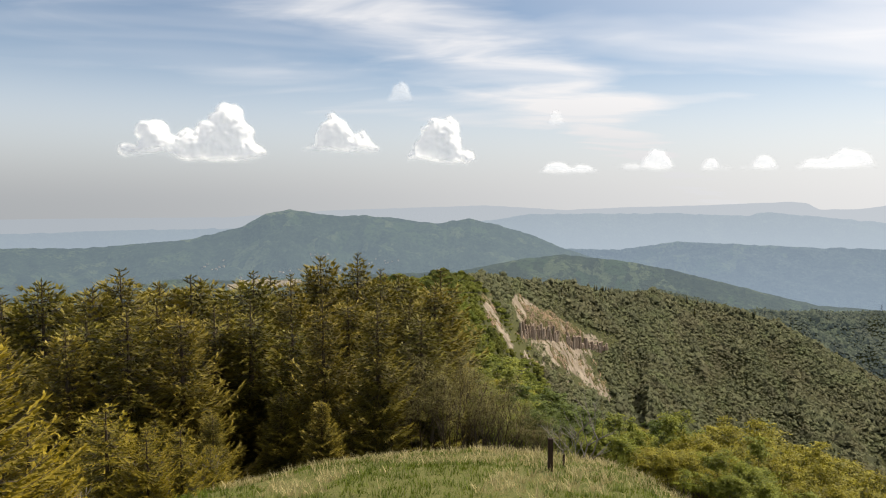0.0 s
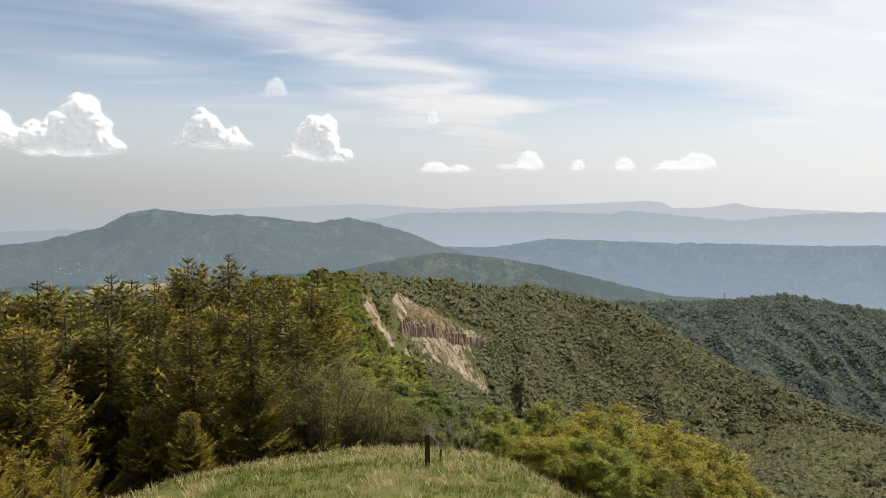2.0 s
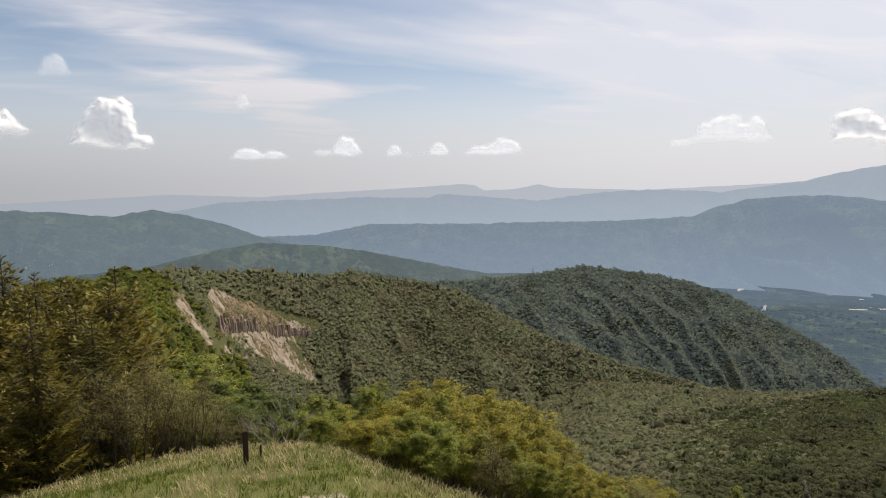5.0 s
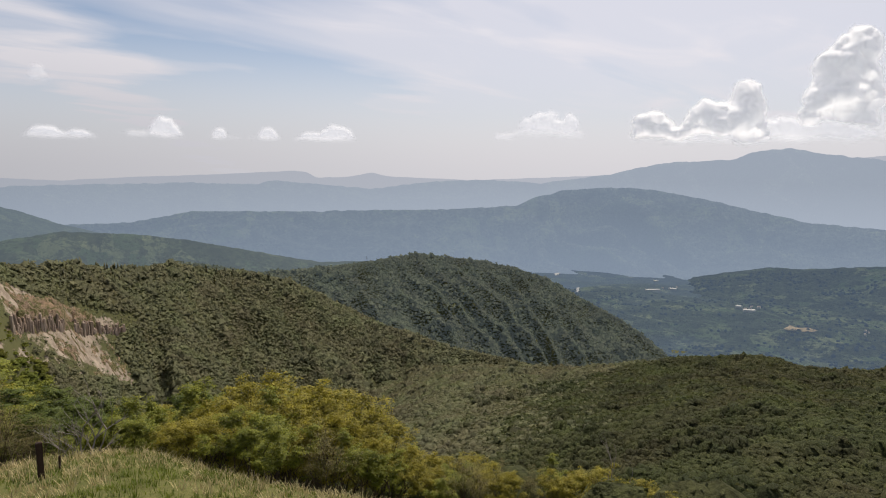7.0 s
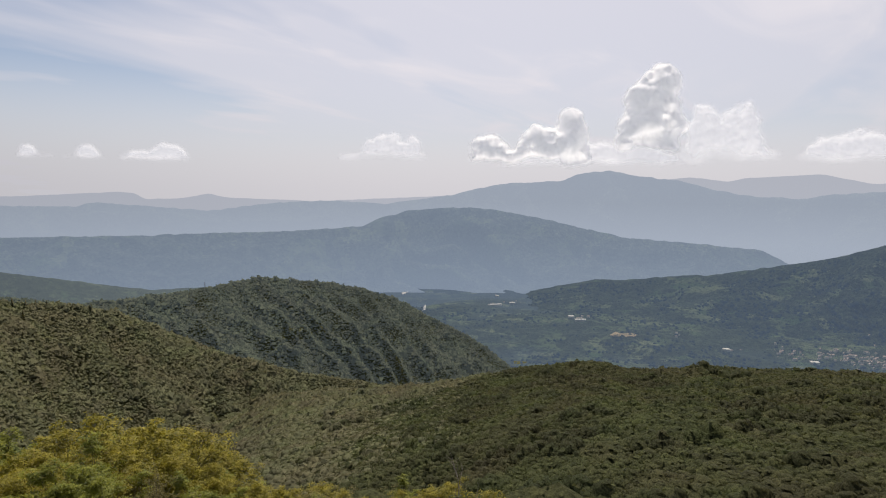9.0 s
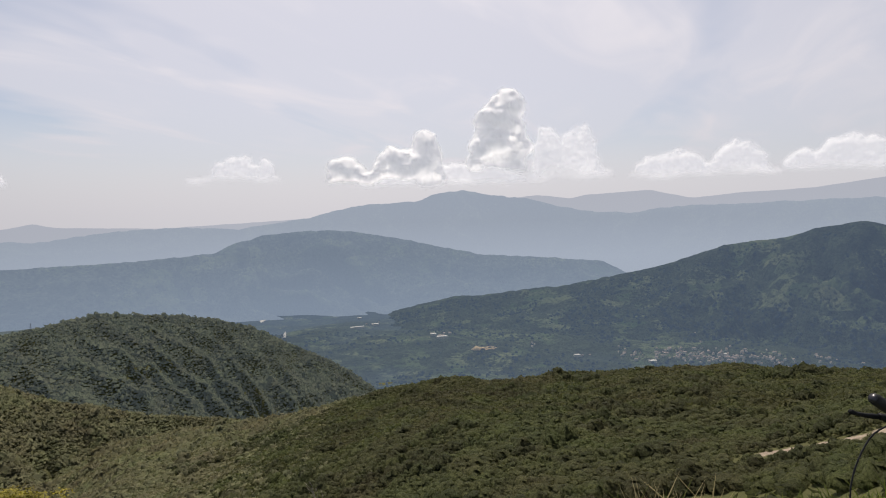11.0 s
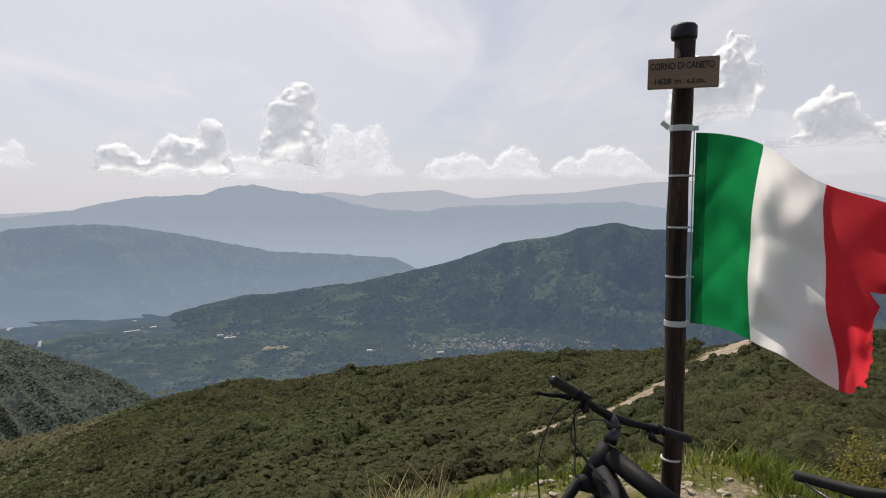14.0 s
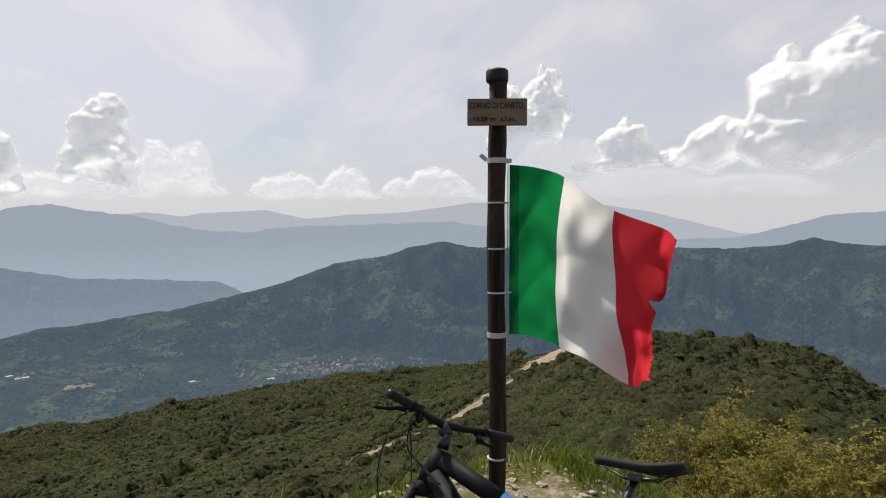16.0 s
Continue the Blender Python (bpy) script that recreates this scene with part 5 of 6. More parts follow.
def house(w, d, h, rise):
    e = thing("house", Matrix(), "pale house with a tiled roof in the valley town", "house", "town in the valley")
    bm = bmesh.new()
    box(bm, (w, d, h), Matrix.Translation((0, 0, h / 2)))
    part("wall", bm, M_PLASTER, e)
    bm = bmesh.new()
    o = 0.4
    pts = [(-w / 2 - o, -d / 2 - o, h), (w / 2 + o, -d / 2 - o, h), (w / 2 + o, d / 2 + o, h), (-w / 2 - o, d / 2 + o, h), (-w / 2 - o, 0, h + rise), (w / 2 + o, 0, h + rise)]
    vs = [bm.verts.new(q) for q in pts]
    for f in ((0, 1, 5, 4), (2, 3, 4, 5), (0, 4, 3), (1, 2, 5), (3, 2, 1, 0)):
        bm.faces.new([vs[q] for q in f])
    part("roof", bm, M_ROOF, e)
    return e


def valley_spot(az, el):
    """Where a line of sight meets the valley floor."""
    r = 500.0 / -tan_d(el)
    for _ in range(12):
        x, y = polar(az, r)
        r = (EYE_Z - float(VALLEY(np.array([x]), np.array([y]))[0])) / -tan_d(el)
    return (*polar(az, r), EYE_Z + r * tan_d(el))


rh = random.Random(9)
HOUSES = [house(9, 7, 6, 2.2), house(12, 8, 7, 2.5), house(7, 7, 8, 2.0)]
town = []
for _ in range(190):
    a_h = rh.gauss(91.5, 3.3)
    e_h = -12.75 + 0.02 * (a_h - 91) + rh.gauss(0, 0.33)
    town.append((a_h, e_h))
for a_h, e_h, s_h in ((80.2, -13.2, 4), (67.6, -11.5, 5), (69, -11.2, 3), (75.8, -12.3, 3), (85, -13.0, 5), (99, -12.2, 6), (90, -11.0, 3), (61.5, -10.2, 3), (97, -10.4, 4), (103, -11.8, 4)):
    for _ in range(s_h):
        town.append((a_h + rh.gauss(0, 0.5), e_h + rh.gauss(0, 0.1)))
for i_h, (a_h, e_h) in enumerate(town):
    x_h, y_h, z_h = valley_spot(a_h, max(min(e_h, -10.0), -14.0))
    m_h = Matrix.Translation((x_h, y_h, z_h - 0.5)) @ Euler((0, 0, rh.choice((0.3, 1.87)) + rh.gauss(0, 0.15))).to_matrix().to_4x4()
    if i_h < 3:
        HOUSES[i_h].matrix_basis = m_h
    else:
        copy_thing(rh.choice(HOUSES), m_h @ Matrix.Scale(rh.uniform(0.6, 0.95), 4))


# villages at the foot of the broad mountain
MX, MY, MZ = SHEETS["distant_mountain"]
m_az, m_el = np.degrees(np.arctan2(MX, MY)), np.degrees(np.arctan2(MZ - EYE_Z, np.hypot(MX, MY)))
for a_h, e_h, n_h in ((-19.6, -6.0, 9), (-10.6, -5.4, 12), (-13.2, -6.6, 8), (-5.2, -6.0, 8), (-16.4, -6.9, 7), (-8.0, -6.5, 6)):
    for _ in range(n_h):
        c_h = np.argmin((m_az - a_h - rh.gauss(0, 0.9)) ** 2 + 9 * (m_el - e_h - rh.gauss(0, 0.16)) ** 2)
        copy_thing(rh.choice(HOUSES), Matrix.Translation((MX.flat[c_h] + rh.uniform(-4, 4), MY.flat[c_h], MZ.flat[c_h] - 1.0)) @ Euler((0, 0, rh.uniform(0, 3))).to_matrix().to_4x4() @ Matrix.Scale(0.8, 4))


def shed(az, el, length, turn):
    x, y, z = valley_spot(az, el)
    e = thing("warehouse", Matrix.Translation((x, y, z)) @ Euler((0, 0, radians(turn))).to_matrix().to_4x4(), "long white industrial building in the valley", "building", "valley industry")
    bm = bmesh.new()
    box(bm, (length, 16, 7), Matrix.Translation((0, 0, 3.5)))
    part("wall", bm, M_PLASTER, e)
    bm = bmesh.new()
    box(bm, (length + 1, 17, 0.8), Matrix.Translation((0, 0, 7.4)))
    part("roof", bm, M_PLASTER, e)


for a_h, e_h, l_h in ((60.4, -10.55, 62), (62.0, -10.35, 30), (68.0, -11.65, 40), (67.2, -11.4, 20), (86.4, -13.5, 24), (80.0, -13.25, 20), (92, -12.6, 26), (60.6, -9.75, 16)):
    shed(a_h, e_h, l_h, 20 - a_h)


def patch(name, corners, mat, label, lift=3.0):
    """A flat strip of ground draped on the valley floor."""
    (a0, e0), (a1, e1), (a2, e2), (a3, e3) = corners
    n, m = 14, 4
    X, Y, Z = np.zeros((m, n)), np.zeros((m, n)), np.zeros((m, n))
    for i in range(m):
        for j in range(n):
            u, v = j / (n - 1), i / (m - 1)
            w = 0.10 * math.sin(u * 9 + v * 2) * (1 if v in (0, 1) else 0) * 0.5
            a = (a0 * (1 - u) + a1 * u) * (1 - v) + (a3 * (1 - u) + a2 * u) * v
            e = (e0 * (1 - u) + e1 * u) * (1 - v) + (e3 * (1 - u) + e2 * u) * v + w
            x, y, _ = valley_spot(a, e)
            X[i, j], Y[i, j], Z[i, j] = x, y, float(VALLEY(np.array([x]), np.array([y]))[0]) + lift
    me = grid_mesh(name, X, Y, Z)
    me.materials.append(mat)
    return tagged(new(name, me), label, "ground", kind="structure")


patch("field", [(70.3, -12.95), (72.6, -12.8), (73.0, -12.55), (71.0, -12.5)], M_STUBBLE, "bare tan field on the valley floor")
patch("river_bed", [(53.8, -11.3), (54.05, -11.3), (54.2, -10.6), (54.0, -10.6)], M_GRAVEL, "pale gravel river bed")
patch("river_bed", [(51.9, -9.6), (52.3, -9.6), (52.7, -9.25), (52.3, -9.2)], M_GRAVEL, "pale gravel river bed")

# bare quarry ground on the spur below the broad mountain
QX, QY, QZ = SHEETS["distant_spur"]
q_az, q_el = np.degrees(np.arctan2(QX, QY)), np.degrees(np.arctan2(QZ - EYE_Z, np.hypot(QX, QY)))
q_off = ((q_az + 15.4 + 0.8 * fbm(q_az, q_el * 2, 3, 71)) / 3.2) ** 2 + ((q_el + 7.75 + 0.25 * fbm(q_az * 1.5, q_el * 3, 3, 73)) / 0.42) ** 2
q_f = []
for i_q in range(QX.shape[0] - 1):
    for j_q in np.nonzero(q_off[i_q, :-1] < 1)[0]:
        b_q = i_q * QX.shape[1] + int(j_q)
        q_f.append((b_q, b_q + 1, b_q + 1 + QX.shape[1], b_q + QX.shape[1]))
if q_f:
    tagged(new("quarry", soup("quarry", np.stack([QX, QY, QZ + 3.0], -1).reshape(-1, 3), q_f, M_STUBBLE)), "bare tan quarry ground on a distant wooded hill", "ground", kind="structure")

# lattice mast on the crest of the far spur
M_MAST = plain("grey_galvanised_steel", (0.10, 0.11, 0.12), 0.6, 0.4)
x_k, y_k = polar(35.1, float(tab(np.array([35.1]), SPUR_R, 2)[0]))
mast = thing("radio_mast", Matrix.Translation((x_k, y_k, ground_at(x_k, y_k) - 0.5)), "thin grey lattice mast on the ridge crest", "mast")
for q_k in range(4):
    bm = bmesh.new()
    c_k, s_k = math.cos(q_k * 1.5708 + 0.785), math.sin(q_k * 1.5708 + 0.785)
    tube(bm, [(1.1 * c_k, 1.1 * s_k, 0), (0.4 * c_k, 0.4 * s_k, 11.5)], 0.09, 5)
    part("leg", bm, M_MAST, mast)
for z_k in range(5):
    bm = bmesh.new()
    w_k, v_k = 1.1 - 0.046 * z_k * 2.1, 1.1 - 0.046 * (z_k + 1) * 2.1
    for q_k in range(4):
        a_k, d_k = q_k * 1.5708 + 0.785, (q_k + 1) * 1.5708 + 0.785
        tube(bm, [(w_k * math.cos(a_k), w_k * math.sin(a_k), 2.1 * z_k), (v_k * math.cos(d_k), v_k * math.sin(d_k), 2.1 * z_k + 2.1)], 0.05, 4)
    part("brace", bm, M_MAST, mast)

# ---- rock face on the ridge ----
M_ROCK = Mat("columnar_rock", 0.95, 0.1)
rock_n = M_ROCK.noise(0.8, 7, 0.78, stretch=(1, 1, 0.35))
rock_c = M_ROCK.mix(M_ROCK.ramp(rock_n, 0.3, 0.72), (0.085, 0.06, 0.042), (0.33, 0.24, 0.165))
rock_c = M_ROCK.mix(M_ROCK.ramp(M_ROCK.noise(0.09, 6, 0.7), 0.45, 0.62), rock_c, (0.30, 0.205, 0.13))
rock_c = M_ROCK.mix(M_ROCK.math("MULTIPLY", M_ROCK.ramp(M_ROCK.noise(0.16, 7, 0.75), 0.45, 0.54), 0.8), rock_c, (0.075, 0.085, 0.025))
M_ROCK.color(rock_c)
M_COLUMN = Mat("columnar_basalt", 0.9, 0.15)
col_n = M_COLUMN.noise(0.9, 6, 0.7, stretch=(1, 1, 0.3))
M_COLUMN.color(M_COLUMN.mix(col_n, (0.17, 0.125, 0.095), M_COLUMN.mix(M_COLUMN.each(), (0.26, 0.19, 0.14), (0.48, 0.39, 0.31))))
M_COLUMN.bump(col_n, 0.8, 0.4)
M_ROCK.bump(rock_n, 1.0, 1.6)
cliff = thing("rock_face", Matrix(), "brown-grey columnar rock face below the ridge", "cliff", kind="structure")
rk = random.Random(21)


def land_hit(az, el):
    """Where a line of sight meets the land beyond the summit."""
    r = np.linspace(100, 1300, 1600)
    z = height(r * math.sin(radians(az)), r * math.cos(radians(az)))
    ok = np.nonzero(z >= EYE_Z + r * tan_d(el))[0]
    i = ok[0] if len(ok) else 600
    return polar(az, r[i])[0], polar(az, r[i])[1], float(z[i])


def step_r(az):
    """Distance of the foot of the columns."""
    q = np.clip((az - 7.6) / 7.6, 0, 1)
    x, y, _ = land_hit(float(az), float(-12.5 - 0.75 * q - 0.3 * sstep(q, 0.45, 0.6)))
    return math.hypot(x, y)


f_az = np.arange(3.6, 16.6, 0.085)
f_line = np.array([step_r(a) for a in f_az])
f_line = np.convolve(np.pad(f_line, 9, mode="edge"), np.ones(19) / 19, mode="valid")
FA, FR = np.meshgrid(f_az, np.arange(170, 520, 1.8))
FX, FY = FR * np.sin(np.radians(FA)), FR * np.cos(np.radians(FA))
FH = height(FX, FY)
f_d = FR - f_line[None, :]
f_band = sstep(FA, 6.9, 8.2) * sstep(FA, 15.9, 14.6) * (1 - 0.75 * sstep(np.abs(FA - 11.1), 0.5, 0.15))
FZ = FH + 11.0 * sstep(f_d, -0.5, 4.0) * np.exp(-np.clip(f_d - 4, 0, None) / 16) * f_band
crag = 0.5 - np.abs(fbm(FX / 11, FY / 11, 5, 61, 0.65))
FZ = FZ + 7.0 * crag + 1.5 * fbm(FX / 3, FY / 3, 3, 63) - 2.6
f_keep = scree_at(FA, FR, FH) + fbm(FX / 22, FY / 22, 4, 65) * 0.75 + 0.25 * f_band * (np.abs(f_d - 3) < 12)
face_me = grid_mesh("scree_slope", FX, FY, FZ - 5.0 * sstep(f_keep, 0.42, 0.22))
face_me.materials.append(M_ROCK.m)
part_mesh("scree_slope", face_me, cliff)
for i_r in range(76):
    q_r = i_r / 75
    a_r = 7.4 + q_r * 7.6
    if 10.75 < a_r < 11.45:
        continue
    j_r = int(np.clip(np.searchsorted(f_az, a_r), 0, len(f_az) - 1))
    r_r = f_line[j_r] + rk.uniform(-0.6, 1.4)
    x_r, y_r = polar(a_r, r_r)
    z_r = ground_at(x_r, y_r)
    h_r, w_r = rk.uniform(3.0, 11.5) * (1 - 0.25 * q_r), rk.uniform(0.5, 1.5)
    bm = bmesh.new()
    tube(bm, [(0, 0, -4), (rk.uniform(-.2, .2), 0, h_r * 0.5), (rk.uniform(-.3, .3), rk.uniform(0, .8), h_r), (rk.uniform(-.4, .4), 1.2, h_r + rk.uniform(0.2, 0.9))], [w_r, w_r * 0.95, w_r * 0.85, w_r * 0.4], 6)
    part("column", bm, M_COLUMN.m, cliff).matrix_basis = Matrix.Translation((x_r, y_r, z_r)) @ Euler((0, 0, rk.uniform(-.5, .5) - radians(a_r))).to_matrix().to_4x4()

# ---- grass and stones at the summit ----
M_GRASS = foliage("green_grass_blades", (0.034, 0.066, 0.006), (0.180, 0.212, 0.022), 0.4, scale=1.2)
M_STRAW = foliage("dry_grass_blades", (0.22, 0.18, 0.07), (0.58, 0.49, 0.26), 0.35, scale=1.2)
M_STONE = Mat("pale_limestone", 0.9, 0.2)
stone_n = M_STONE.noise(14, 6, 0.7)
M_STONE.color(M_STONE.mix(stone_n, (0.28, 0.24, 0.17), (0.60, 0.53, 0.42)))
M_STONE.bump(stone_n, 0.6, 0.02)


def grass(name, count, spots, mat, tall, label, seed, tuft=7, wide=0.007):
    """Bent blades in tufts. spots(rng, n) gives places."""
    rng = np.random.default_rng(seed)
    cx, cy = spots(rng, count)
    n = len(cx) * tuft
    sp = rng.uniform(0.02, 0.07, n)
    an = rng.uniform(0, 6.283, n)
    x, y = np.repeat(cx, tuft) + sp * np.cos(an), np.repeat(cy, tuft) + sp * np.sin(an)
    z = height(x, y) - 0.015
    h = tall * rng.uniform(0.45, 1.15, n) * np.repeat(rng.uniform(0.6, 1.2, len(cx)), tuft)
    lean = rng.uniform(0.3, 1.15, n) * h
    la = an + rng.uniform(-.8, .8, n)
    w = wide * rng.uniform(0.6, 1.3, n)
    px, py = -np.sin(la) * w, np.cos(la) * w
    dx, dy = np.cos(la) * lean, np.sin(la) * lean
    P = np.stack([np.stack([x - px, y - py, z], -1), np.stack([x + px, y + py, z], -1),
                  np.stack([x + dx * 0.35 + px * .8, y + dy * 0.35 + py * .8, z + h * 0.6], -1), np.stack([x + dx * 0.35 - px * .8, y + dy * 0.35 - py * .8, z + h * 0.6], -1),
                  np.stack([x + dx, y + dy, z + h], -1)], 1).reshape(-1, 3)
    o = np.arange(n)[:, None] * 5
    F = np.concatenate([o + [0, 1, 2], o + [0, 2, 3], o + [3, 2, 4]])
    return tagged(new(name, soup(name, P, F, mat)), label, "grass", kind="stuff")


def patchy(x, y, seed):
    return fbm(x / 1.1, y / 1.1, 3, seed)


def mound_spots(dry):
    def f(rng, n):
        a, r = rng.uniform(-44, 40, n * 2), np.sqrt(rng.uniform(3.0 ** 2, 19.5 ** 2, n * 2))
        x, y = r * np.sin(np.radians(a)), r * np.cos(np.radians(a))
        edge = np.interp(a, [-36, -24, 4, 14, 26, 40], [12, 13.0, 14.5, 14, 9.5, 6])
        p = patchy(x, y, 41) + (0.6 * sstep(r / edge, 0.72, 0.98) if dry else -0.12 * sstep(r / edge, 0.8, 1.0))
        k = ((p > 0.24) if dry else (p < 0.24)) & (r < edge + np.where(a < -8, 6.5, 3.5))
        return x[k][:n], y[k][:n]
    return f


def rim_spots(dry):
    def f(rng, n):
        a, r = rng.uniform(40, 138, n * 2), np.sqrt(rng.uniform(1.9 ** 2, 6.0 ** 2, n * 2))
        x, y = r * np.sin(np.radians(a)), r * np.cos(np.radians(a))
        stony = np.clip(1.25 - np.hypot((x - 2.85) * 1.3, (y + 0.7) * 0.6) / 0.85, 0, 1)
        p = patchy(x, y, 43)
        k = ((p > 0.1) if dry else (p < 0.16)) & (stony < rng.uniform(0.15, 0.75, len(x))) & (np.hypot(x - 0.5, y) > 1.0)
        return x[k][:n], y[k][:n]
    return f


grass("grass", 10500, mound_spots(False), M_GRASS, 0.115, "green spring grass on the summit mound", 1, 6, 0.0055)
grass("dry_grass", 4200, mound_spots(True), M_STRAW, 0.17, "bleached dry grass tufts on the mound", 2, 8, 0.0055)
grass("grass", 8600, rim_spots(False), M_GRASS, 0.105, "short green grass round the summit post", 3, 6, 0.0035)
grass("dry_grass", 1900, rim_spots(True), M_STRAW, 0.115, "bleached dry grass tufts by the post", 4, 8, 0.0035)


def slope_spots(rng, n):
    a, r = rng.uniform(56, 104, n), np.sqrt(rng.uniform(4.3 ** 2, 11.5 ** 2, n))
    return r * np.sin(np.radians(a)), r * np.cos(np.radians(a))


grass("grass", 3600, slope_spots, M_GRASS, 0.17, "long green grass on the slope below the rim", 5, 6, 0.0055)


def tuft_spots(az, r, spread):
    def f(rng, n):
        x, y = polar(az, r)
        return x + rng.normal(0, spread, n), y + rng.normal(0, spread, n)
    return f


for i_g, (a_g, r_g, h_g) in enumerate(((86.6, 3.15, 0.19), (83.0, 3.3, 0.20), (90.5, 3.45, 0.12), (113.5, 3.5, 0.11), (79.0, 3.6, 0.22))):
    grass("grass_tuft", 26, tuft_spots(a_g, r_g, 0.075), M_STRAW if i_g == 0 else M_GRASS, h_g, "long seeding grass tuft at the rim", 60 + i_g, 8, 0.0032)


def stone_mesh(seed):
    rng = random.Random(seed)
    bm = bmesh.new()
    bmesh.ops.create_icosphere(bm, subdivisions=1, radius=0.5)
    sh = Vector((seed * 3.1, seed, 0))
    for v in bm.verts:
        v.co = v.co * (1 + 0.5 * noise.noise(v.co * 2.2 + sh))
        v.co.z *= 0.42
        v.co.x *= 1.25
    me = bpy.data.meshes.new("stone")
    bm.to_mesh(me)
    bm.free()
    me.materials.append(M_STONE.m)
    return me


STONES = [stone_mesh(q) for q in range(5)]
rs = random.Random(31)


def stone(x, y, size):
    ob = new("stone", rs.choice(STONES))
    ob.matrix_world = Matrix.Translation((x, y, ground_at(x, y) + size * 0.08)) @ Euler((rs.uniform(-.3, .3), rs.uniform(-.3, .3), rs.uniform(0, 6))).to_matrix().to_4x4() @ Matrix.Diagonal((size, size, size, 1))
    return tagged(ob, "pale weathered limestone lying on the ground", "stone", "loose stones")


for _ in range(14):
    stone(2.35 + rs.gauss(0, 0.2), 7.7 + rs.gauss(0, 0.22), rs.uniform(0.04, 0.15))
for _ in range(290):
    t_s = rs.uniform(86, 124)
    r_s = rs.uniform(2.75, 3.55)
    x_s, y_s = polar(t_s, r_s)
    stone(x_s, y_s, 0.012 + 0.045 * rs.random() ** 2.5)

# ---- summit post, board and flag ----
M_POST = Mat("dark_stained_wood", 0.75, 0.25)
post_n = M_POST.noise(26, 7, 0.72, stretch=(1, 1, 0.07))
post_c = M_POST.mix(M_POST.ramp(post_n, 0.40, 0.70), (0.007, 0.005, 0.004), (0.085, 0.050, 0.032))
post_c = M_POST.mix(M_POST.math("MULTIPLY", M_POST.ramp(M_POST.noise(7, 5, 0.7, stretch=(1, 1, 0.3)), 0.55, 0.7), 0.55), post_c, (0.16, 0.105, 0.07))
M_POST.color(post_c)
M_POST.bump(post_n, 0.8, 0.02)
M_POST = M_POST.m
M_BOARD = Mat("weathered_board", 0.8, 0.2)
board_n = M_BOARD.noise(10, 6, 0.65, stretch=(0.6, 6, 6))
M_BOARD.color(M_BOARD.mix(board_n, (0.13, 0.085, 0.055), (0.34, 0.24, 0.17)))
M_BOARD.bump(board_n, 0.5, 0.004)


M_INK = plain("burnt_lettering", (0.02, 0.012, 0.008))
M_CAP = plain("black_rubber", (0.012, 0.012, 0.013), 0.55)
M_TAPE = plain("white_tape", (0.55, 0.54, 0.52), 0.6)
M_RUST = plain("rusty_iron", (0.045, 0.025, 0.018), 0.8, 0.3, 0.5)


def cloth(name, col):
    k = Mat(name, 0.85, 0.1)
    n = k.noise(5, 5, 0.6)
    c = k.mix(n, tuple(q * 0.85 for q in col), tuple(min(1, q * 1.1) for q in col))
    k.color(c)
    k.bump(k.noise(420, 2, coord="Generated"), 0.15, 0.002)
    return k.leafy(c, 0.6).m


M_GREEN, M_WHITE, M_RED = cloth("green_cloth", (0.008, 0.21, 0.06)), cloth("white_cloth", (0.80, 0.79, 0.78)), cloth("red_cloth", (0.62, 0.035, 0.05))
PX, PY, FOOT = 2.97, -0.854, 0.40
FACE = Vector((0.37 - PX, -0.09 - PY, 0)).normalized()  # from the post towards the walker
SIDE = Vector((FACE.y, -FACE.x, 0)) * -1  # to the post's right as the walker sees it
if SIDE.y > 0:
    SIDE = -SIDE
post = thing("summit_post", Matrix.Translation((PX, PY, 0)), "tall dark wooden summit post with a black cap", "post")
bm = bmesh.new()
tube(bm, [(0.004 * math.sin(z * 5), 0.004 * math.cos(z * 4), z) for z in np.linspace(FOOT - 0.15, 2.27, 16)], [0.0375 + 0.0018 * math.sin(q * 2.1) for q in range(16)], 14)
part("pole", bm, M_POST, post, smooth=True)
bm = bmesh.new()
tube(bm, [(0, 0, 2.255), (0, 0, 2.262), (0, 0, 2.30), (0, 0, 2.308)], [0.044, 0.047, 0.047, 0.040], 18)
part("cap", bm, M_CAP, post, "black rubber cap", smooth=True)
for z_p, w_p in ((0.672, 0.008),):
    bm = bmesh.new()
    tube(bm, [(0, 0, z_p - w_p / 2), (0, 0, z_p + w_p / 2)], 0.0405, 16)
    part("tape", bm, M_TAPE, post, "worn white tape", smooth=True)

basis = Matrix((SIDE, Vector((0, 0, 1)), SIDE.cross(Vector((0, 0, 1))))).transposed().to_4x4()
if (basis.to_3x3() @ Vector((0, 0, 1))).dot(FACE) < 0:
    basis = Matrix((-SIDE, Vector((0, 0, 1)), FACE)).transposed().to_4x4()
board = thing("name_board", Matrix.Translation(Vector((PX, PY, 2.124)) + FACE * 0.049) @ basis @ Euler((0, 0, radians(-0.5))).to_matrix().to_4x4(),
              "small weathered wooden board with burnt dark lettering", "sign")
bm = bmesh.new()
box(bm, (0.243, 0.108, 0.020), None, 0.002)
part("plank", bm, M_BOARD.m, board)


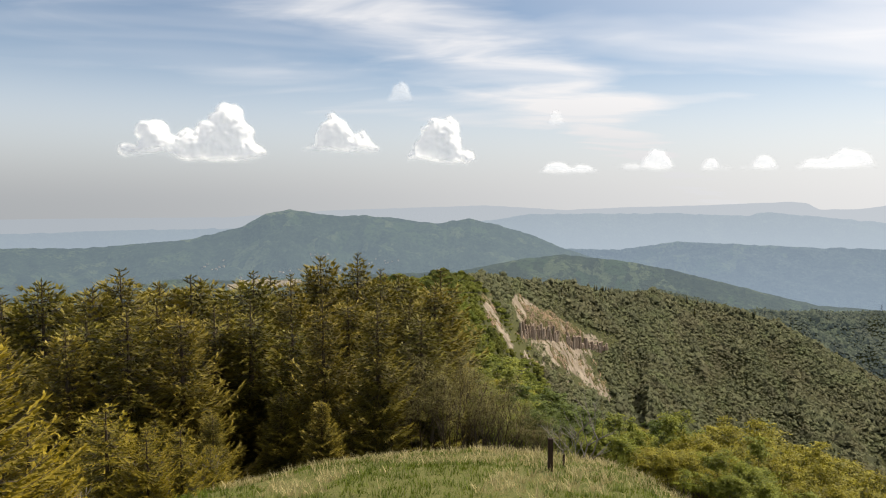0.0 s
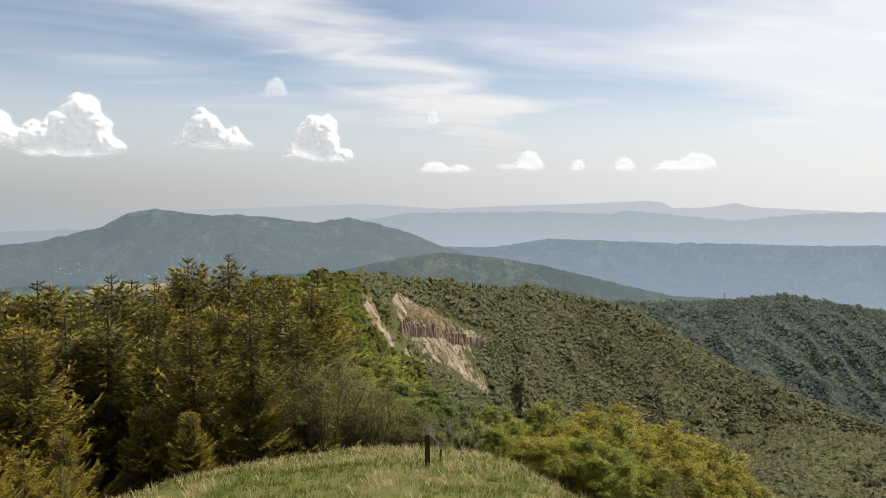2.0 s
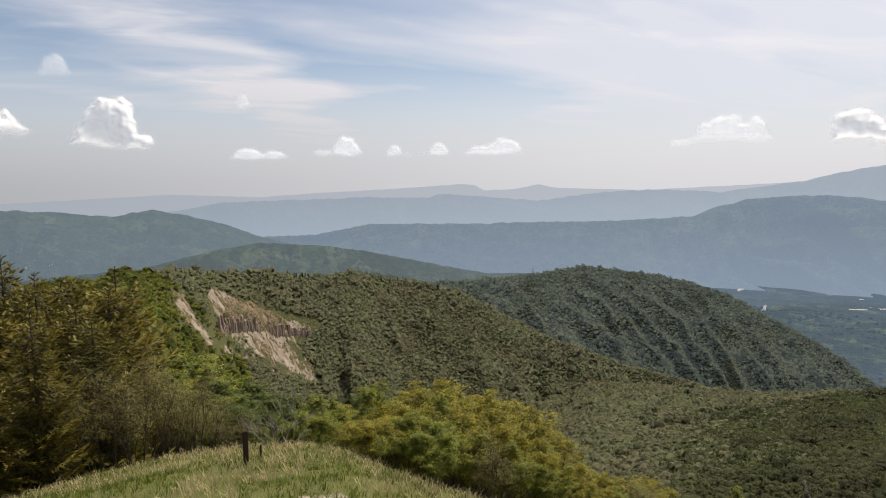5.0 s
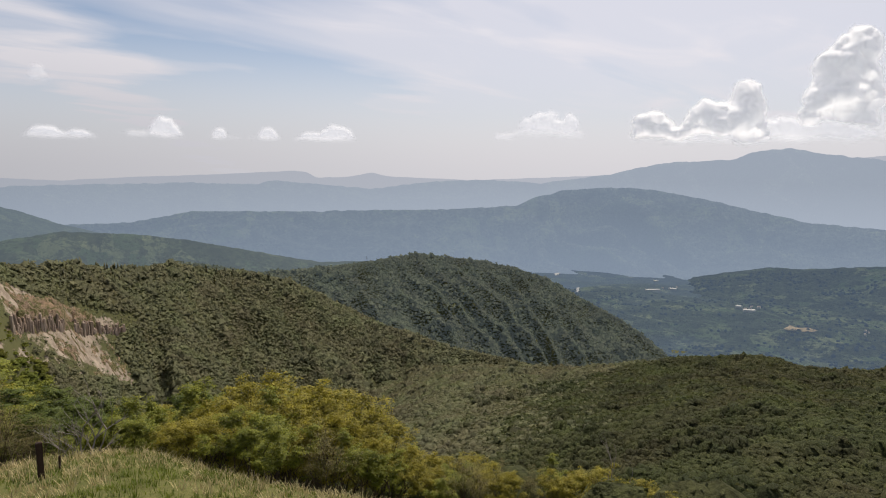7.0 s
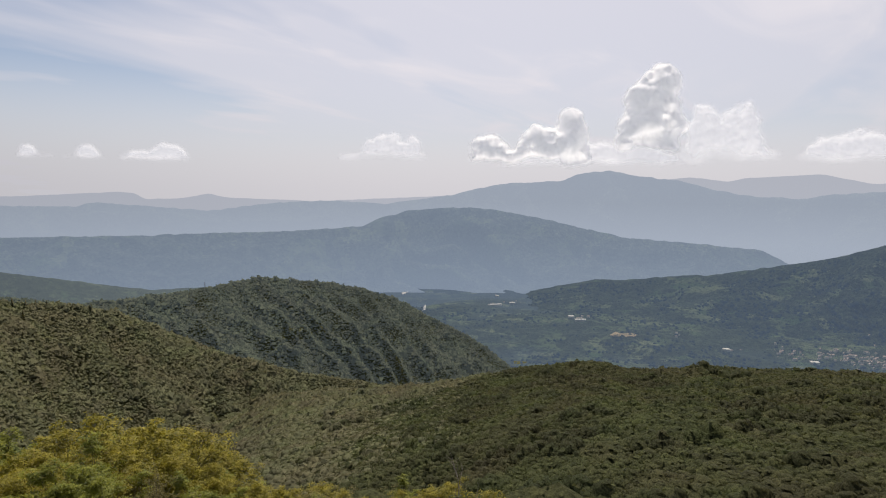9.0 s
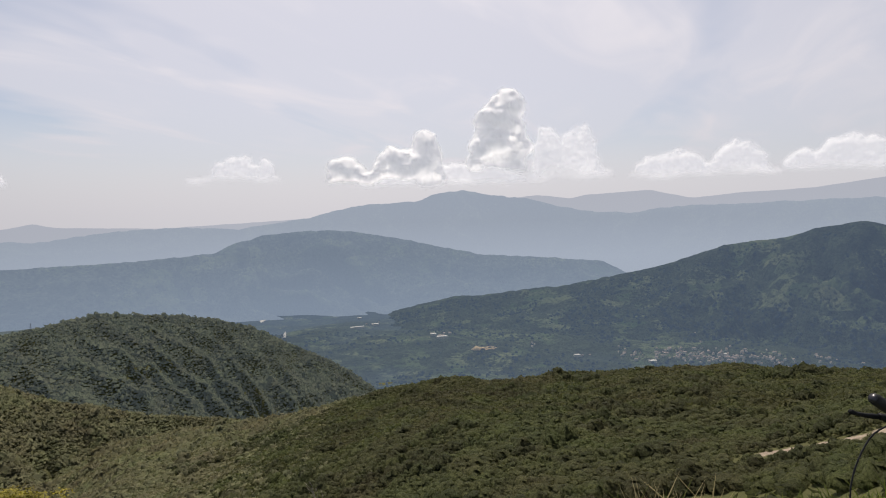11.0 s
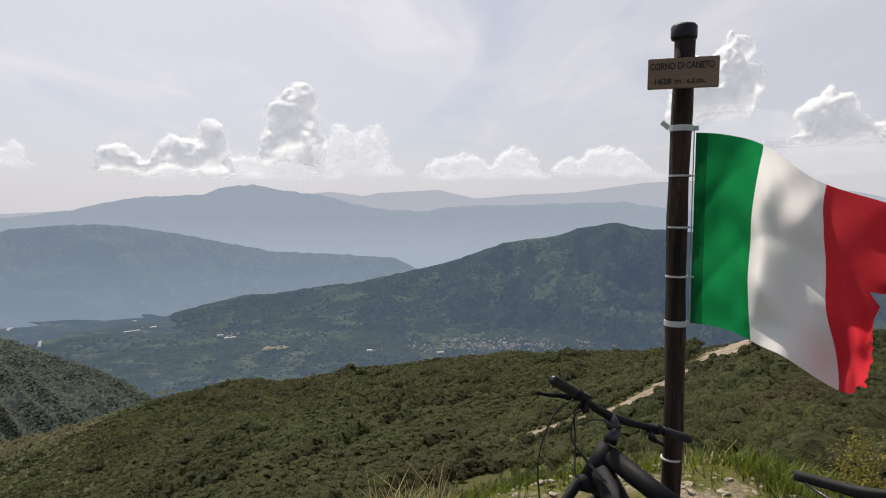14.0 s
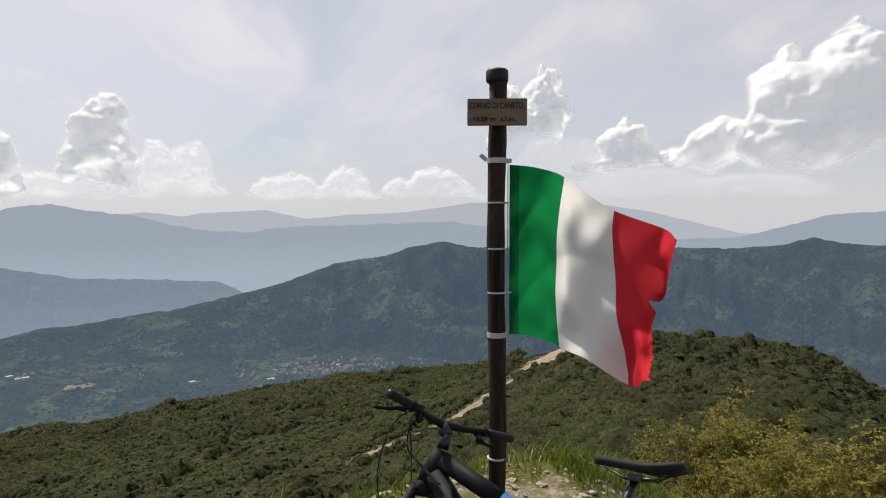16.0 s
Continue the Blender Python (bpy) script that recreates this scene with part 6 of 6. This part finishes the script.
def lettering(text, size, x, y, width):
    cu = bpy.data.curves.new("lettering", "FONT")
    cu.body, cu.size, cu.extrude, cu.offset = text, size, 0.0006, 0.0006
    cu.align_x, cu.align_y = "CENTER", "CENTER"
    tmp = new("lettering", cu)
    bpy.context.view_layer.update()
    me = bpy.data.meshes.new_from_object(tmp.evaluated_get(bpy.context.evaluated_depsgraph_get()))
    bpy.data.objects.remove(tmp)
    me.materials.clear()
    me.materials.append(M_INK)
    xs = [v.co.x for v in me.vertices]
    k = width / (max(xs) - min(xs))
    for v in me.vertices:
        v.co.x *= k
    ob = part_mesh("lettering", me, board, "dark burnt lettering")
    ob.matrix_basis = Matrix.Translation((x, y, 0.0112))


lettering("CORNO DI\u00b7CANETO", 0.034, -0.004, 0.024, 0.218)
lettering("1628 m  s.l.m.", 0.027, -0.012, -0.030, 0.172)

# flag: hoist beside the post, streaming to the walker's right
flag = thing("flag", Matrix.Translation((PX, PY, 0)), "tattered green, white and red flag flying from the post", "flag")
Z_TOP, Z_LOW = 1.912, 1.205


def flag_point(s, t):
    """s along the fly, t down the hoist."""
    out = 0.052 + 0.66 * s - 0.05 * s * math.sin(3.0 * t) + 0.03 * math.sin(9 * s + 2 * t) * s
    wave = 0.15 * s ** 0.7 * math.sin(8.2 * s + 1.9 * t + 0.3) + 0.06 * s * math.sin(17 * s - 4 * t) + 0.022 * math.sin(25 * s + 11 * t) * s + 0.012 * math.sin(14 * t + 3 * s)
    z = Z_TOP + (Z_LOW - Z_TOP) * t - 0.26 * s ** 1.5 - 0.06 * s * (1 - t) * math.sin(3.1 * s) + 0.05 * math.sin(5 * s + 2 * t) * s
    wave += 0.016 * (1 - abs(math.sin(7 * t + 5 * s + 1.2 * math.sin(4 * s)))) ** 2 + 0.012 * s * (1 - abs(math.sin(11 * s - 6 * t))) ** 3
    wave += 0.009 * sstep(s, 0.05, 0.3) * math.sin(31 * s + 9 * t + 2.2 * math.sin(6 * t)) + 0.006 * math.sin(23 * t - 13 * s) * sstep(s, 0.02, 0.2)
    return SIDE * out + FACE * wave + Vector((0, 0, z))


def stripe(name, s0, s1, mat, ragged=False):
    n, m = 26, 44
    bm = bmesh.new()
    rng = random.Random(4)
    cut = [0.05 * abs(noise.noise((j * 0.35, 3, 1))) + 0.03 * rng.random() + 0.14 * max(0, 1 - abs(j / m - 0.42) / 0.08) for j in range(m + 1)]
    vs = []
    for i in range(n + 1):
        row = []
        for j in range(m + 1):
            s = s0 + (s1 - s0) * i / n
            if ragged:
                s = s0 + (s1 - cut[j] - s0) * i / n
            row.append(bm.verts.new(flag_point(s, j / m)))
        vs.append(row)
    for i in range(n):
        for j in range(m):
            bm.faces.new((vs[i][j], vs[i + 1][j], vs[i + 1][j + 1], vs[i][j + 1]))
    ob = part(name, bm, mat, flag, smooth=True)
    return ob


M_SLEEVE = cloth("dark_green_webbing", (0.006, 0.11, 0.035))
stripe("hoist_sleeve", 0.0, 0.06, M_SLEEVE)
stripe("green_band", 0.06, 0.34, M_GREEN)
stripe("white_band", 0.34, 0.68, M_WHITE)
stripe("red_band", 0.68, 1.0, M_RED, True)
for i_t, z_t in enumerate((1.93, 1.755, 1.563, 1.378, 1.20)):
    thick = i_t in (0, 4)
    bm = bmesh.new()
    w_t = 0.011 if thick else 0.0035
    tube(bm, [(0, 0, z_t - w_t), (0, 0, z_t + w_t)], 0.0415, 16)
    box(bm, (0.022, 0.004, w_t * 1.6), Matrix.Translation(SIDE * 0.05 + Vector((0, 0, z_t))) @ Euler((0, 0, math.atan2(SIDE.y, SIDE.x))).to_matrix().to_4x4())
    if i_t == 0:
        box(bm, (0.035, 0.003, 0.018), Matrix.Translation(SIDE * -0.056 + Vector((0, 0, z_t + 0.014))) @ Euler((0, 0, math.atan2(SIDE.y, SIDE.x))).to_matrix().to_4x4() @ Euler((0, 0.7, 0)).to_matrix().to_4x4())
    part("tie", bm, M_TAPE, flag, "white tie round the post")
bm = bmesh.new()
tube(bm, [SIDE * 0.046 + Vector((0, 0, z)) for z in np.linspace(1.93, 1.20, 8)], 0.0022, 5)
part("cord", bm, M_TAPE, flag, "thin white hoist cord")

# ---- bicycle ----
M_FRAME = plain("matt_black_paint", (0.009, 0.0095, 0.011), 0.6, 0, 0.3, 12, 0.15)
M_BLUE = plain("blue_paint", (0.008, 0.12, 0.31), 0.35, 0, 0.15, 12, 0.5)
M_GRIP = plain("black_grip_rubber", (0.013, 0.013, 0.013), 0.75)
M_ALLOY = plain("dark_alloy", (0.06, 0.06, 0.065), 0.35, 0.9)
M_STEEL = plain("bright_steel", (0.5, 0.5, 0.5), 0.3, 1.0)
M_TYRE = plain("tyre_rubber", (0.016, 0.016, 0.016), 0.85)
BIKE = Matrix(((0.6492, -0.6677, 0.3642, 1.9967), (0.7594, 0.5960, -0.2611, -0.7051), (-0.0428, 0.4461, 0.8940, 0.0310), (0, 0, 0, 1)))
bike = thing("mountain_bike", BIKE, "black mountain bike with blue stripes leaning by the post", "bicycle")
STEER = -0.1755
HEAD = Vector((0.50, 0, 0.93))
turn = Matrix.Translation(HEAD) @ Euler((0, 0, STEER)).to_matrix().to_4x4() @ Matrix.Translation(-HEAD)


def pipe(name, pts, radii, mat, parent, sides=12, label="", m=None):
    bm = bmesh.new()
    tube(bm, pts, radii, sides)
    if m is not None:
        bmesh.ops.transform(bm, matrix=m, verts=bm.verts)
    return part(name, bm, mat, parent, label, smooth=True)


frame_part = pipe("frame", [(0.515, 0, 0.92), (0.535, 0, 0.86), (0.555, 0, 0.79)], [0.034, 0.036, 0.040], M_FRAME, bike, 16)
pipe("down_tube", [(0.525, 0, 0.83), (0.40, 0, 0.70), (0.14, 0, 0.46), (0.03, 0, 0.30)], [0.042, 0.046, 0.048, 0.046], M_FRAME, frame_part)
pipe("top_tube", [(0.50, 0, 0.885), (0.36, 0, 0.828), (0.25, 0, 0.785)], [0.034, 0.033, 0.032], M_FRAME, frame_part)
pipe("top_tube", [(0.25, 0, 0.785), (0.12, 0, 0.735), (-0.10, 0, 0.70)], [0.032, 0.029, 0.026], M_BLUE, frame_part, label="blue painted top tube")
pipe("seat_tube", [(0, 0, 0.29), (-0.06, 0, 0.52), (-0.125, 0, 0.74)], [0.030, 0.026, 0.024], M_FRAME, frame_part)
for y_b in (-1, 1):
    pipe("chain_stay", [(0, 0.03 * y_b, 0.29), (-0.2, 0.05 * y_b, 0.35), (-0.44, 0.07 * y_b, 0.30)], [0.018, 0.013, 0.011], M_FRAME, frame_part, 8)
    pipe("seat_stay", [(-0.10, 0.02 * y_b, 0.68), (-0.30, 0.055 * y_b, 0.50), (-0.44, 0.07 * y_b, 0.30)], [0.013, 0.011, 0.010], M_FRAME, frame_part, 8)
pipe("seat_post", [(-0.125, 0, 0.72), (-0.185, 0, 0.925)], 0.0155, M_ALLOY, bike)

# saddle, lofted from nose to tail
bm = bmesh.new()
rings_s = []
for q in np.linspace(0, 1, 15):
    half = 0.018 + 0.054 * sstep(q, 0.35, 0.95) - (0.022 * sstep(q, 0.9, 1.0))
    deep = (0.020 + 0.014 * sstep(q, 0.3, 0.8)) * (1 - 0.55 * sstep(q, 0.86, 1.0))
    zc = 0.962 - 0.004 * math.sin(q * 3.1) + 0.008 * sstep(q, 0.6, 1.0)
    xq = -0.055 - 0.282 * q
    ring = []
    for k in range(16):
        a = 2 * math.pi * k / 16
        sy, sz = math.cos(a), math.sin(a)
        ring.append(bm.verts.new((xq, half * sy * (1 if sz > -0.2 else 0.82), zc + (0.012 * sz if sz > 0 else deep * sz * (0.6 + 0.4 * abs(sy))) + 0.004 * float(sz > 0))))
    rings_s.append(ring)
for a_r, b_r in zip(rings_s, rings_s[1:]):
    for k in range(16):
        bm.faces.new((a_r[k], a_r[(k + 1) % 16], b_r[(k + 1) % 16], b_r[k]))
bm.faces.new(rings_s[0][::-1])
bm.faces.new(rings_s[-1])
saddle = part("saddle", bm, M_GRIP, bike, "black padded saddle", smooth=True)
for y_b in (-1, 1):
    pipe("saddle_rail", [(-0.085, 0.012 * y_b, 0.945), (-0.15, 0.022 * y_b, 0.918), (-0.25, 0.024 * y_b, 0.922), (-0.305, 0.03 * y_b, 0.955)], 0.0038, M_ALLOY, saddle, 6)
bm = bmesh.new()
box(bm, (0.05, 0.06, 0.022), Matrix.Translation((-0.19, 0, 0.922)), 0.005)
part("clamp", bm, M_ALLOY, saddle)

# cockpit, turned with the fork
bar = pipe("handlebar", [(0.47, -0.385, 1.04), (0.50, -0.24, 1.035), (0.527, -0.10, 1.02), (0.535, 0, 1.015), (0.527, 0.10, 1.02), (0.50, 0.24, 1.035), (0.47, 0.385, 1.04)],
           [0.0115, 0.0115, 0.0140, 0.0165, 0.0140, 0.0115, 0.0115], M_FRAME, bike, 12, m=turn)
pipe("stem", [(0.507, 0, 0.975), (0.537, 0, 1.012)], [0.024, 0.022], M_ALLOY, bar, 12, m=turn)
pipe("spacer", [(0.515, 0, 0.925), (0.505, 0, 0.98)], [0.023, 0.021], M_ALLOY, bar, 12, m=turn)
for y_b in (-1, 1):
    pipe("grip", [(0.470, 0.387 * y_b, 1.04), (0.473, 0.372 * y_b, 1.0399), (0.492, 0.28 * y_b, 1.0365), (0.497, 0.255 * y_b, 1.0356)], [0.0155, 0.0168, 0.0165, 0.0175], M_GRIP, bar, 14, m=turn)
    pipe("bar_plug", [(0.4705, 0.3871 * y_b, 1.04), (0.470, 0.390 * y_b, 1.04)], [0.0118, 0.0105], M_ALLOY, bar, 12, m=turn)
    pipe("lever_clamp", [(0.502, 0.235 * y_b, 1.035), (0.505, 0.215 * y_b, 1.034)], 0.021, M_FRAME, bar, 12, m=turn)
    pipe("brake_body", [(0.515, 0.20 * y_b, 1.028), (0.535, 0.225 * y_b, 1.022), (0.54, 0.26 * y_b, 1.018)], [0.011, 0.013, 0.010], M_FRAME, bar, 8, m=turn)
    pipe("brake_lever", [(0.54, 0.255 * y_b, 1.018), (0.56, 0.285 * y_b, 1.008), (0.556, 0.33 * y_b, 1.0), (0.545, 0.365 * y_b, 0.996)], [0.008, 0.0075, 0.006, 0.007], M_FRAME, bar, 8, m=turn)
    pipe("shifter", [(0.50, 0.195 * y_b, 1.015), (0.49, 0.185 * y_b, 0.995), (0.478, 0.205 * y_b, 0.985)], [0.013, 0.015, 0.007], M_FRAME, bar, 8, m=turn)
bm = bmesh.new()
box(bm, (0.035, 0.055, 0.012), turn @ Matrix.Translation((0.515, 0.185, 1.047)) @ Euler((0, -0.4, 0)).to_matrix().to_4x4(), 0.003)
part("display", bm, M_CAP, bar, "small black display unit")
for pts_c in ([(0.535, 0.20, 1.02), (0.60, 0.12, 0.985), (0.625, 0.03, 0.90), (0.60, 0.03, 0.80), (0.565, 0.03, 0.76)],
              [(0.535, -0.20, 1.02), (0.62, -0.06, 1.0), (0.635, 0.06, 0.93), (0.57, 0.06, 0.86), (0.48, 0.05, 0.80)],
              [(0.50, 0.19, 1.0), (0.57, 0.16, 0.98), (0.60, 0.10, 0.90), (0.55, 0.055, 0.85), (0.47, 0.05, 0.80)],
              [(0.54, 0.24, 1.015), (0.60, 0.24, 0.95), (0.63, 0.22, 0.80), (0.62, 0.14, 0.62), (0.66, 0.08, 0.48)]):
    fine = []
    pv = [Vector(q) for q in pts_c]
    for i in range(len(pv) - 1):
        p0, p1, p2, p3 = pv[max(i - 1, 0)], pv[i], pv[i + 1], pv[min(i + 2, len(pv) - 1)]
        for u in np.linspace(0, 1, 7)[:-1]:
            u = float(u)
            fine.append(0.5 * ((2 * p1) + (p2 - p0) * u + (2 * p0 - 5 * p1 + 4 * p2 - p3) * u * u + (3 * p1 - p0 - 3 * p2 + p3) * u ** 3))
    fine.append(pv[-1])
    pipe("cable", fine, 0.0027, M_CAP, bar, 6)
fork = pipe("fork", [(0.555, -0.06, 0.775), (0.556, 0, 0.785), (0.555, 0.06, 0.775)], [0.026, 0.034, 0.026], M_FRAME, bike, 10, m=turn)
for y_b in (-1, 1):
    pipe("fork_leg", [(0.556, 0.065 * y_b, 0.78), (0.64, 0.065 * y_b, 0.60), (0.66, 0.065 * y_b, 0.56)], [0.0175, 0.0175, 0.0175], M_FRAME, fork, 10, m=turn)
    pipe("fork_lower", [(0.655, 0.065 * y_b, 0.57), (0.77, 0.065 * y_b, 0.30)], [0.025, 0.019], M_FRAME, fork, 10, m=turn)


AXLE = 0.30


def wheel(x, m):
    w = thing("wheel", Matrix(), "", "")
    bm = bmesh.new()
    n = 44
    rings_w = []
    for k in range(n):
        a = 2 * math.pi * k / n
        lug = 0.004 * (k % 2)
        rings_w.append([bm.verts.new((x + math.cos(a) * (0.332 + (0.030 + lug) * math.cos(b)), 0.030 * math.sin(b), AXLE + math.sin(a) * (0.332 + (0.030 + lug) * math.cos(b)))) for b in [2 * math.pi * q / 10 for q in range(10)]])
    for k in range(n):
        a_w, b_w = rings_w[k], rings_w[(k + 1) % n]
        for q in range(10):
            bm.faces.new((a_w[q], a_w[(q + 1) % 10], b_w[(q + 1) % 10], b_w[q]))
    bmesh.ops.transform(bm, matrix=m, verts=bm.verts)
    tyre = part("tyre", bm, M_TYRE, bike, "knobbly black tyre", smooth=True)
    bpy.data.objects.remove(w)
    bm = bmesh.new()
    ring = [(x + math.cos(2 * math.pi * k / 40) * 0.30, 0, AXLE + math.sin(2 * math.pi * k / 40) * 0.30) for k in range(41)]
    tube(bm, ring, 0.013, 6, cap=False)
    bmesh.ops.transform(bm, matrix=m, verts=bm.verts)
    part("rim", bm, M_FRAME, tyre, smooth=True)
    bm = bmesh.new()
    tube(bm, [(x, -0.055, AXLE), (x, 0.055, AXLE)], 0.022, 12)
    bmesh.ops.transform(bm, matrix=m, verts=bm.verts)
    part("hub", bm, M_ALLOY, tyre, smooth=True)
    for k in range(24):
        bm = bmesh.new()
        a = 2 * math.pi * k / 24
        b = a + (0.35 if k % 2 else -0.35)
        tube(bm, [(x + math.cos(b) * 0.02, 0.03 * (1 if k % 4 < 2 else -1), AXLE + math.sin(b) * 0.02), (x + math.cos(a) * 0.295, 0, AXLE + math.sin(a) * 0.295)], 0.0011, 4)
        bmesh.ops.transform(bm, matrix=m, verts=bm.verts)
        part("spoke", bm, M_STEEL, tyre)


wheel(-0.44, Matrix())
wheel(0.77, turn)
crank = pipe("crank", [(0, -0.09, 0.29), (0, 0.09, 0.29)], 0.014, M_ALLOY, bike)
pipe("crank_arm", [(0, 0.085, 0.29), (0.16, 0.09, 0.26)], [0.014, 0.010], M_FRAME, crank, 8)
pipe("crank_arm", [(0, -0.085, 0.29), (-0.16, -0.09, 0.32)], [0.014, 0.010], M_FRAME, crank, 8)
for x_b, y_b, z_b in ((0.16, 0.14, 0.26), (-0.16, -0.14, 0.32)):
    bm = bmesh.new()
    box(bm, (0.095, 0.095, 0.018), Matrix.Translation((x_b, y_b, z_b)), 0.004)
    part("pedal", bm, M_FRAME, crank)
bm = bmesh.new()
tube(bm, [(0, -0.05, 0.29), (0, -0.055, 0.29)], 0.075, 28)
part("chainring", bm, M_ALLOY, crank)

# ---- marker post, stake, dead wood ----
marker = thing("marker_post", Matrix.Translation((1.97, 11.43, 0)), "short rusty iron marker post in the grass", "post")
bm = bmesh.new()
z_m = ground_at(1.97, 11.43)
box(bm, (0.085, 0.07, -2.61 - z_m + 0.3), Matrix.Translation((0, 0, (-2.61 + z_m - 0.3) / 2)), 0.008)
part("upright", bm, M_RUST, marker)
x_m, y_m = polar(10.9, 12.3)
stake = thing("stake", Matrix.Translation((x_m, y_m, ground_at(x_m, y_m))), "thin dark stake beside the marker post", "post")
bm = bmesh.new()
tube(bm, [(0, 0, -0.2), (0.01, 0, 0.1), (0.02, 0, 0.24)], [0.025, 0.025, 0.018], 7)
part("upright", bm, M_RUST, stake)


def bare_shrub(x, y, h, seed, mat, label):
    rng = random.Random(seed)
    e = thing("dead_shrub", Matrix.Translation((x, y, ground_at(x, y) - 0.05)), label, "shrub", "dead shrubs")
    bm = bmesh.new()

    def limb(p, d, ln, rad, depth):
        pts = [p]
        for _ in range(3):
            d = (d + Vector((rng.uniform(-.3, .3), rng.uniform(-.3, .3), rng.uniform(-.05, .2)))).normalized()
            pts.append(pts[-1] + d * ln / 3)
        tube(bm, pts, [rad, rad * .8, rad * .65, rad * .4], 4, cap=False)
        if depth < 3:
            for _ in range(3):
                a = rng.uniform(0, 6.28)
                limb(pts[rng.choice((1, 2, 3))], (d + Vector((math.cos(a), math.sin(a), 0.2)) * 0.8).normalized(), ln * rng.uniform(.5, .75), rad * .55, depth + 1)

    for _ in range(3):
        a = rng.uniform(0, 6.28)
        limb(Vector((0, 0, 0)), Vector((math.cos(a) * .4, math.sin(a) * .4, 1)).normalized(), h * 0.5, 0.012 * h + 0.004, 0)
    part("bare_crown", bm, mat, e)


for a_d, r_d, h_d, s_d in ((12.4, 17.5, 2.2, 1), (11.0, 18, 1.6, 2), (-29.5, 10.5, 0.9, 3), (-23.5, 11.3, 1.1, 4), (57.5, 13, 1.9, 5), (66.5, 13.5, 1.3, 6), (-19.8, 12.0, 0.9, 7)):
    bare_shrub(*polar(a_d, r_d), h_d, s_d, M_DEAD, "bleached leafless shrub with forking twigs")
